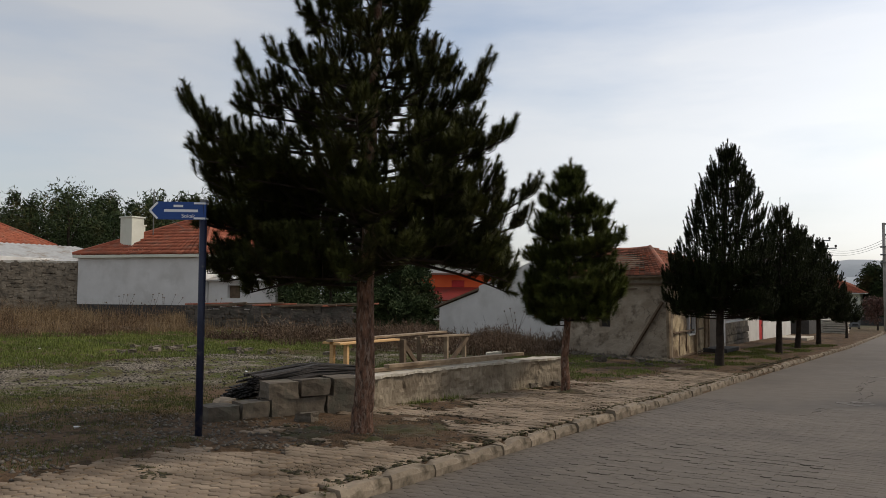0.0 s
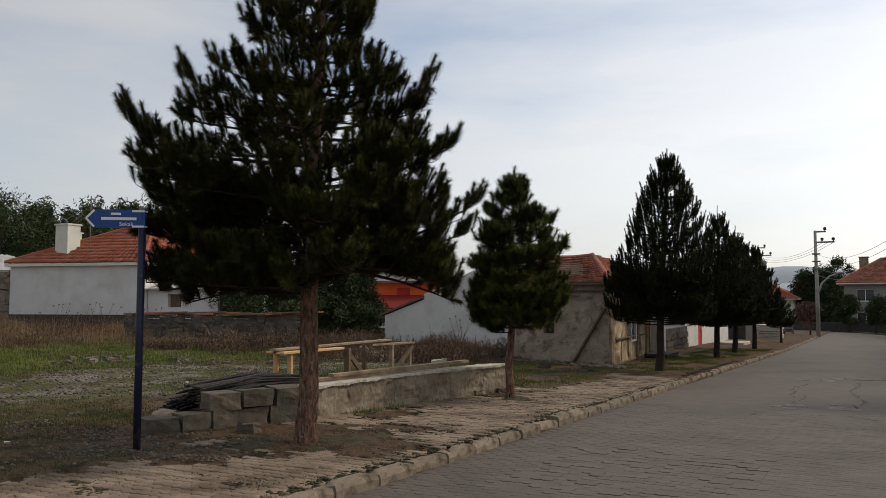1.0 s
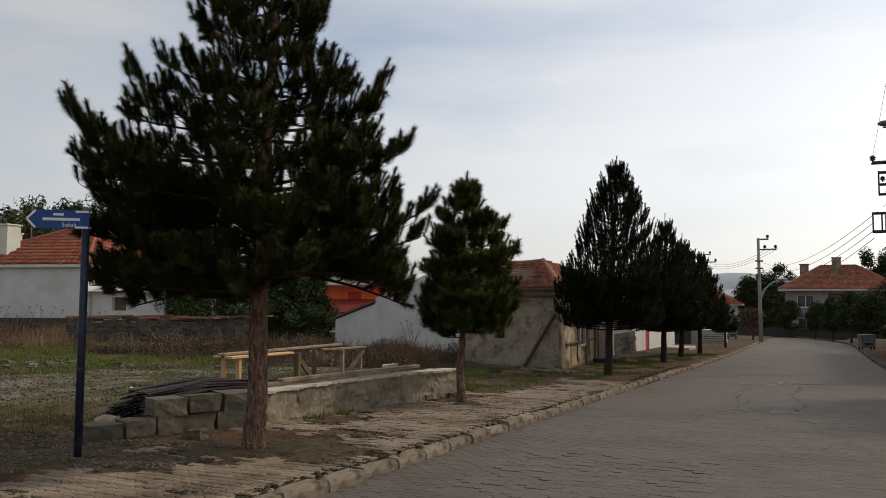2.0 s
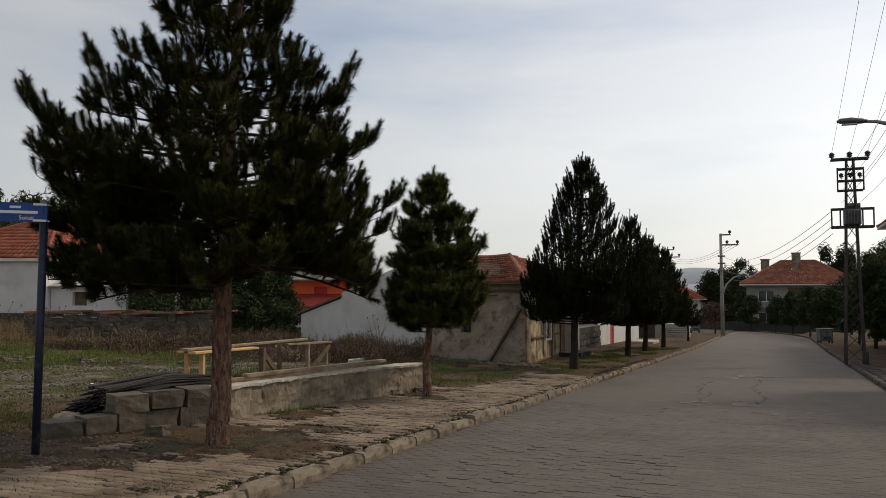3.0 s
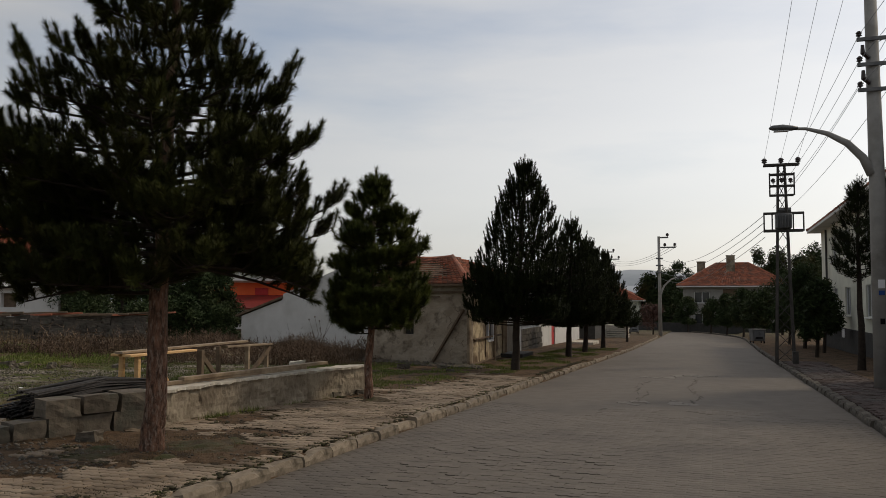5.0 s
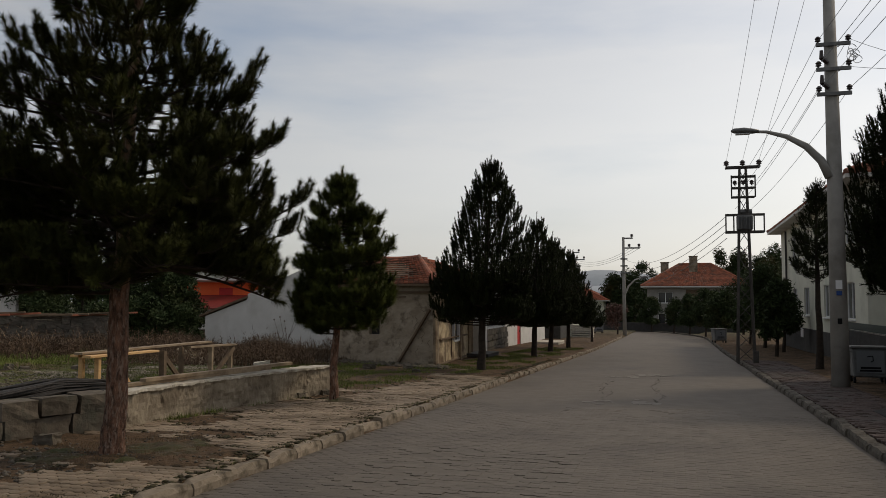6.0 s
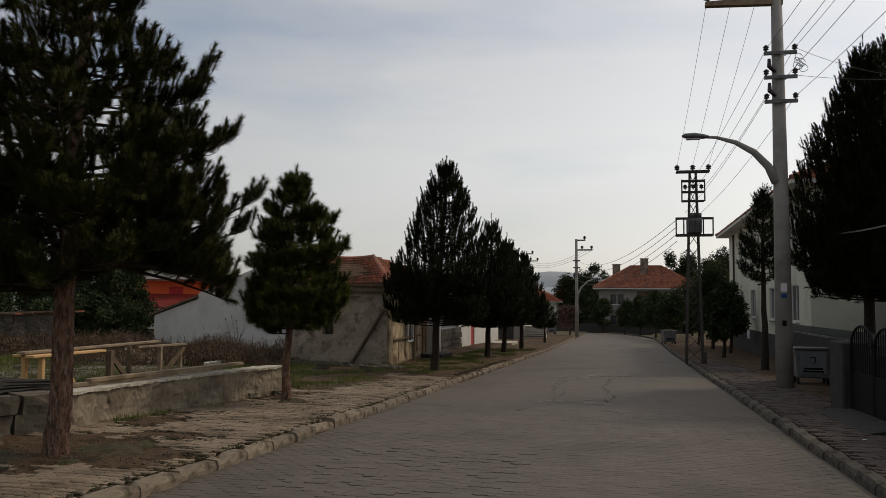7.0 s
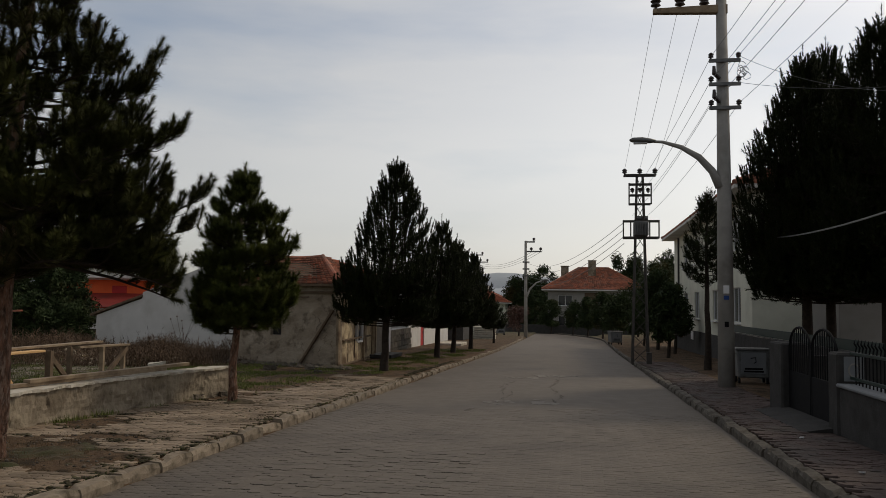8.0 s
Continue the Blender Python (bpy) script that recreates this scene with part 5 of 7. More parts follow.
dw = thing("dark_stone_wall", "dark rubble stone wall of a yard", "wall", (-9.0, 40.0, level(-9, 40)))
bm = bmesh.new()
wall_run(bm, (-8.7, 36.6), (-8.9, 43.2), -1.0, 0.30, 0.4)
part("core", bm, M_GREYBASE, dw)
r8 = random.Random(77)
for zc in (-0.72, -0.42, -0.12, 0.16):
    y = 36.7
    while y < 43.0:
        L = r8.uniform(0.28, 0.6)
        bm = bmesh.new()
        stone_piece(bm, (-8.66 - 0.03 * (y - 36.6), y + L / 2, zc), (0.16, L * 0.96, 0.27), 0.03, r8, 0.1)
        part("stone", bm, M_DARKSTONE, dw)
        y += L
wh = block_house("white_house", "low white house with a red door", -15.0, -8.9, 43.3, 57.0, -1.3, 1.9, M_WHITE, holes=[(3.4, -1.05, 1.1, 2.0), (7.0, 0.0, 1.0, 1.0), (10.5, 0.0, 1.0, 1.0)])
bm = bmesh.new()
box(bm, (-8.99, 47.25, -0.05), (0.06, 1.1, 2.0), None, 0.01)
dr = part("door", bm, M_RED, wh, "red painted metal door")
bm = bmesh.new()
box(bm, (-8.93, 47.6, -0.1), (0.05, 0.03, 0.12), None, 0.006)
part("door_handle", bm, M_STEEL, dr)
for yy in (50.8, 54.3):
    bm = bmesh.new()
    box(bm, (-9.05, yy, 0.5), (0.03, 1.0, 1.0))
    part("window_pane", bm, M_GLASS, wh)
bm = bmesh.new()
prism(bm, [(-15.4, 42.9, 1.9), (-8.5, 42.9, 1.9), (-8.5, 57.4, 1.9), (-15.4, 57.4, 1.9)], (0, 0, 0.12))
part("roof_slab", bm, M_GREYWALL, wh)
tile_field("roof_tiles", (-8.5, 42.9, 2.05), (-8.5, 57.4, 2.05), (-12, 57.4, 3.1), (-12, 42.9, 3.1), 50, 12, M_TILEOLD, wh, 0, 6)
tile_field("roof_tiles", (-15.4, 57.4, 2.05), (-15.4, 42.9, 2.05), (-12, 42.9, 3.1), (-12, 57.4, 3.1), 50, 12, M_TILEOLD, wh, 0, 7)
bm = bmesh.new()
for yy in (42.95, 57.2):
    prism(bm, [(-15.3, yy, 2.02), (-8.6, yy, 2.02), (-12, yy, 3.08)], (0, 0.15, 0))
part("gable", bm, M_WHITE, wh)
for (cx, cy, sx, sy, hh), mt, lab in (((-8.6, 61.0, 1.2, 5.0, 0.95), M_GREYWALL, "grey garden wall block"), ((-8.4, 69.0, 1.6, 6.0, 1.0), M_CREAM, "pale low garden wall block"), ((-7.5, 49.5, 1.6, 2.6, 0.16), M_COPING, "pale concrete doorstep slab")):
    bm = bmesh.new()
    box(bm, (cx, cy, level(cx, cy) + 0.1 + hh / 2), (sx, sy, hh + 0.06), None, 0.02)
    tagged(part("garden_wall_block", bm, mt), lab + " beside the pavement", "wall")
st = thing("slab_stack", "stack of long pale concrete slabs", "slabs", (-7.0, 63.5, level(-7, 63.5)))
for k in range(6):
    bm = bmesh.new()
    box(bm, (-7.0 + rs.uniform(-0.05, 0.05), 63.5, level(-7, 63.5) + 0.18 + 0.17 * k), (1.7, 1.2, 0.13), None, 0.015)
    part("slab", bm, M_COPING, st)

# ---- poles and wires ----
def insulator(bm, p, s=1.0):
    p = Vector(p)
    tube(bm, [p, p + Vector((0, 0, 0.03 * s)), p + Vector((0, 0, 0.05 * s)), p + Vector((0, 0, 0.09 * s)), p + Vector((0, 0, 0.11 * s)), p + Vector((0, 0, 0.16 * s))],
         [0.02 * s, 0.02 * s, 0.07 * s, 0.05 * s, 0.075 * s, 0.03 * s], 8)


PX, PY = 3.69, 20.9
PZ = walk_z(PX, PY)
pole = thing("utility_pole", "tall grey spun-concrete pole with a curved lamp arm and crossarms", "utility pole", (PX, PY, PZ))
bm = bmesh.new()
tube(bm, [(PX, PY, PZ - 0.1), (PX - 0.01, PY, 4.0), (PX - 0.04, PY, 9.45)], [0.205, 0.175, 0.125], 20)
part("shaft", bm, M_POLE, pole, "tapered spun concrete", shade=True)
bm = bmesh.new()
prism(bm, [(PX - 1.72, PY - 0.09, 9.10), (PX - 0.25, PY - 0.09, 9.04), (PX + 0.1, PY - 0.09, 9.02), (PX + 0.1, PY - 0.09, 9.24), (PX - 0.25, PY - 0.09, 9.24), (PX - 1.72, PY - 0.09, 9.21)], (0, 0.18, 0))
part("top_arm", bm, M_OLDWOOD, pole, "long brown crossarm")
for dx in (-1.65, -1.05, -0.45):
    bm = bmesh.new()
    insulator(bm, (PX + dx, PY, 9.21), 1.9)
    part("insulator", bm, M_PORCELAIN, pole)
for zc in (7.77, 7.17, 6.57):
    bm = bmesh.new()
    box(bm, (PX, PY - 0.18, zc), (0.76, 0.06, 0.09), None, 0.006)
    tube(bm, [(PX + 0.165 * math.cos(a), PY + 0.165 * math.sin(a), zc) for a in [k * math.pi / 8 for k in range(17)]], 0.012, 5)
    part("crossarm", bm, M_STEEL, pole)
    for dx in (-0.33, 0.33):
        bm = bmesh.new()
        insulator(bm, (PX + dx, PY - 0.18, zc + 0.04), 1.0)
        part("insulator", bm, M_PORCELAIN, pole)
for zc in (7.45, 6.85):
    bm = bmesh.new()
    tube(bm, [(PX - 0.12, PY - 0.12, zc - 0.12), (PX - 0.26, PY - 0.18, zc), (PX - 0.26, PY - 0.18, zc + 0.18)], [0.05, 0.06, 0.04], 8)
    part("bracket", bm, M_PORCELAIN, pole)
bm = bmesh.new()
arc = [(PX - 0.12, 4.6), (PX - 0.3, 5.0), (PX - 0.62, 5.36), (PX - 1.05, 5.62), (PX - 1.5, 5.76), (PX - 1.78, 5.78)]
tube(bm, [(x, PY - 0.05, z) for x, z in arc], [0.12, 0.1, 0.085, 0.06, 0.04, 0.035], 10)
part("lamp_arm", bm, M_POLE, pole, "curved grey lamp arm", shade=True)
bm = bmesh.new()
tube(bm, [(PX - 1.68, PY - 0.05, 5.78), (PX - 1.8, PY - 0.05, 5.79), (PX - 2.02, PY - 0.05, 5.82), (PX - 2.25, PY - 0.05, 5.83), (PX - 2.32, PY - 0.05, 5.82)], [0.05, 0.085, 0.11, 0.085, 0.03], 12)
for v in bm.verts:
    v.co.z = 5.81 + (v.co.z - 5.81) * 0.72
lh = part("lamp_head", bm, M_STEEL, pole, "grey lamp housing", shade=True)
bm = bmesh.new()
box(bm, (PX - 2.05, PY - 0.05, 5.735), (0.34, 0.13, 0.03), None, 0.012)
part("lamp_glass", bm, M_PLASTICW, lh)
for zc, mt, nm, s in ((2.05, M_SIGNWHITE, "paper_notice", (0.14, 0.012, 0.2)), (1.85, M_BLUE, "paper_notice", (0.12, 0.012, 0.1)), (1.2, M_BLACKIRON, "small_box", (0.09, 0.05, 0.13))):
    bm = bmesh.new()
    box(bm, (PX - 0.02, PY - 0.20, zc), s, None, 0.002)
    part(nm, bm, mt, pole)
bm = bmesh.new()
rw = random.Random(3)
for k in range(7):
    c = Vector((PX + 0.45 + rw.uniform(-0.08, 0.1), PY - 0.2, rw.uniform(7.1, 7.65)))
    q = rw.uniform(0.05, 0.12)
    tube(bm, [c + Vector((q * math.cos(a), 0.03 * math.sin(2 * a), q * math.sin(a))) for a in [i * math.pi / 6 for i in range(12)]], 0.008, 4)
part("wire_coil", bm, M_WIRE, pole)

TX, TY = 2.51, 32.3
TZ = walk_z(TX, TY)
tower = thing("transformer_tower", "dark steel lattice tower carrying a pole transformer", "transformer tower", (TX, TY, TZ))


def tw(fx, fy, z):
    """A corner of the tower's shaft at height z."""
    k = (z - TZ) / (6.75 - TZ)
    h = 0.30 - 0.19 * k
    return Vector((TX + fx * h, TY + fy * h, z))


for fx in (-1, 1):
    for fy in (-1, 1):
        bm = bmesh.new()
        beam(bm, tw(fx, fy, TZ - 0.05), tw(fx, fy, 6.75), 0.06, 0.06, 0.004)
        part("leg", bm, M_DARKSTEEL, tower)
n_l = 13
for k in range(n_l):
    z0, z1 = TZ + (6.6 - TZ) * k / n_l, TZ + (6.6 - TZ) * (k + 1) / n_l
    for a, b in (((-1, -1), (1, -1)), ((1, -1), (1, 1)), ((1, 1), (-1, 1)), ((-1, 1), (-1, -1))):
        bm = bmesh.new()
        beam(bm, tw(*(a if k % 2 else b), z0), tw(*(b if k % 2 else a), z1), 0.032, 0.025, 0.0)
        part("lattice_brace", bm, M_DARKSTEEL, tower)
for x0, x1, z, wd in ((-0.62, 0.62, 6.74, 0.07), (-0.42, 0.42, 6.38, 0.05), (-0.42, 0.42, 5.95, 0.05), (-0.42, 0.42, 5.6, 0.05), (-0.65, 0.72, 4.93, 0.06), (-0.65, 0.72, 4.28, 0.08)):
    for dy in (-0.16, 0.16):
        bm = bmesh.new()
        beam(bm, (TX + x0, TY + dy, z), (TX + x1, TY + dy, z), wd, wd, 0.004)
        part("crossbar", bm, M_DARKSTEEL, tower)
for x, z0, z1 in ((-0.42, 5.58, 6.42), (0.42, 5.58, 6.42), (-0.64, 4.25, 4.96), (0.71, 4.25, 4.96), (-0.36, 4.28, 4.9), (0.36, 4.28, 4.9)):
    bm = bmesh.new()
    beam(bm, (TX + x, TY - 0.16, z0), (TX + x, TY - 0.16, z1), 0.05, 0.05, 0.004)
    part("upright", bm, M_DARKSTEEL, tower)
for dx in (-0.58, 0.0, 0.58):
    bm = bmesh.new()
    insulator(bm, (TX + dx, TY, 6.77), 1.5)
    part("insulator", bm, M_PORCELAIN, tower)
for dx in (-0.3, 0.0, 0.3):
    bm = bmesh.new()
    insulator(bm, (TX + dx, TY - 0.15, 6.03), 1.2)
    part("insulator", bm, M_PORCELAIN, tower)
bm = bmesh.new()
box(bm, (TX + 0.03, TY - 0.05, 4.62), (0.56, 0.5, 0.56), None, 0.03)
tank = part("transformer_tank", bm, M_STEEL, tower, "ribbed grey transformer tank")
for k in range(6):
    bm = bmesh.new()
    box(bm, (TX - 0.2 + 0.092 * k, TY - 0.34, 4.6), (0.03, 0.1, 0.46), None, 0.006)
    part("cooling_fin", bm, M_STEEL, tank)
bm = bmesh.new()
tube(bm, [(TX - 0.2, TY - 0.05, 5.05), (TX + 0.3, TY - 0.05, 5.05)], 0.09, 10)
part("oil_tank", bm, M_STEEL, tower)
bm = bmesh.new()
box(bm, (TX + 0.30, TY - 0.42, TZ + 0.22), (0.2, 0.18, 0.44), None, 0.01)
part("meter_box", bm, M_DARKSTEEL, tower)


def wire(p, q, sag, label="thin overhead wire between poles", rad=0.006):
    p, q = Vector(p), Vector(q)
    bm = bmesh.new()
    n_w = 16
    tube(bm, [p.lerp(q, i / n_w) - Vector((0, 0, sag * 4 * (i / n_w) * (1 - i / n_w))) for i in range(n_w + 1)], rad, 4)
    return tagged(part("overhead_wire", bm, M_WIRE), label, "wire", "overhead wires")


for k, dx in enumerate((-1.65, -1.05, -0.45)):
    wire((PX + dx, PY, 9.43), (TX - 0.58 + 0.58 * k, TY, 6.98), 0.12)
    wire((PX + dx, PY, 9.43), (4.3 + dx, -18.0, 10.6), 0.6)
for zc, dx in ((7.88, -0.33), (7.88, 0.33), (7.28, -0.33), (6.68, -0.33), (6.68, 0.33)):
    wire((PX + dx, PY - 0.18, zc), (TX + dx * 0.9, TY, 5.1 + (zc - 6.6) * 0.7), 0.2)
    wire((PX + dx, PY - 0.18, zc), (4.8 + dx, -18.0, zc + 1.1), 0.7)
wire((PX + 0.33, PY - 0.18, 7.2), (9.5, 17.0, 6.5), 0.35, "slack service wire to a house")
wire((PX + 0.33, PY - 0.18, 7.88), (9.5, 17.0, 6.45), 0.75, "slack service wire to a house")
wire((4.4, 10.0, 3.05), (5.1, 22.0, 3.43), 0.12, "slack service wire to a house", 0.02)


def far_pole(x, y, high, label, lamp):
    z = walk_z(x, y)
    t = thing("street_pole", label, "utility pole", (x, y, z), "poles along the far pavement")
    bm = bmesh.new()
    tube(bm, [(x, y, z - 0.1), (x - 0.05, y, z + high)], [0.17, 0.11], 12)
    part("shaft", bm, M_POLE, t, shade=True)
    for zz, x0, x1 in ((high - 0.1, -0.1, 0.75), (high - 0.95, -0.1, 1.35)):
        bm = bmesh.new()
        beam(bm, (x + x0, y, z + zz), (x + x1, y, z + zz), 0.13, 0.12, 0.004)
        part("crossarm", bm, M_STEEL, t)
        bm = bmesh.new()
        insulator(bm, (x + x1 - 0.08, y, z + zz + 0.05), 2.0)
        part("insulator", bm, M_PORCELAIN, t)
    bm = bmesh.new()
    insulator(bm, (x + 0.45, y, z + high - 0.9), 2.0)
    part("insulator", bm, M_PORCELAIN, t)
    for zz in (high - 1.9, high - 2.5, high - 3.1):
        bm = bmesh.new()
        box(bm, (x, y - 0.15, z + zz), (0.6, 0.1, 0.12), None, 0.01)
        part("crossarm", bm, M_STEEL, t)
    if lamp:
        bm = bmesh.new()
        tube(bm, [(x, y, z + 3.4), (x + 0.35, y, z + 4.2), (x + 0.9, y, z + 4.75), (x + 1.5, y, z + 4.95)], [0.09, 0.08, 0.06, 0.05], 8)
        part("lamp_arm", bm, M_POLE, t)
        bm = bmesh.new()
        tube(bm, [(x + 1.4, y, z + 4.93), (x + 1.7, y, z + 5.0), (x + 2.0, y, z + 4.98)], [0.06, 0.12, 0.05], 8)
        part("lamp_head", bm, M_STEEL, t)
    return t


far_pole(-4.25, 71.5, 8.45, "tall concrete street pole with a curved lamp arm", True)
far_pole(-11.6, 96.0, 9.0, "distant concrete pole with bracket arms", False)
for k in range(4):
    wire((TX - 0.6, TY, 4.9 - 0.28 * k), (-4.1, 71.5, 5.3 - 0.55 * k), 0.9, rad=0.011)
for k in range(3):
    wire((-3.6 + 0.4 * k, 71.5, 6.4), (-11.2, 96.0, 6.6 - 0.3 * k), 0.7, rad=0.014)
    wire((-11.6, 96.0, 6.6 - 0.3 * k), (-42.0, 150.0, 6.0), 0.9, rad=0.018)

# ---- the gate side ----
WX = 3.62
gate_wall = thing("gate_wall", "low rough grey rendered wall under a green fence", "wall", (WX, 9.0, walk_z(WX, 9)))
bm = bmesh.new()
box(bm, (WX + 0.16, 8.0, 0.08), (0.32, 8.1, 0.9), None, 0.015)
part("body", bm, M_GATEWALL, gate_wall)
bm = bmesh.new()
box(bm, (WX + 0.16, 8.0, 0.555), (0.40, 8.16, 0.05), None, 0.015)
part("coping", bm, M_GREYBASE, gate_wall)
fence = thing("fence", "dark green iron fence with twisted spear tops", "fence", (WX + 0.16, 8.0, 0.58))
for zc in (0.66, 1.0):
    bm = bmesh.new()
    beam(bm, (WX + 0.16, 4.0, zc), (WX + 0.16, 12.05, zc), 0.04, 0.04, 0.004)
    part("rail", bm, M_GREENIRON, fence)
y = 4.2
while y < 12.0:
    bm = bmesh.new()
    tube(bm, [(WX + 0.16, y, 0.57), (WX + 0.16, y, 1.02), (WX + 0.18, y + 0.02, 1.09), (WX + 0.14, y - 0.02, 1.14), (WX + 0.16, y, 1.2)], [0.009, 0.009, 0.012, 0.012, 0.002], 6)
    part("picket", bm, M_BLACKIRON, fence)
    y += 0.13
for y0, y1, nm in ((12.08, 12.5, "gate_post"), (15.15, 16.05, "gate_post")):
    zt = 1.0
    t = thing("gate_post", "thick grey rendered gate post", "gate post", (WX + 0.2, (y0 + y1) / 2, walk_z(WX, y0)), "gate posts")
    bm = bmesh.new()
    box(bm, (WX + 0.2, (y0 + y1) / 2, (zt + walk_z(WX, y0)) / 2 - 0.05), (0.44, y1 - y0, zt - walk_z(WX, y0) + 0.1), None, 0.03)
    part("shaft", bm, M_GATEWALL, t)
    if y0 < 13:
        bm = bmesh.new()
        box(bm, (WX + 0.2, y0 - 0.006, 0.78), (0.26, 0.012, 0.34), None, 0.004)
        pl = part("plaque", bm, M_GREYBASE, t, "grey plaque with a pale round emblem")
        bm = bmesh.new()
        tube(bm, [(WX + 0.2 + 0.07 * math.cos(a), y0 - 0.014, 0.76 + 0.09 * math.sin(a)) for a in [k * math.pi / 8 for k in range(17)]], 0.012, 5)
        part("emblem_ring", bm, M_DULLWHITE, pl)
gate = thing("iron_gate", "black double iron gate with arched bar tops", "gate", (WX + 0.12, 13.8, walk_z(WX, 13.8)))
for y0, y1 in ((12.52, 13.8), (13.84, 15.13)):
    leaf = None
    bm = bmesh.new()
    box(bm, (WX + 0.12, (y0 + y1) / 2, 0.17), (0.03, y1 - y0 - 0.02, 0.72), None, 0.004)
    leaf = part("leaf", bm, M_BLACKIRON, gate, "black sheet-iron lower leaf")
    arch = [((y0 + y1) / 2 - (y1 - y0) / 2 * math.cos(a), 0.93 + 0.36 * math.sin(a)) for a in [k * math.pi / 12 for k in range(13)]]
    bm = bmesh.new()
    tube(bm, [(WX + 0.12, a, b) for a, b in arch], 0.02, 8)
    part("arch_rail", bm, M_BLACKIRON, leaf)
    for yy in (y0 + 0.02, y1 - 0.02):
        bm = bmesh.new()
        beam(bm, (WX + 0.12, yy, -0.2), (WX + 0.12, yy, 0.95), 0.045, 0.045, 0.004)
        part("stile", bm, M_BLACKIRON, leaf)
    for k in range(1, 11):
        yy = y0 + (y1 - y0) * k / 11
        top = 0.93 + 0.36 * math.sqrt(max(0, 1 - ((yy - (y0 + y1) / 2) / ((y1 - y0) / 2)) ** 2))
        bm = bmesh.new()
        tube(bm, [(WX + 0.12, yy, 0.5), (WX + 0.12, yy, top)], 0.009, 6)
        part("bar", bm, M_BLACKIRON, leaf)
bm = bmesh.new()
prism(bm, [(WX - 0.42, 12.3, walk_z(3.2, 12.3) + 0.005), (WX + 0.1, 12.3, walk_z(3.6, 12.3) + 0.09), (WX + 0.1, 15.4, walk_z(3.6, 15.4) + 0.09), (WX - 0.42, 15.4, walk_z(3.2, 15.4) + 0.005)], (0, 0, -0.1))
tagged(part("gate_ramp", bm, M_GATEWALL), "sloping grey concrete ramp before the gate", "ramp")
back_wall = thing("yard_wall", "low dark yard wall with a green sheet fence", "wall", (5.7, 22, walk_z(5.7, 22)))
bm = bmesh.new()
wall_run(bm, (5.6, 16.0), (5.6, 31.0), -0.9, 0.75, 0.25)
wall_run(bm, (4.06, 15.8), (5.6, 15.8), -0.9, 0.75, 0.2)
part("body", bm, M_GATEWALL, back_wall)
bm = bmesh.new()
wall_run(bm, (5.68, 16.2), (5.68, 31.0), 0.75, 0.98, 0.03)
part("sheet", bm, M_GREENIRON, back_wall, "dark green sheet")

bx, by = 4.72, 23.1
bz = ground_z(bx, by)
wb = thing("waste_container", "grey metal wheeled waste container on the pavement", "waste container", (bx, by, bz))
bm = bmesh.new()
box(bm, (bx, by, bz + 0.52), (0.86, 0.6, 0.72), None, 0.03)
for v in bm.verts:
    if v.co.z < bz + 0.4:
        v.co.x = bx + (v.co.x - bx) * 0.9
part("body", bm, M_BIN, wb)
bm = bmesh.new()
box(bm, (bx, by, bz + 0.91), (0.92, 0.66, 0.06), None, 0.02)
part("lid", bm, M_STEEL, wb)
bm = bmesh.new()
box(bm, (bx, by - 0.305, bz + 0.55), (0.64, 0.02, 0.56), None, 0.006)
pn = part("front_panel", bm, M_GREYBASE, wb, "pale grey front panel")
for dx, zz, ww, hh in ((0, 0.40, 0.46, 0.05), (0, 0.33, 0.5, 0.045)):
    bm = bmesh.new()
    box(bm, (bx + dx, by - 0.318, bz + zz), (ww, 0.006, hh))
    part("lettering_bar", bm, M_BLACKIRON, pn)
bm = bmesh.new()
tube(bm, [(bx - 0.08, by - 0.318, bz + 0.68), (bx + 0.05, by - 0.318, bz + 0.7), (bx + 0.06, by - 0.318, bz + 0.58), (bx, by - 0.318, bz + 0.55)], 0.014, 6)
part("emblem", bm, M_BLACKIRON, pn)
for sx in (-0.36, 0.36):
    for sy in (-0.22, 0.22):
        bm = bmesh.new()
        tube(bm, [(bx + sx - 0.025, by + sy, bz + 0.08), (bx + sx + 0.025, by + sy, bz + 0.08)], 0.08, 10)
        part("wheel", bm, M_BLACKIRON, wb)
    bm = bmesh.new()
    tube(bm, [(bx + sx * 1.22, by - 0.25, bz + 0.8), (bx + sx * 1.3, by - 0.2, bz + 0.8), (bx + sx * 1.3, by + 0.2, bz + 0.8), (bx + sx * 1.22, by + 0.25, bz + 0.8)], 0.015, 6)
    part("handle", bm, M_STEEL, wb)
for x, y in ((2.75, 57.2), (-6.9, 76.0)):
    copy_thing(wb, pose(x, y, ground_z(x, y), 0, 0, 20))

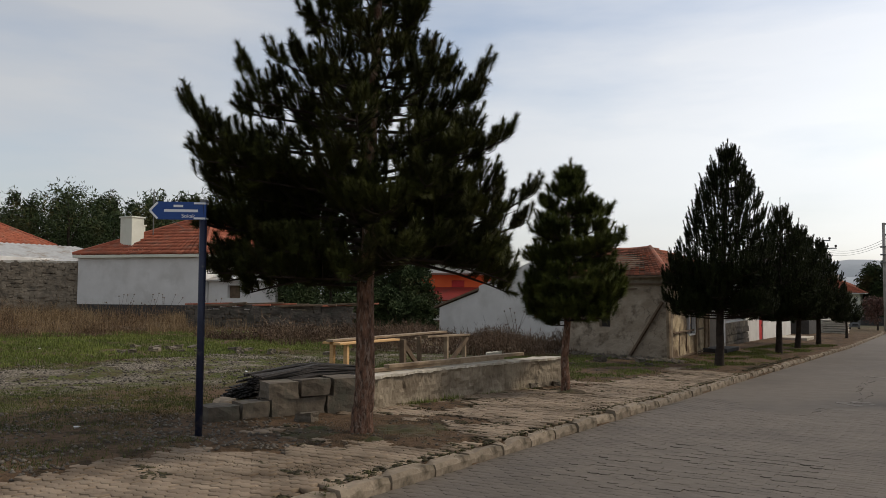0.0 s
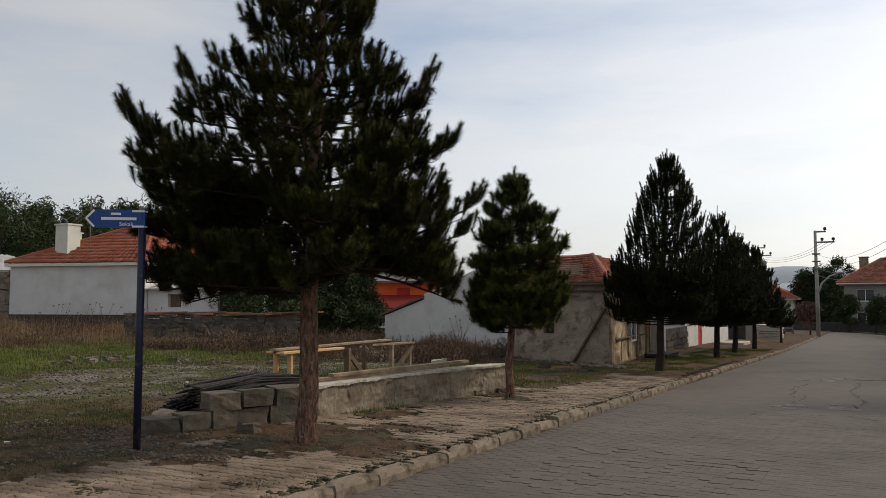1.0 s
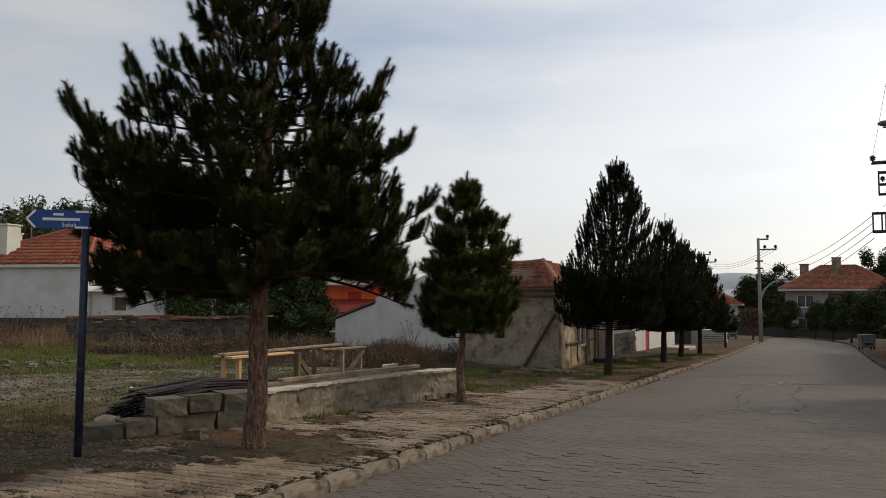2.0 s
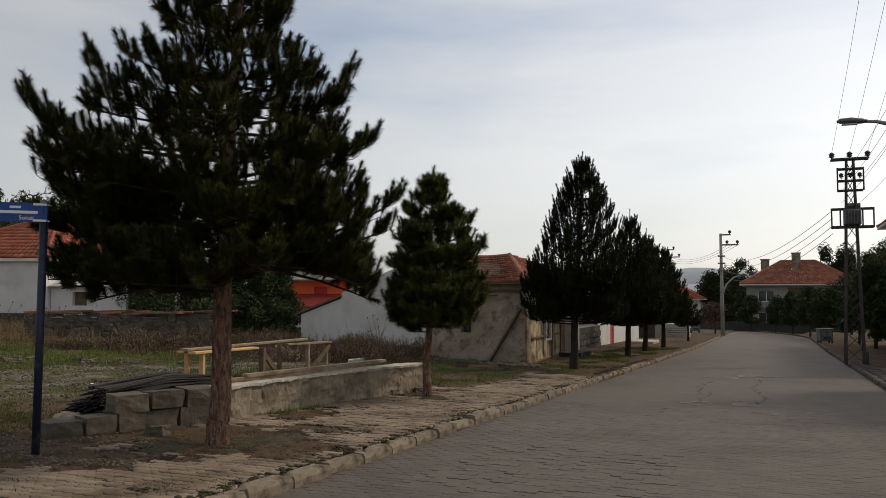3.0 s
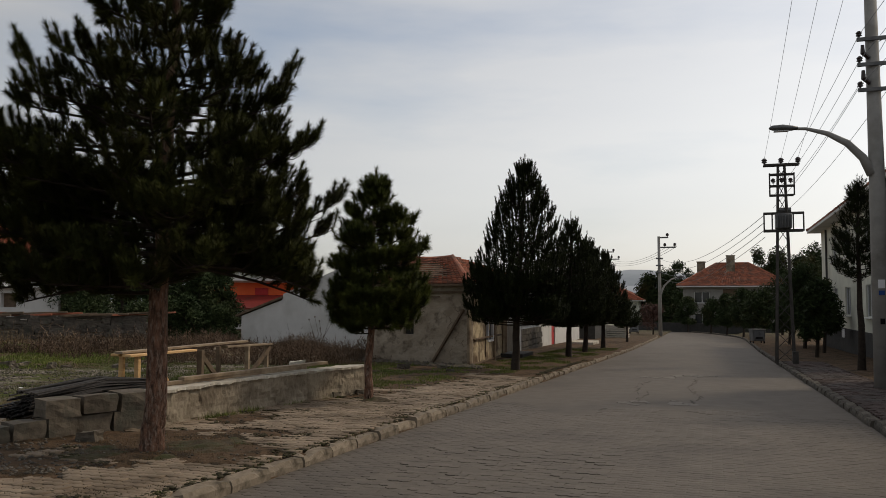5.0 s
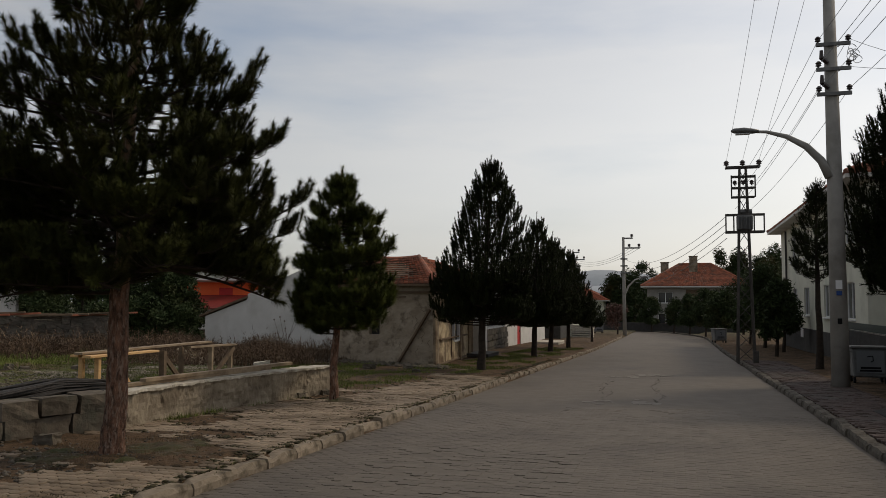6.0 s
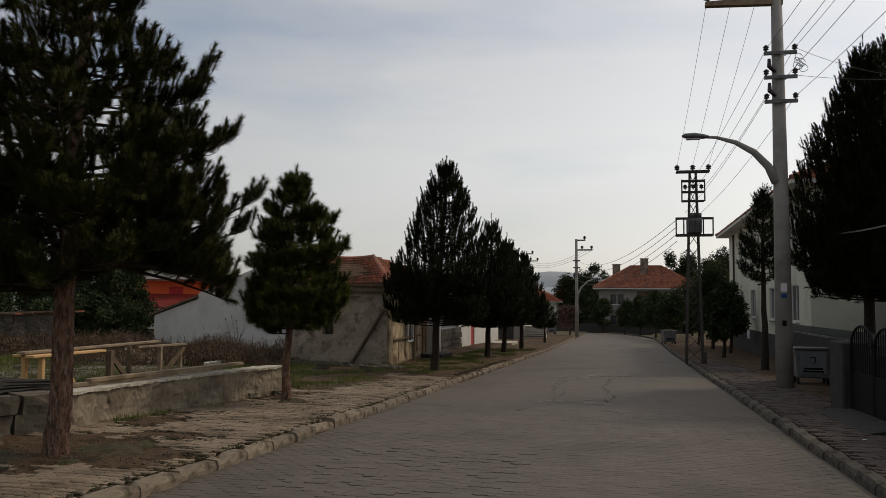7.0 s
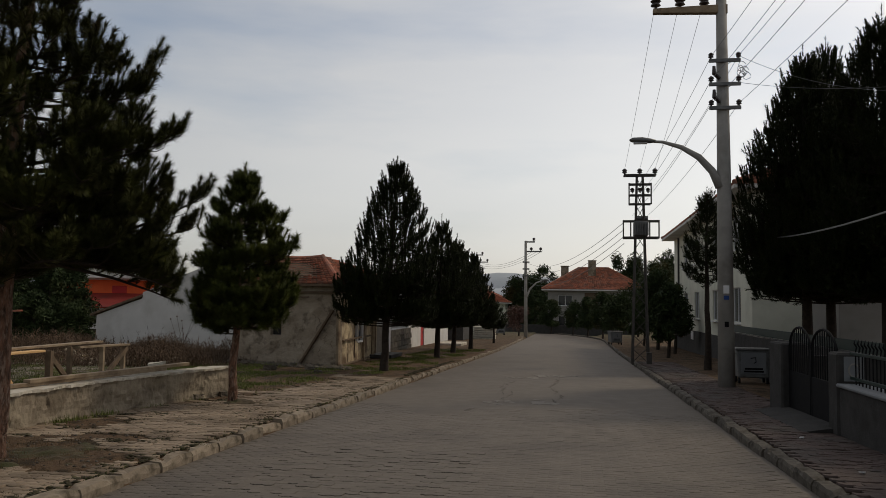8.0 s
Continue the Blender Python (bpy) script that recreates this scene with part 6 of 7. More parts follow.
# ---- houses ----
def window(t, c, wd, hg, face, material=M_PLASTICW, recess=0.1):
    """A framed window in a wall: c is the opening's middle on the wall's outer face, face the outward way."""
    f = Vector(face)
    u = Vector((-f.y, f.x, 0))
    c = Vector(c) - f * recess
    m = Matrix.Rotation(math.atan2(u.y, u.x), 4, "Z")
    bm = bmesh.new()
    for a, b, sa, sb in ((-wd / 2, 0, 0.07, hg), (wd / 2, 0, 0.07, hg), (0, hg / 2, wd, 0.07), (0, -hg / 2, wd, 0.07), (0, 0, 0.06, hg)):
        box(bm, c + u * a + Vector((0, 0, b)), (sa, 0.07, sb), m, 0.004)
    fr = part("window", bm, material, t, "white window frame")
    for s in (-1, 1):
        bm = bmesh.new()
        box(bm, c + u * (s * wd / 4) - f * 0.01, (wd / 2 - 0.05, 0.012, hg - 0.05), m)
        part("pane", bm, M_GLASS, fr)
    bm = bmesh.new()
    box(bm, c + Vector((0, 0, -hg / 2 - 0.05)) + f * (recess + 0.03), (wd + 0.15, 0.26, 0.05), m, 0.006)
    part("sill", bm, material, fr)


def hip_roof(t, x0, x1, y0, y1, ze, zr, material, seed, along="y", over=0.5, tiles=True):
    """A hipped roof on a rectangle, with tiles, eave board and ridge."""
    x0, x1, y0, y1 = x0 - over, x1 + over, y0 - over, y1 + over
    if along == "y":
        k = (x1 - x0) / 2
        R0, R1 = ((x0 + x1) / 2, y0 + k * 0.9, zr), ((x0 + x1) / 2, y1 - k * 0.9, zr)
    else:
        k = (y1 - y0) / 2
        R0, R1 = (x0 + k * 0.9, (y0 + y1) / 2, zr), (x1 - k * 0.9, (y0 + y1) / 2, zr)
    bm = bmesh.new()
    prism(bm, [(x0, y0, ze - 0.12), (x1, y0, ze - 0.12), (x1, y1, ze - 0.12), (x0, y1, ze - 0.12)], (0, 0, 0.14))
    part("eave_board", bm, M_WHITE, t, "pale eave board")
    a, b, c, d = (x0, y0, ze + 0.03), (x1, y0, ze + 0.03), (x1, y1, ze + 0.03), (x0, y1, ze + 0.03)
    faces = [(b, c, R1, R0), (d, a, R0, R1), (a, b, R0, R0), (c, d, R1, R1)] if along == "y" else [(a, b, R1, R0), (c, d, R0, R1), (d, a, R0, R0), (b, c, R1, R1)]
    for i, (p, q, r_, s_) in enumerate(faces):
        L = (Vector(q) - Vector(p)).length
        sl = (Vector(r_) - Vector(q)).length
        tile_field("roof_tiles", p, q, r_, s_, max(4, int(L / 0.3)), max(4, int(sl / 0.36)), material, t, 0, seed + i, 0.05)
    bm = bmesh.new()
    for p, q in ((R0, R1), (a, R0), (b, R0 if along == "y" else R1), (c, R1), (d, R1 if along == "y" else R0)):
        tube(bm, [Vector(p) + Vector((0, 0, 0.06)), Vector(q) + Vector((0, 0, 0.06))], 0.1, 6)
    part("ridge_tiles", bm, material, t)


def chimney(t, x, y, z0, z1, w=0.7, material=M_CREAM):
    bm = bmesh.new()
    box(bm, (x, y, (z0 + z1) / 2), (w, w * 0.8, z1 - z0), None, 0.015)
    c = part("chimney", bm, material, t)
    bm = bmesh.new()
    box(bm, (x, y, z1 + 0.04), (w + 0.12, w * 0.8 + 0.12, 0.08), None, 0.01)
    part("chimney_cap", bm, material, c)


# cream two-storey house beside the road
ch = thing("cream_house", "cream two-storey house with a grey plinth and tiled hip roof", "house", (11, 44, level(11, 44)))
HX, HY0, HY1 = 6.6, 32.0, 56.0
WY = (35.0, 40.0, 46.0, 50.4)
holes = [(y - HY0 - 0.85, z - 0.72, 1.7, 1.44) for y in WY for z in (1.72, 4.72)]
bm = bmesh.new()
wall_run(bm, (HX, HY0), (HX, HY1), 0.3, 6.15, 0.3, holes, -1)
part("road_wall", bm, M_CREAM, ch)
for p, q in (((HX + 0.3, HY1), (16.0, HY1)), ((16.0, HY1 - 0.3), (16.0, HY0)), ((16.0 - 0.3, HY0), (HX + 0.3, HY0))):
    bm = bmesh.new()
    wall_run(bm, p, q, 0.3, 6.15, 0.3, (), -1)
    part("wall", bm, M_CREAM, ch)
bm = bmesh.new()
box(bm, ((HX + 16) / 2, 44, -0.5), (16 - HX + 0.08, HY1 - HY0 + 0.08, 1.6), None, 0.01)
# the grey plinth takes a darker render: shade is put into its colour
part("plinth", bm, M_GREYWALL, ch, "grey plinth darkened for the shade on it")
bm = bmesh.new()
box(bm, ((HX + 16) / 2, 44, 3.2), (16 - HX - 0.8, HY1 - HY0 - 0.8, 0.2))
part("floor_slab", bm, M_GREYWALL, ch)
for y in WY:
    for z in (1.72, 4.72):
        window(ch, (HX, y, z), 1.7, 1.44, (-1, 0, 0))
for y in (47.5, 51.8):
    bm = bmesh.new()
    box(bm, (HX - 0.045, y, 0.02), (0.05, 0.9, 0.45), None, 0.01)
    part("cellar_window", bm, M_PLASTICW, ch)
bm = bmesh.new()
tube(bm, [(HX - 0.08, 53.2, -0.3), (HX - 0.08, 53.2, 6.0)], 0.06, 8)
part("downpipe", bm, M_GREYWALL, ch)
hip_roof(ch, HX, 16.0, HY0, HY1, 6.2, 8.6, M_TILEOLD, 60, over=0.75)

rh = thing("red_roofed_house", "two-storey house with a wide red hip roof and chimneys", "house", (2.5, 99, level(2.5, 99)))
for (cx, cy, cz), s in (((2.2, 98.5, 1.0), (10.6, 8.0, 5.0)),):
    bm = bmesh.new()
    wall_run(bm, (cx - s[0] / 2, cy - s[1] / 2), (cx + s[0] / 2, cy - s[1] / 2), -2.0, 3.4, 0.3, [(1.2, 1.6, 1.6, 1.2), (4.2, 1.1, 1.5, 2.0), (7.2, 1.6, 1.6, 1.2), (1.2, -0.9, 1.6, 1.3), (7.2, -0.9, 1.6, 1.3)])
    part("front_wall", bm, M_DULLWHITE, rh)
    bm = bmesh.new()
    box(bm, (cx, cy + 0.3, 0.7), (s[0], s[1] - 0.6, 5.4))
    part("body", bm, M_DULLWHITE, rh)
for x, z, hh in ((-1.1, 2.2, 1.2), (5.0, 2.2, 1.2), (-1.1, -0.25, 1.3), (5.0, -0.25, 1.3)):
    window(rh, (2.2 - 5.3 + 1.2 + 0.8 if x < 0 else 2.2 - 5.3 + 8.0, 94.5, z), 1.6, hh, (0, -1, 0), recess=0.12)
bm = bmesh.new()
box(bm, (1.85, 94.66, 2.1), (1.5, 0.06, 2.0), None, 0.02)
part("shutter", bm, M_DARKWOOD, rh, "brown shuttered door")
hip_roof(rh, -3.1, 7.5, 94.5, 102.5, 3.45, 6.1, M_TILEOLD, 70, "x", 0.7)
for x, y, z1 in ((2.0, 97.0, 6.9), (-1.2, 98.5, 6.3)):
    chimney(rh, x, y, 4.8, z1, 0.9, M_STUCCO)

lh2 = thing("peach_house", "small peach house with an orange tile roof", "house", (-13.6, 124, level(-13.6, 124)))
bm = bmesh.new()
box(bm, (-13.6, 124.0, -0.1), (7.0, 10.0, 4.0), None, 0.02)
part("body", bm, M_CREAM, lh2)
hip_roof(lh2, -17.1, -10.1, 119.0, 129.0, 1.9, 3.9, M_TILE, 80, over=0.7)
chimney(lh2, -13.2, 123.0, 2.8, 4.3)

# the white house across the field, with its wall turned towards the corner
wl_ = thing("field_house", "white limewashed house with a hipped red tile roof", "house", (-40, 34, ground_z(-40, 34)))
QA, QB = Vector((-42.7, 28.3)), Vector((-34.6, 30.4))
qu = (QB - QA).normalized()
qn = Vector((-qu.y, qu.x))
QC, QD = QB + qn * 8.0, QA + qn * 8.0
for p, q in ((QA, QB), (QB, QC), (QC, QD), (QD, QA)):
    d = (q - p).normalized() * 0.31
    bm = bmesh.new()
    wall_run(bm, p if p in (QA, QC) else p + d, q if p in (QA, QC) else q - d, 0.85, 3.5, 0.3)
    part("wall", bm, M_WHITE, wl_)
    bm = bmesh.new()
    wall_run(bm, p - qn * 0.04 if p is QA else p, q - qn * 0.04 if p is QA else q, -0.6, 0.85, 0.28)
    part("plinth", bm, M_GREYWALL, wl_, "grey stained plinth")
ov = 0.22
ra, rb = QA - qu * ov - qn * ov, QB + qu * ov - qn * ov
rc, rd = QC + qu * ov + qn * ov, QD - qu * ov + qn * ov
r0, r1 = QA + qu * 5.6 + qn * 4.0, QB - qu * 2.0 + qn * 4.0
bm = bmesh.new()
prism(bm, [(*ra, 3.5), (*rb, 3.5), (*rc, 3.5), (*rd, 3.5)], (0, 0, 0.16))
part("eave_board", bm, M_CREAM, wl_)
for i, (p, q, s_, t_) in enumerate(((ra, rb, r1, r0), (rb, rc, r1, r1), (rc, rd, r0, r1), (rd, ra, r0, r0))):
    tile_field("roof_tiles", (*p, 3.68), (*q, 3.68), (*s_, 6.1), (*t_, 6.1), 26, 12, M_TILE, wl_, 0, 90 + i, 0.06)
bm = bmesh.new()
for p, q in ((r0, r1), (ra, r0), (rb, r1), (rd, r0)):
    z0 = 3.75 if p in (ra, rb, rd) else 6.15
    tube(bm, [(*p, z0), (*q, 6.15)], 0.09, 6)
part("ridge_tiles", bm, M_TILE, wl_)
for s, off, z1, w_ in ((2.75, 1.15, 5.85, 1.05), (2.15, 2.4, 5.5, 0.7)):
    p = QA + qu * s + qn * off
    chimney(wl_, p.x, p.y, 4.0, z1, w_)
ext = thing("lean_to", "low whitewashed lean-to with a dark window", "shed", (-32.5, 32.2, ground_z(-32.5, 32.2)))
p, q = QB + qu * 0.05 + qn * 0.5, QB + qu * 4.2 + qn * 0.5
bm = bmesh.new()
wall_run(bm, p, q, 0.6, 2.2, 0.25, [(1.2, 1.25, 0.8, 0.7)])
part("wall", bm, M_WHITE, ext)
bm = bmesh.new()
wall_run(bm, p + qn * 0.26 + qu * 0.5, q + qn * 0.26, 0.6, 2.15, 0.05)
part("lining", bm, M_DARKWOOD, ext)
bm = bmesh.new()
prism(bm, [(*(p - qn * 0.3), 2.2), (*(q - qn * 0.3), 2.2), (*(q + qn * 3), 2.9), (*(p + qn * 3), 2.9)], (0, 0, 0.06))
part("roof", bm, M_TIN, ext)

dish = thing("satellite_dish", "small white satellite dish on the lean-to roof", "satellite dish", (-33.2, 31.3, 2.25))
bm = bmesh.new()
dp = Vector((-33.2, 31.3, 2.62))
df = Vector((0.75, -0.5, 0.35)).normalized()
dq = df.to_track_quat("Z", "Y")
rings_ = [[bm.verts.new(dp + dq @ Vector((r_ * math.cos(a), r_ * math.sin(a), -0.12 + 0.9 * r_ * r_))) for a in [k * math.pi / 8 for k in range(16)]] for r_ in (0.05, 0.2, 0.36)]
for a_, b_ in zip(rings_, rings_[1:]):
    for k in range(16):
        bm.faces.new((a_[k], a_[(k + 1) % 16], b_[(k + 1) % 16], b_[k]))
bm.faces.new(rings_[0])
part("bowl", bm, M_SIGNWHITE, dish)
bm = bmesh.new()
tube(bm, [(-33.2, 31.35, 2.22), (-33.2, 31.35, 2.6), dp - df * 0.1], 0.025, 6)
part("bracket", bm, M_STEEL, dish)
mast = thing("antenna_mast", "thin roof antenna mast with a stay wire", "antenna", (-39.6, 31.0, 4.6))
bm = bmesh.new()
tube(bm, [(-39.6, 31.0, 4.5), (-39.6, 31.0, 7.6)], 0.03, 6)
part("mast", bm, M_STEEL, mast)
bm = bmesh.new()
tube(bm, [(-39.85, 30.9, 7.4), (-39.35, 31.1, 7.4)], 0.02, 5)
part("aerial", bm, M_STEEL, mast)
bm = bmesh.new()
tube(bm, [(-39.6, 31.0, 7.0), (-38.6, 31.3, 5.9), (-37.6, 31.6, 5.2)], 0.012, 4)
part("stay", bm, M_WIRE, mast)

# rough stone walls of the field
def rubble_wall(name, label, p, q, z0, z1, thick, seed, stone=(0.3, 0.55), course=0.24, material=M_STONE, cap=None):
    t = thing(name, label, "wall", ((p[0] + q[0]) / 2, (p[1] + q[1]) / 2, z0 + 0.1))
    p, q = Vector(p), Vector(q)
    L, d = (q - p).length, (q - p).normalized()
    nn = Vector((-d.y, d.x))
    bm = bmesh.new()
    wall_run(bm, p + nn * 0.06, q + nn * 0.06, z0, z1 - 0.05, thick)
    part("core", bm, M_MUD, t)
    r = random.Random(seed)
    z = max(z0, 0.0)
    a = math.atan2(d.y, d.x)
    while z < z1:
        s = -r.uniform(0, 0.3)
        while s < L:
            w_ = r.uniform(*stone)
            h_ = min(course * r.uniform(0.75, 1.5), z1 + 0.12 - z)
            c = p + d * (s + w_ / 2) + nn * 0.04
            bm = bmesh.new()
            stone_piece(bm, (c.x, c.y, z + h_ / 2 + r.uniform(-0.05, 0.05)), (w_ * 0.98, 0.24, h_), a + r.uniform(-0.06, 0.06), r, 0.13)
            part("stone", bm, material, t)
            s += w_
        z += course
    if cap:
        bm = bmesh.new()
        wall_run(bm, p - nn * 0.08, q - nn * 0.08, z1 + 0.02, z1 + 0.12, thick + 0.2)
        part("coping", bm, cap, t)


rubble_wall("field_wall", "tall rubble stone wall beside the white house", (-50.0, 20.5), (-42.9, 28.35), -0.2, 3.2, 0.5, 12, (0.2, 0.5), 0.2, M_FIELDSTONE, M_COPING)
rubble_wall("yard_ruin_wall", "low crumbling block wall with broken tiles on top", (-28.8, 24.6), (-23.6, 29.6), -0.4, 0.85, 0.4, 13, (0.22, 0.6), 0.2, M_DARKSTONE)
rd_ = random.Random(14)
for k in range(16):
    s = rd_.uniform(0, 1)
    x, y = -28.6 + 5.0 * s, 24.9 + 4.8 * s
    bm = bmesh.new()
    beam(bm, (x - rd_.uniform(0.4, 1.3), y - rd_.uniform(0.3, 1.1), 0.92 + rd_.uniform(0, 0.12)), (x + rd_.uniform(0.4, 1.2), y + rd_.uniform(0.2, 1.2), 0.96 + rd_.uniform(0, 0.18)), 0.12, 0.07, 0.006)
    tagged(part("roof_timber", bm, M_DARKWOOD if k % 4 else M_TILEOLD), "broken dark roof timber lying on a crumbling wall", "timber", "fallen roof timbers")

# white gabled barn behind the small pine
barn = thing("white_barn", "whitewashed barn wall with a stepped sloping top", "barn", (-17, 34, ground_z(-17, 34)))
GA, GB = Vector((-22.3, 35.2)), Vector((-11.9, 32.9))
gu = (GB - GA).normalized()
gn = Vector((-gu.y, gu.x))


def gp(s, z):
    p = GA + gu * s
    return (p.x, p.y, z)


bm = bmesh.new()
prism(bm, [gp(0, -0.9), gp(10.6, -0.9), gp(10.6, 2.9), gp(8.0, 3.78), gp(2.72, 1.95), gp(2.66, 1.66), gp(0, 0.86)], (gn.x * 0.35, gn.y * 0.35, 0))
part("gable_wall", bm, M_WHITE, barn)
bm = bmesh.new()
for a, b, e in (((-0.3, 0.80), (2.72, 1.72), -0.12), ((2.75, 1.80), (8.0, 3.63), 0.36), ((8.0, 3.63), (10.9, 2.62), 0.36)):
    p0, p1 = gp(*a), gp(*b)
    prism(bm, [(p0[0] + gn.x * e, p0[1] + gn.y * e, p0[2] + 0.02), (p1[0] + gn.x * e, p1[1] + gn.y * e, p1[2] + 0.02), (p1[0] + gn.x * 6, p1[1] + gn.y * 6, p1[2] + 0.02), (p0[0] + gn.x * 6, p0[1] + gn.y * 6, p0[2] + 0.02)], (0, 0, 0.1))
part("roof_deck", bm, M_DARKWOOD, barn)
for a, b, sd in (((-0.3, 0.80), (2.72, 1.72), 1), ((2.75, 1.80), (8.0, 3.63), 2), ((10.9, 2.62), (8.0, 3.63), 3)):
    p0, p1 = gp(*a), gp(*b)
    e0 = (p0[0] + gn.x * 0.4, p0[1] + gn.y * 0.4, p0[2] + 0.14)
    e1 = (p0[0] + gn.x * 6, p0[1] + gn.y * 6, p0[2] + 0.14)
    k1 = (p1[0] + gn.x * 6, p1[1] + gn.y * 6, p1[2] + 0.14)
    k0 = (p1[0] + gn.x * 0.4, p1[1] + gn.y * 0.4, p1[2] + 0.14)
    tile_field("roof_tiles", e0, e1, k1, k0, 24, 10, M_TILEOLD, barn, 0, 100 + sd)

# orange house far behind, half hidden by the large pine
oh = thing("orange_house", "tall orange and cream house with a red roof", "house", (-36, 55, ground_z(-36, 55)))
OA, OB = Vector((-35.87, 52.2)), Vector((-29.8, 55.5))
ou = (OB - OA).normalized()
on = Vector((-ou.y, ou.x))
for z0, z1, mt, nm, holes in ((-0.3, 3.0, M_ORANGE, "lower_wall", [(3.3, 1.75, 1.0, 0.85)]), (3.0, 3.35, M_WHITE, "floor_band", ()), (3.35, 4.6, M_CREAM, "upper_wall", [(0.6, 3.5, 1.0, 0.9), (3.3, 3.5, 1.2, 0.9)])):
    bm = bmesh.new()
    wall_run(bm, OA, OB, z0, z1, 0.3, holes)
    part(nm, bm, mt, oh)
for sx, z, wd, hg, mt in ((3.8, 2.17, 1.0, 0.85, M_RED), (1.1, 3.95, 1.0, 0.9, M_GLASS), (3.9, 3.95, 1.2, 0.9, M_GLASS)):
    p = OA + ou * sx + on * 0.12
    bm = bmesh.new()
    box(bm, (p.x, p.y, z), (wd, 0.05, hg), Matrix.Rotation(math.atan2(ou.y, ou.x), 4, "Z"))
    part("window", bm, mt, oh)
for k in range(17):
    p = OA + ou * (0.3 + k * 0.38) - on * 0.9
    bm = bmesh.new()
    tube(bm, [(p.x, p.y, 3.3), (p.x, p.y, 4.1)], 0.025, 5)
    part("baluster", bm, M_PLASTICW, oh)
bm = bmesh.new()
p, q = OA + ou * 0.2 - on * 0.9, OA + ou * 6.7 - on * 0.9
tube(bm, [(*p, 4.1), (*q, 4.1)], 0.04, 6)
part("balcony_rail", bm, M_PLASTICW, oh)
bm = bmesh.new()
prism(bm, [(*(OA + ou * 0.1), 3.12), (*(OA + ou * 6.8), 3.12), (*(OA + ou * 6.8 - on * 1.0), 3.12), (*(OA + ou * 0.1 - on * 1.0), 3.12)], (0, 0, 0.16))
part("balcony_floor", bm, M_WHITE, oh)
bm = bmesh.new()
c = OA.lerp(OB, 0.5) + on * 4.5
box(bm, (c.x, c.y, 2.1), (6.8, 8.2, 4.8), Matrix.Rotation(math.atan2(ou.y, ou.x), 4, "Z"))
part("body", bm, M_CREAM, oh)
pa, pb = OA - ou * 0.6 - on * 1.0, OB + ou * 0.6 - on * 1.0
ka, kb = OA + ou * 1.5 + on * 4.5, OB - ou * 2.5 + on * 4.5
tile_field("roof_tiles", (*pa, 4.65), (*pb, 4.65), (*kb, 6.6), (*ka, 7.0), 40, 12, M_TILE, oh, 0, 111, 0.06)
fa, fb = OA - ou * 0.6 + on * 9.5, OB + ou * 0.6 + on * 9.5
tile_field("roof_tiles", (*fb, 4.65), (*fa, 4.65), (*ka, 7.0), (*kb, 6.6), 40, 12, M_TILE, oh, 0, 112, 0.06)
tile_field("roof_tiles", (*pb, 4.65), (*fb, 4.65), (*kb, 6.6), (*kb, 6.6), 24, 10, M_TILE, oh, 0, 113, 0.06)
sh = thing("red_shed", "low shed with a dark red sheet roof", "shed", (-31, 50, ground_z(-31, 50)))
p, q = OA + ou * 0.5 - on * 3.5, OA + ou * 7.5 - on * 3.5
bm = bmesh.new()
wall_run(bm, p, q, -0.4, 1.0, 0.25)
wall_run(bm, p + on * 0.26, p + on * 3.0, -0.4, 1.7, 0.2)
part("wall", bm, M_WHITE, sh)
bm = bmesh.new()
prism(bm, [(*(p - on * 0.3), 1.05), (*(q - on * 0.3), 1.05), (*(q + on * 3), 2.0), (*(p + on * 3), 2.0)], (0, 0, 0.05))
part("roof", bm, M_REDSHEET, sh, "dark red sheet roof")

# far left: tin-roofed shed and red roof behind the stone wall
ts = thing("tin_shed", "shed with a weathered corrugated tin roof", "shed", (-52, 32, ground_z(-52, 32)))
bm = bmesh.new()
box(bm, (-53.0, 31.0, 1.6), (6.5, 10.0, 4.2), Matrix.Rotation(0.25, 4, "Z"), 0.02)
part("wall", bm, M_WHITE, ts)
verts, faces = [], []
for i in range(60):
    f = i / 59
    for s in (0, 1):
        x, y = -49.2 - 5.6 * s + 0.6 * f * 0, 24.5 + 11.5 * f
        verts.append((x, y, 3.75 + 1.1 * s + 0.06 * (i % 2) - 0.25 * math.sin(3 * f) * (1 - s)))
for i in range(59):
    faces.append((2 * i, 2 * i + 2, 2 * i + 3, 2 * i + 1))
mesh_np("roof", verts, faces, M_TIN, ts)
bm = bmesh.new()
box(bm, (-49.75, 27.6, 3.05), (0.05, 0.9, 0.7), Matrix.Rotation(0.25, 4, "Z"))
part("window", bm, M_GLASS, ts)
fr_ = thing("far_red_house", "house with a broad red tile roof behind a wall", "house", (-62, 32, ground_z(-62, 32)))
bm = bmesh.new()
box(bm, (-62.0, 29.0, 2.2), (9.0, 13.0, 5.4), None, 0.02)
part("wall", bm, M_WHITE, fr_)
hip_roof(fr_, -66.5, -57.5, 22.5, 35.5, 4.9, 7.6, M_TILE, 120)

# far right garden shed under the pines
gs = thing("garden_shed", "dim grey garden shed with a sloping sheet roof", "shed", (11, 17, level(11, 17)))
bm = bmesh.new()
box(bm, (11.2, 28.5, 1.0), (6.2, 3.4, 3.6), None, 0.02)
part("wall", bm, M_DULLWHITE, gs)
bm = bmesh.new()
prism(bm, [(7.9, 26.5, 2.5), (14.5, 26.5, 3.6), (14.5, 30.5, 3.6), (7.9, 30.5, 2.5)], (0, 0, 0.07))
part("roof", bm, M_TIN, gs)

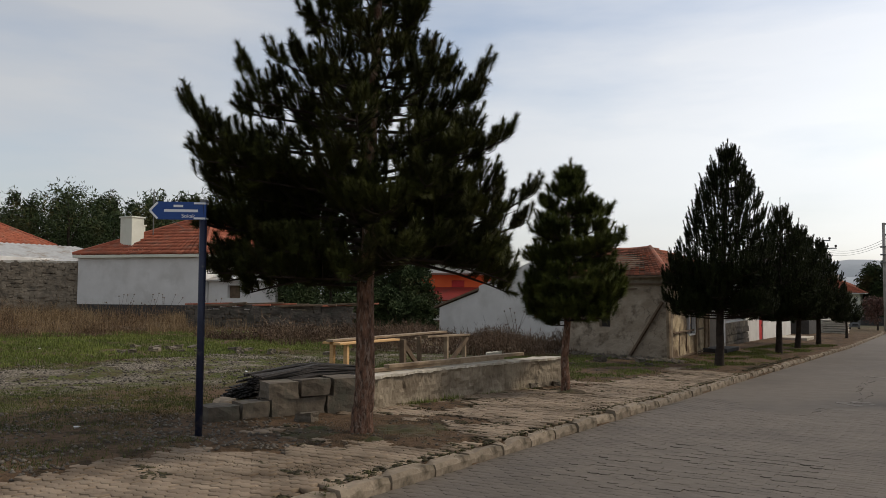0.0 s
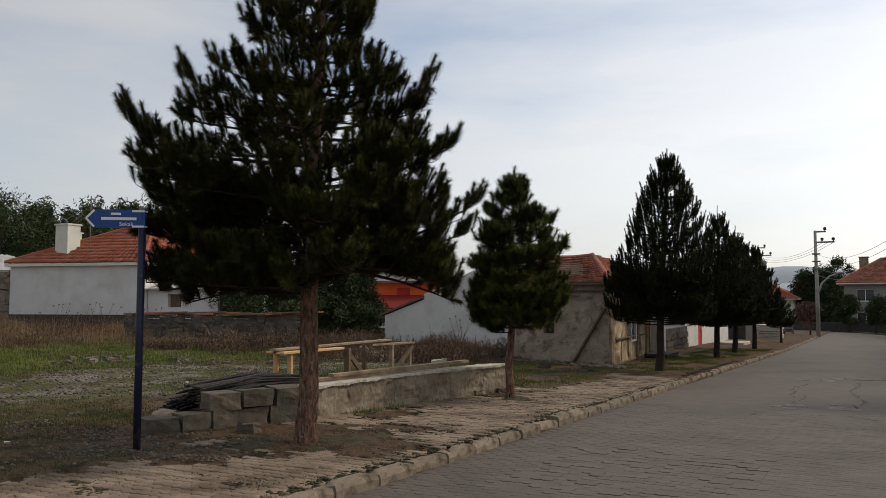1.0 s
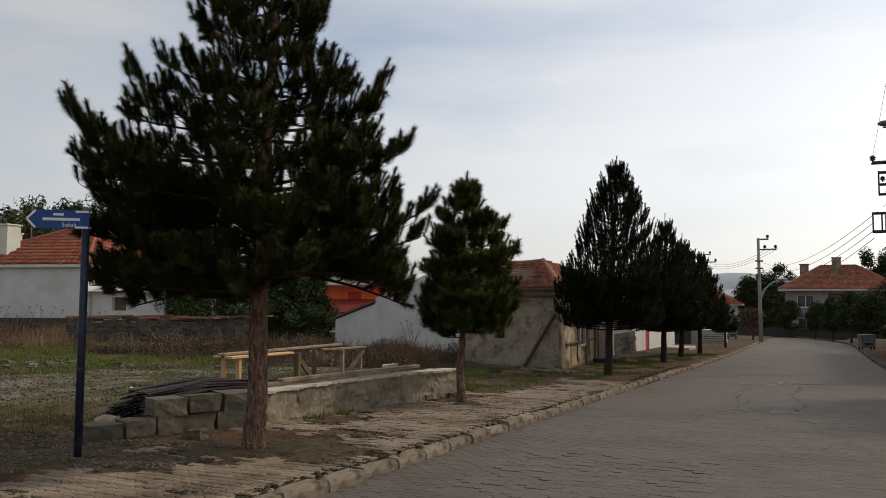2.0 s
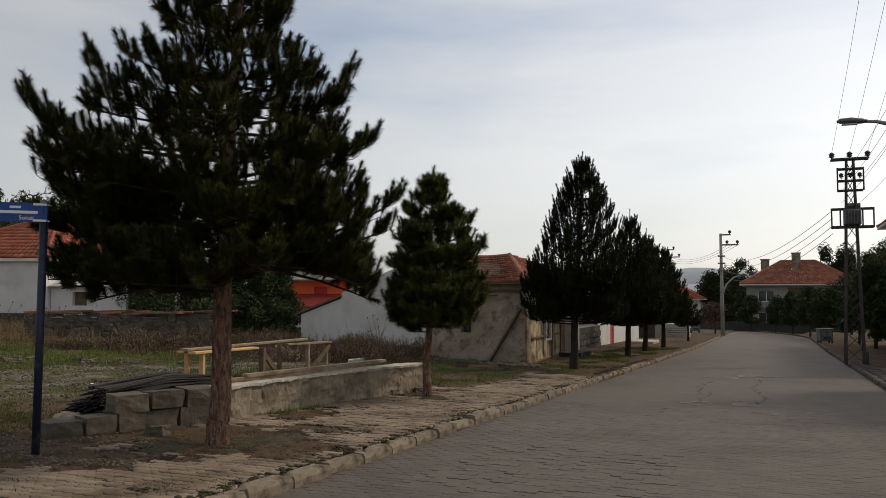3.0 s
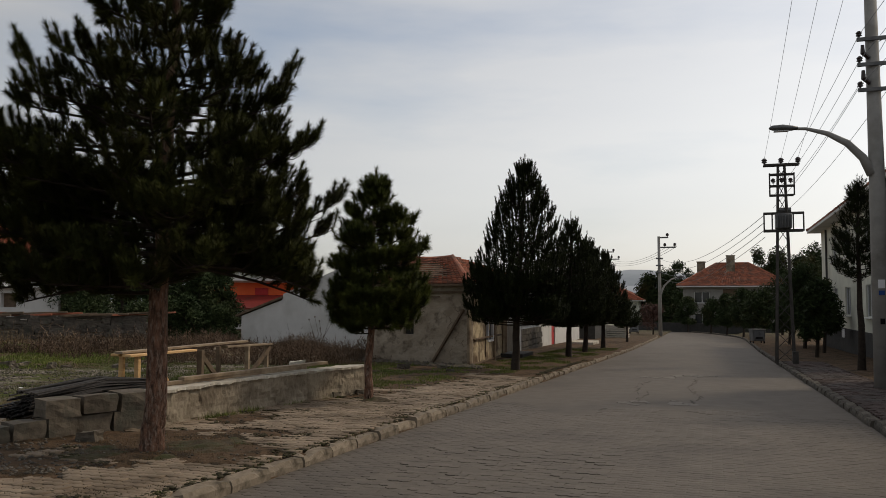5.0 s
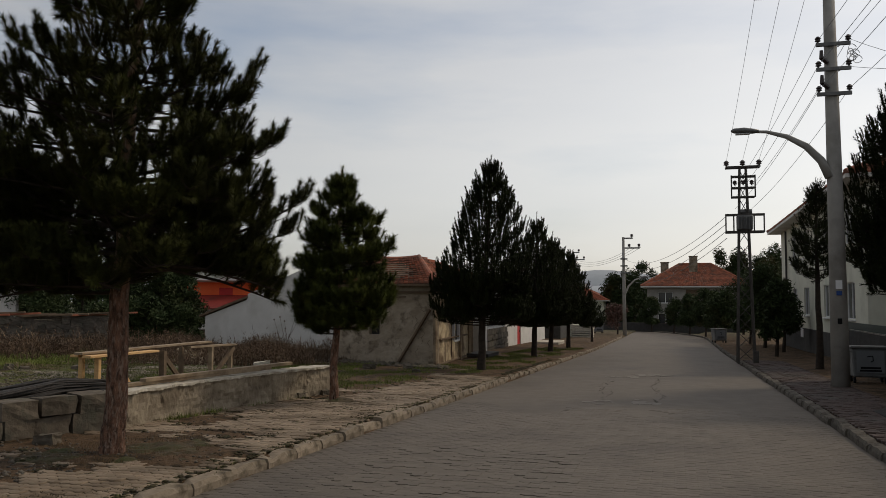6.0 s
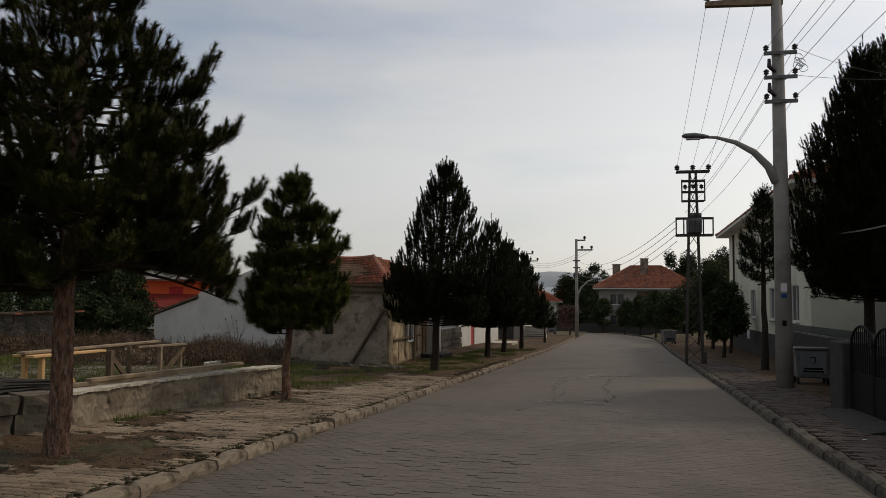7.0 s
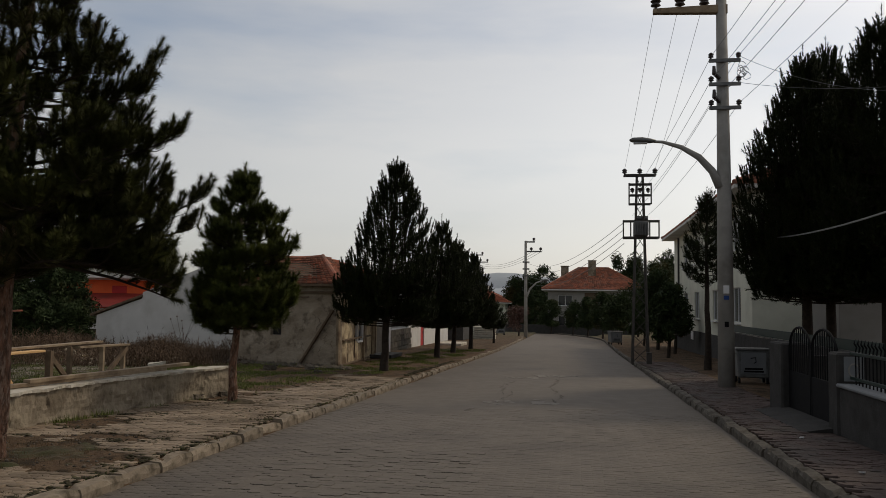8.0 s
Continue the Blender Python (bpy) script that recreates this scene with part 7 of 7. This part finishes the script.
# ---- far trees, hedges, hills ----
def lane(p, q, k, jit, r):
    return [(p[0] + (q[0] - p[0]) * (i + 0.5) / k + r.uniform(-jit, jit), p[1] + (q[1] - p[1]) * (i + 0.5) / k + r.uniform(-jit, jit)) for i in range(k)]


rf_ = random.Random(9)
for x, y in lane((-112, 46), (-72, 92), 40, 1.5, rf_):
    leafy(x, y, level(x, y) - 0.5, rf_.uniform(12, 16.5), rf_.uniform(2.4, 3.2), "tall wind-bent poplar in a far row", M_LEAF, 3200, 0.32, rf_.randrange(9999), name="poplar", group="far poplars", column=True, lift=0.12)
for x, y, hh, ww in ((-76, 24, 8.5, 4.2), (-73, 34, 8.8, 4.2), (-67, 44, 8.6, 4.2), (-63, 50, 8.4, 4.0), (-57, 54, 8.2, 4.0), (-53, 56, 7.6, 3.8), (-62, 40, 8.5, 4.5), (-58, 45, 8.0, 4.5), (-66, 36, 8.0, 4.0), (-52, 47, 8.5, 4.5), (-47, 50, 7.5, 4.0), (-70, 30, 8.5, 4.5)):
    leafy(x, y, level(x, y), hh * 1.06, ww * 1.4, "dark broad-leaved tree behind the houses", M_LEAF, 9000, 0.2, rf_.randrange(9999), group="trees behind the houses", lift=0.1)
for x, y, hh, ww in ((-30, 33, 3.2, 2.2), (-27.5, 35, 3.4, 2.4), (-27.6, 36.6, 3.6, 1.7), (-26.0, 36.8, 3.5, 1.5), (-28.8, 41.0, 4.2, 1.4), (-24.6, 37.2, 1.9, 1.0), (-32, 38, 4.5, 2.8), (-31.5, 42, 4.6, 2.4), (-24.0, 36.0, 1.7, 1.0), (-25.6, 35.2, 2.2, 1.3), (-25.5, 38.2, 3.6, 1.5), (-26.6, 38.0, 3.9, 1.7)):
    leafy(x, y, level(x, y) - 0.1, hh, ww, "dark overgrown bush behind the low wall", M_LEAF, 7000, 0.13, rf_.randrange(9999), name="bush", group="bushes behind the low wall", lift=0.05)
for x, y in lane((-30, 128), (22, 122), 26, 4, rf_):
    if -20.5 < x < -9.3:  # the peach house stands here
        continue
    leafy(x, y, level(x, y) - 0.5, rf_.uniform(6, 8.5), rf_.uniform(2.6, 4.0), "dark far tree beyond the bend", M_LEAF, 3600, 0.3, rf_.randrange(9999), group="far trees beyond the bend", lift=0.05)
for x, y in lane((5, 118), (26, 104), 14, 2, rf_):
    leafy(x, y, level(x, y) - 0.5, rf_.uniform(8.8, 10.8), rf_.uniform(2.2, 3.0), "tall far poplar beyond the red roof", M_LEAF, 8000, 0.28, rf_.randrange(9999), name="poplar", group="poplars beyond the red roof", column=True, lift=0.1)
leafy(-4.3, 115, level(0, 115) - 0.3, 9.3, 2.8, "round dark tree above the rooftops", M_LEAF, 5000, 0.24, 401, group="far trees beyond the bend", lift=0.1)
leafy(-16.0, 133, level(0, 133), 7.4, 3.0, "yellowing tree beside the peach house", M_LEAFYEL, 1500, 0.3, 402, lift=0.1)
leafy(-5.0, 73.5, level(0, 73) + 0.1, 2.8, 1.4, "small plum tree with dark red leaves", M_LEAFRED, 1500, 0.16, 403, lift=0.3)
for x, y, hh, ww in ((3.4, 62, 3.6, 1.5), (2.9, 67, 3.8, 1.6), (2.4, 72, 3.8, 1.7), (1.2, 78, 3.6, 1.6), (-0.2, 83, 3.4, 1.5), (4.6, 56, 3.6, 1.5), (4.9, 50, 4.6, 1.6), (5.3, 45, 3.6, 1.2), (4.3, 39, 3.4, 0.9), (6.5, 64, 5.5, 2.2), (7.5, 72, 6.5, 2.6), (6.0, 80, 5.5, 2.4), (-2.5, 88, 3.5, 1.5)):
    leafy(x, y, walk_z(x, y), hh * 0.95, ww * 1.05, "dark green street tree beside the pavement", M_LEAF, 6000, 0.14, rf_.randrange(9999), group="street trees", lift=0.28)
bm = bmesh.new()
wall_run(bm, (-8.0, 91.0), (6.5, 88.0), -2.0, -0.55, 0.3)
tagged(part("street_wall", bm, M_GREYWALL), "low grey garden wall before the red roof", "wall")

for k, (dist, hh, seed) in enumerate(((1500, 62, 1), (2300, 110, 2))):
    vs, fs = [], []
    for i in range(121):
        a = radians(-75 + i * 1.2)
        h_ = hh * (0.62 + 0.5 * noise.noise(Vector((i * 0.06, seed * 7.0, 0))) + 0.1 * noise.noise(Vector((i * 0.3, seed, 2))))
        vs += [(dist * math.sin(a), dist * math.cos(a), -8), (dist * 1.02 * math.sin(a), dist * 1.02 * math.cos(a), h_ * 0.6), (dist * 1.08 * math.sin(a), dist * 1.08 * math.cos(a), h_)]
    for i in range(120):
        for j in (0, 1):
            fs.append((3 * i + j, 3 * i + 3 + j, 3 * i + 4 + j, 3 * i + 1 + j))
    tagged(mesh_np("backdrop_hill", vs, fs, M_HILL, shade=True), "ridge on the horizon, tinted pale blue-grey for haze", "hill", kind="structure")

# ---- grass, weeds and road wear ----
def scatter(n, x0, x1, y0, y1, seed, keep):
    r = random.Random(seed)
    out = []
    while len(out) < n:
        x, y = r.uniform(x0, x1), r.uniform(y0, y1)
        if keep(x, y, r):
            out.append((x, y, ground_z(x, y)))
    return out


def patchy(s, seed, cut):
    return lambda x, y, r: noise.noise(Vector((x * s, y * s, seed))) + r.uniform(-0.25, 0.25) > cut


def field_green(x, y, r):
    lane_x = -15.0 - 2.0 * noise.noise(Vector((y * 0.15, 3, 0)))
    on_lane = abs(x - lane_x) < 1.7 and y < 15
    return not on_lane and noise.noise(Vector((x * 0.35, y * 0.35, 4))) + r.uniform(-0.4, 0.4) > -0.05


tufts("grass_belt", scatter(13000, -28, -17.0, 6, 26, 1, patchy(0.3, 2, -0.25)), 10, 0.11, 0.10, 0.013, M_GRASS, "short green grass across the field", 1, 0.9)
tufts("grass_patches", scatter(7000, -17.5, -8.6, 4.5, 24, 2, field_green), 10, 0.06, 0.08, 0.007, M_DULLGRASS, "thin patchy grass on stony earth", 2, 0.95)
tufts("verge_grass", scatter(5000, -12.0, -4.7, 15.5, 44, 3, lambda x, y, r: dirt(x, y) + r.uniform(-0.3, 0.3) > 0.6 and (x > -7.2 or y < 25) and (x < -6.0 or y > 18.5) and noise.noise(Vector((x * 0.9, y * 0.6, 8))) + r.uniform(-0.1, 0.1) > -0.02), 11, 0.075, 0.09, 0.010, M_GRASS, "thin grass along the pavement verge", 3, 0.95)
brush("weed_belt", scatter(3000, -44, -26.0, 10, 38, 4, lambda x, y, r: x < -27.5 + 2.5 * noise.noise(Vector((y * 0.4, 2, 1))) and noise.noise(Vector((x * 0.35, y * 0.35, 6))) + r.uniform(-0.25, 0.25) > -0.08), 5, 0.95, 0.26, 0.011, M_DRYGRASS, "tall dry straw-coloured weeds before the houses", 4, 0.45, 8)
brush("brown_weeds", scatter(2600, -24, -10.0, 20.5, 33, 5, lambda x, y, r: y > 19 + (x + 24) * 0.22 and noise.noise(Vector((x * 0.4, y * 0.4, 11))) + r.uniform(-0.25, 0.25) > -0.05), 6, 0.75, 0.2, 0.013, M_BROWNWEED, "brown withered weeds and brush before the barn", 5, 0.5, 8)
tufts("straw_tufts", scatter(480, -40, -25.5, 9, 32, 8, lambda x, y, r: noise.noise(Vector((x * 0.5, y * 0.5, 26))) + r.uniform(-0.15, 0.15) > 0.15), 18, 0.95, 0.12, 0.008, M_STRAWGRASS, "upright clumps of bleached straw grass", 15, 0.3)
brush("straw_edge", scatter(1300, -29, -25.0, 8, 26, 6, patchy(0.3, 9, -0.1)), 4, 0.4, 0.14, 0.009, M_DRYGRASS, "dry grass along the edge of the weeds", 6, 0.5, 6)
for i, (x, y) in enumerate(((-36.2, 28.0), (-35.0, 28.4), (-32.6, 29.4), (-37.4, 27.4), (-16.0, 31.2), (-30.2, 27.6))):
    r = random.Random(i)
    z = ground_z(x, y)
    t = thing("thistle", "tall dead thistle stalks with dark seed heads", "weed", (x, y, z), "dead thistles")
    for k in range(7):
        a, q = r.uniform(0, 6.3), r.uniform(0.1, 0.9)
        e = Vector((x + q * math.cos(a), y + q * math.sin(a), z + r.uniform(0.6, 1.5)))
        bm = bmesh.new()
        m_ = Vector(((x + e.x) / 2 + r.uniform(-0.12, 0.12), (y + e.y) / 2 + r.uniform(-0.12, 0.12), (z + e.z) / 2))
        tube(bm, [(x, y, z - 0.03), m_, e], [0.010, 0.008, 0.005], 4)
        s = part("stalk", bm, M_BROWNWEED, t)
        bm = bmesh.new()
        bmesh.ops.create_icosphere(bm, subdivisions=1, radius=0.04, matrix=Matrix.Translation(e))
        part("seed_head", bm, M_DARKWOOD, s)
M_MOSS = mat("dark_joint_moss", (0.030, 0.024, 0.011), (0.072, 0.062, 0.026), 3, 0.95, 0.0, vary=0.4, island=True)
# weeds in the kerb's joints and at the wall's foot
spots = [(ROAD_L - 0.16 + random.Random(i).gauss(0, 0.05), 4 + i * 0.35 + random.Random(i + 50).uniform(0, 0.3), 0) for i in range(80)]
spots = [(x, y, walk_z(x, y)) for x, y, _ in spots if noise.noise(Vector((x, y * 0.8, 1))) > -0.15]
tufts("kerb_weeds", spots, 26, 0.032, 0.07, 0.005, M_DULLGRASS, "low weeds in the joints behind the kerb", 7, 0.9)
spots = [(-6.98 + 0.12 * noise.noise(Vector((i, 0, 0))) + 0.1 * (i / 60) ** 2 * 4, 9.3 + i * 0.09, 0) for i in range(60)]
spots = [(x, y, ground_z(x, y)) for x, y, _ in spots if noise.noise(Vector((x * 3, y * 1.1, 21))) > 0.0]
tufts("wall_weeds", spots, 40, 0.12, 0.07, 0.005, M_GRASS, "dark weeds at the foot of the garden wall", 8, 0.7)
spots = [(x, y, walk_z(x, y)) for x, y, _ in scatter(360, -7.6, -4.5, 4.5, 22, 9, lambda x, y, r: -0.3 < dirt(x, y) < 0.6 and noise.noise(Vector((x * 1.5, y * 1.5, 44))) > -0.1)]
tufts("joint_weeds", spots, 30, 0.010, 0.07, 0.008, M_MOSS, "low dull moss between the pavers", 9, 1.5)
tufts("litter_straw", scatter(420, -6.9, -5.0, 6.8, 9.2, 10, lambda x, y, r: math.hypot(x + 5.75, y - 7.8) < 1.15), 14, 0.05, 0.07, 0.003, M_DRYGRASS, "brown needles strewn round the trunk", 10, 1.2, "litter")


def gravel(name, n, x0, x1, y0, y1, size, material, label, seed, keep, flat=1.0, lift=0.0):
    """Loose small stones, uncountable, as one mesh."""
    rng = np.random.default_rng(seed)
    spots = np.array(scatter(n, x0, x1, y0, y1, seed, keep))
    k = len(spots)
    octa = np.array([(1, 0, 0), (0, 1, 0), (-1, 0, 0), (0, -1, 0), (0, 0, 0.7 * flat), (0, 0, -0.4)])
    tri = np.array([(0, 1, 4), (1, 2, 4), (2, 3, 4), (3, 0, 4), (1, 0, 5), (2, 1, 5), (3, 2, 5), (0, 3, 5)])
    s = size * rng.uniform(0.35, 1.0, k) ** 1.5
    v = octa[None] * s[:, None, None] * rng.uniform(0.6, 1.3, (k, 6, 1)) + (spots + np.array([0, 0, lift]))[:, None, :] + np.array([0, 0, 0.1])[None, None] * s[:, None, None]
    f = (tri[None] + (np.arange(k) * 6)[:, None, None]).reshape(-1, 3)
    tagged(mesh_np(name, v.reshape(-1, 3), f, material), label, "gravel", kind="stuff")


clod_rng = random.Random(71)
gravel("kerb_moss", 1800, ROAD_L - 0.34, ROAD_L - 0.15, 3.5, 30, 0.045, M_MOSS, "dark moss and earth along the back of the kerb", 36, lambda x, y, r: noise.noise(Vector((0, y * 1.3, 17))) > -0.15, 0.4, 0.025)
clots = [(clod_rng.uniform(-6.9, -4.6), clod_rng.uniform(4.5, 20.0)) for _ in range(110)]
gravel("moss_clots", 2600, -7.1, -4.45, 4.2, 20.2, 0.04, M_MOSS, "flat dark clots of moss in sunken joints", 37, lambda x, y, r: any(abs(x - a) < 0.13 and abs(y - b) < 0.08 for a, b in clots) and dirt(x, y) < 0.55, 0.3, 0.03)
M_GRAVEL = mat("loose_gravel", (0.06, 0.05, 0.04), (0.17, 0.148, 0.12), 4, 0.9, 0.3, 60, vary=0.4, island=True)
gravel("gravel_lane", 2300, -19, -10, 3.5, 17, 0.055, M_GRAVEL, "loose grey gravel on the track across the field", 31, lambda x, y, r: abs(x + 15.0 + 2.0 * noise.noise(Vector((y * 0.15, 3, 0)))) < 2.2 or r.random() < 0.25)
gravel("track_stones", 1900, -11, -5.6, 3.6, 7.6, 0.038, M_GRAVEL, "grey stones trodden into the track", 35, lambda x, y, r: (x < -7.2 or dirt(x, y) > 0.4) and noise.noise(Vector((x * 0.9, y * 0.9, 61))) + r.uniform(-0.3, 0.3) > 0.0)
tufts("track_grass", scatter(3000, -12, -6.8, 3.6, 8.6, 12, lambda x, y, r: noise.noise(Vector((x * 0.8, y * 0.8, 31))) + r.uniform(-0.2, 0.2) > -0.12 and (x < -8.0 or y < 6)), 9, 0.05, 0.07, 0.005, M_DULLGRASS, "low grass in the stony track", 12, 0.8)
gravel("earth_stones", 1500, -9.5, -4.6, 4.5, 22, 0.03, M_GRAVEL, "small stones scattered on bare earth", 32, lambda x, y, r: dirt(x, y) > 0.45)
gravel("ruin_rubble", 700, -12.5, -6.6, 23.2, 25.6, 0.12, M_STONE, "rubble along the foot of the ruined house", 33, lambda x, y, r: y < 25.6 - (x + 11.2) * 0.24 and y > 24.6 - (x + 11.2) * 0.3)
gravel("field_rubble", 420, -27, -13, 22, 31, 0.16, M_STUCCO, "pale broken stones among the weeds", 34, lambda x, y, r: noise.noise(Vector((x * 0.3, y * 0.3, 15))) > 0.1)

# the mended trench in the road: raised broken edges and pale cement
rp = random.Random(51)
patch = thing("road_patch", "mended trench in the road with cracked pale edges", "road patch", (-1.0, 20.0, level(-1, 20)), kind="structure")


def scar(points, wd, material, label):
    bm = bmesh.new()
    for (xa, ya), (xb, yb) in zip(points, points[1:]):
        for k in range(6):
            f = (k + rp.uniform(-0.2, 0.2)) / 6
            x, y = xa + (xb - xa) * f + rp.gauss(0, 0.05), ya + (yb - ya) * f
            s = (ROAD_R - x) / (ROAD_R - ROAD_L)
            z = level(x, y) + 0.03 * math.sin(math.pi * s) - 0.001
            box(bm, (x, y, z), (wd * rp.uniform(0.5, 1.5), abs(yb - ya) / 6 * 0.9 + 0.06, 0.012), Matrix.Rotation(rp.uniform(-0.25, 0.25), 4, "Z"), 0.003)
    part("patch_edge", bm, material, patch, label)


scar([(-1.45, 16.4), (-1.4, 18.0), (-1.75, 20.0), (-1.7, 22.5)], 0.015, M_SCAR, "dark open joint")
scar([(-0.35, 16.2), (-0.3, 18.5), (-0.55, 20.5), (-0.45, 23.5)], 0.015, M_SCAR, "dark open joint")
for x0, x1, y in ((-1.75, -1.2, 16.1), (-0.9, -0.4, 16.3), (-2.0, -0.8, 23.6), (-1.2, 0.3, 24.6)):
    bm = bmesh.new()
    for k in range(int((x1 - x0) / 0.07)):
        x, yy = rp.uniform(x0, x1), y + rp.gauss(0, 0.22)
        sc = (ROAD_R - x) / (ROAD_R - ROAD_L)
        rad = rp.uniform(0.05, 0.16)
        pts = [(x + rad * rp.uniform(0.5, 1.1) * math.cos(a), yy + rad * rp.uniform(0.7, 1.5) * math.sin(a), level(x, yy) + 0.03 * math.sin(math.pi * sc) - 0.0015) for a in [q * math.pi / 5 for q in range(10)]]
        prism(bm, pts, (0, 0, 0.004 + 0.0003 * k))
    part("cement_smear", bm, M_CEMENT, patch, "pale cement")
for x, y in ((3.0, 11.6), (-12.5, 12.2), (-20.6, 12.6), (2.9, 9.0), (-8.4, 5.6)):
    bm = bmesh.new()
    box(bm, (x, y, ground_z(x, y) + 0.05), (0.06, 0.04, 0.012), Matrix.Rotation(x, 4, "Z") @ Matrix.Rotation(0.3, 4, "X"), 0.004, 0.01, rp)
    tagged(part("paper_scrap", bm, M_SIGNWHITE), "crumpled white paper scrap on the ground", "litter", "paper scraps")

single_pavers(near_cells, PAVER, M_PAVER1, road)
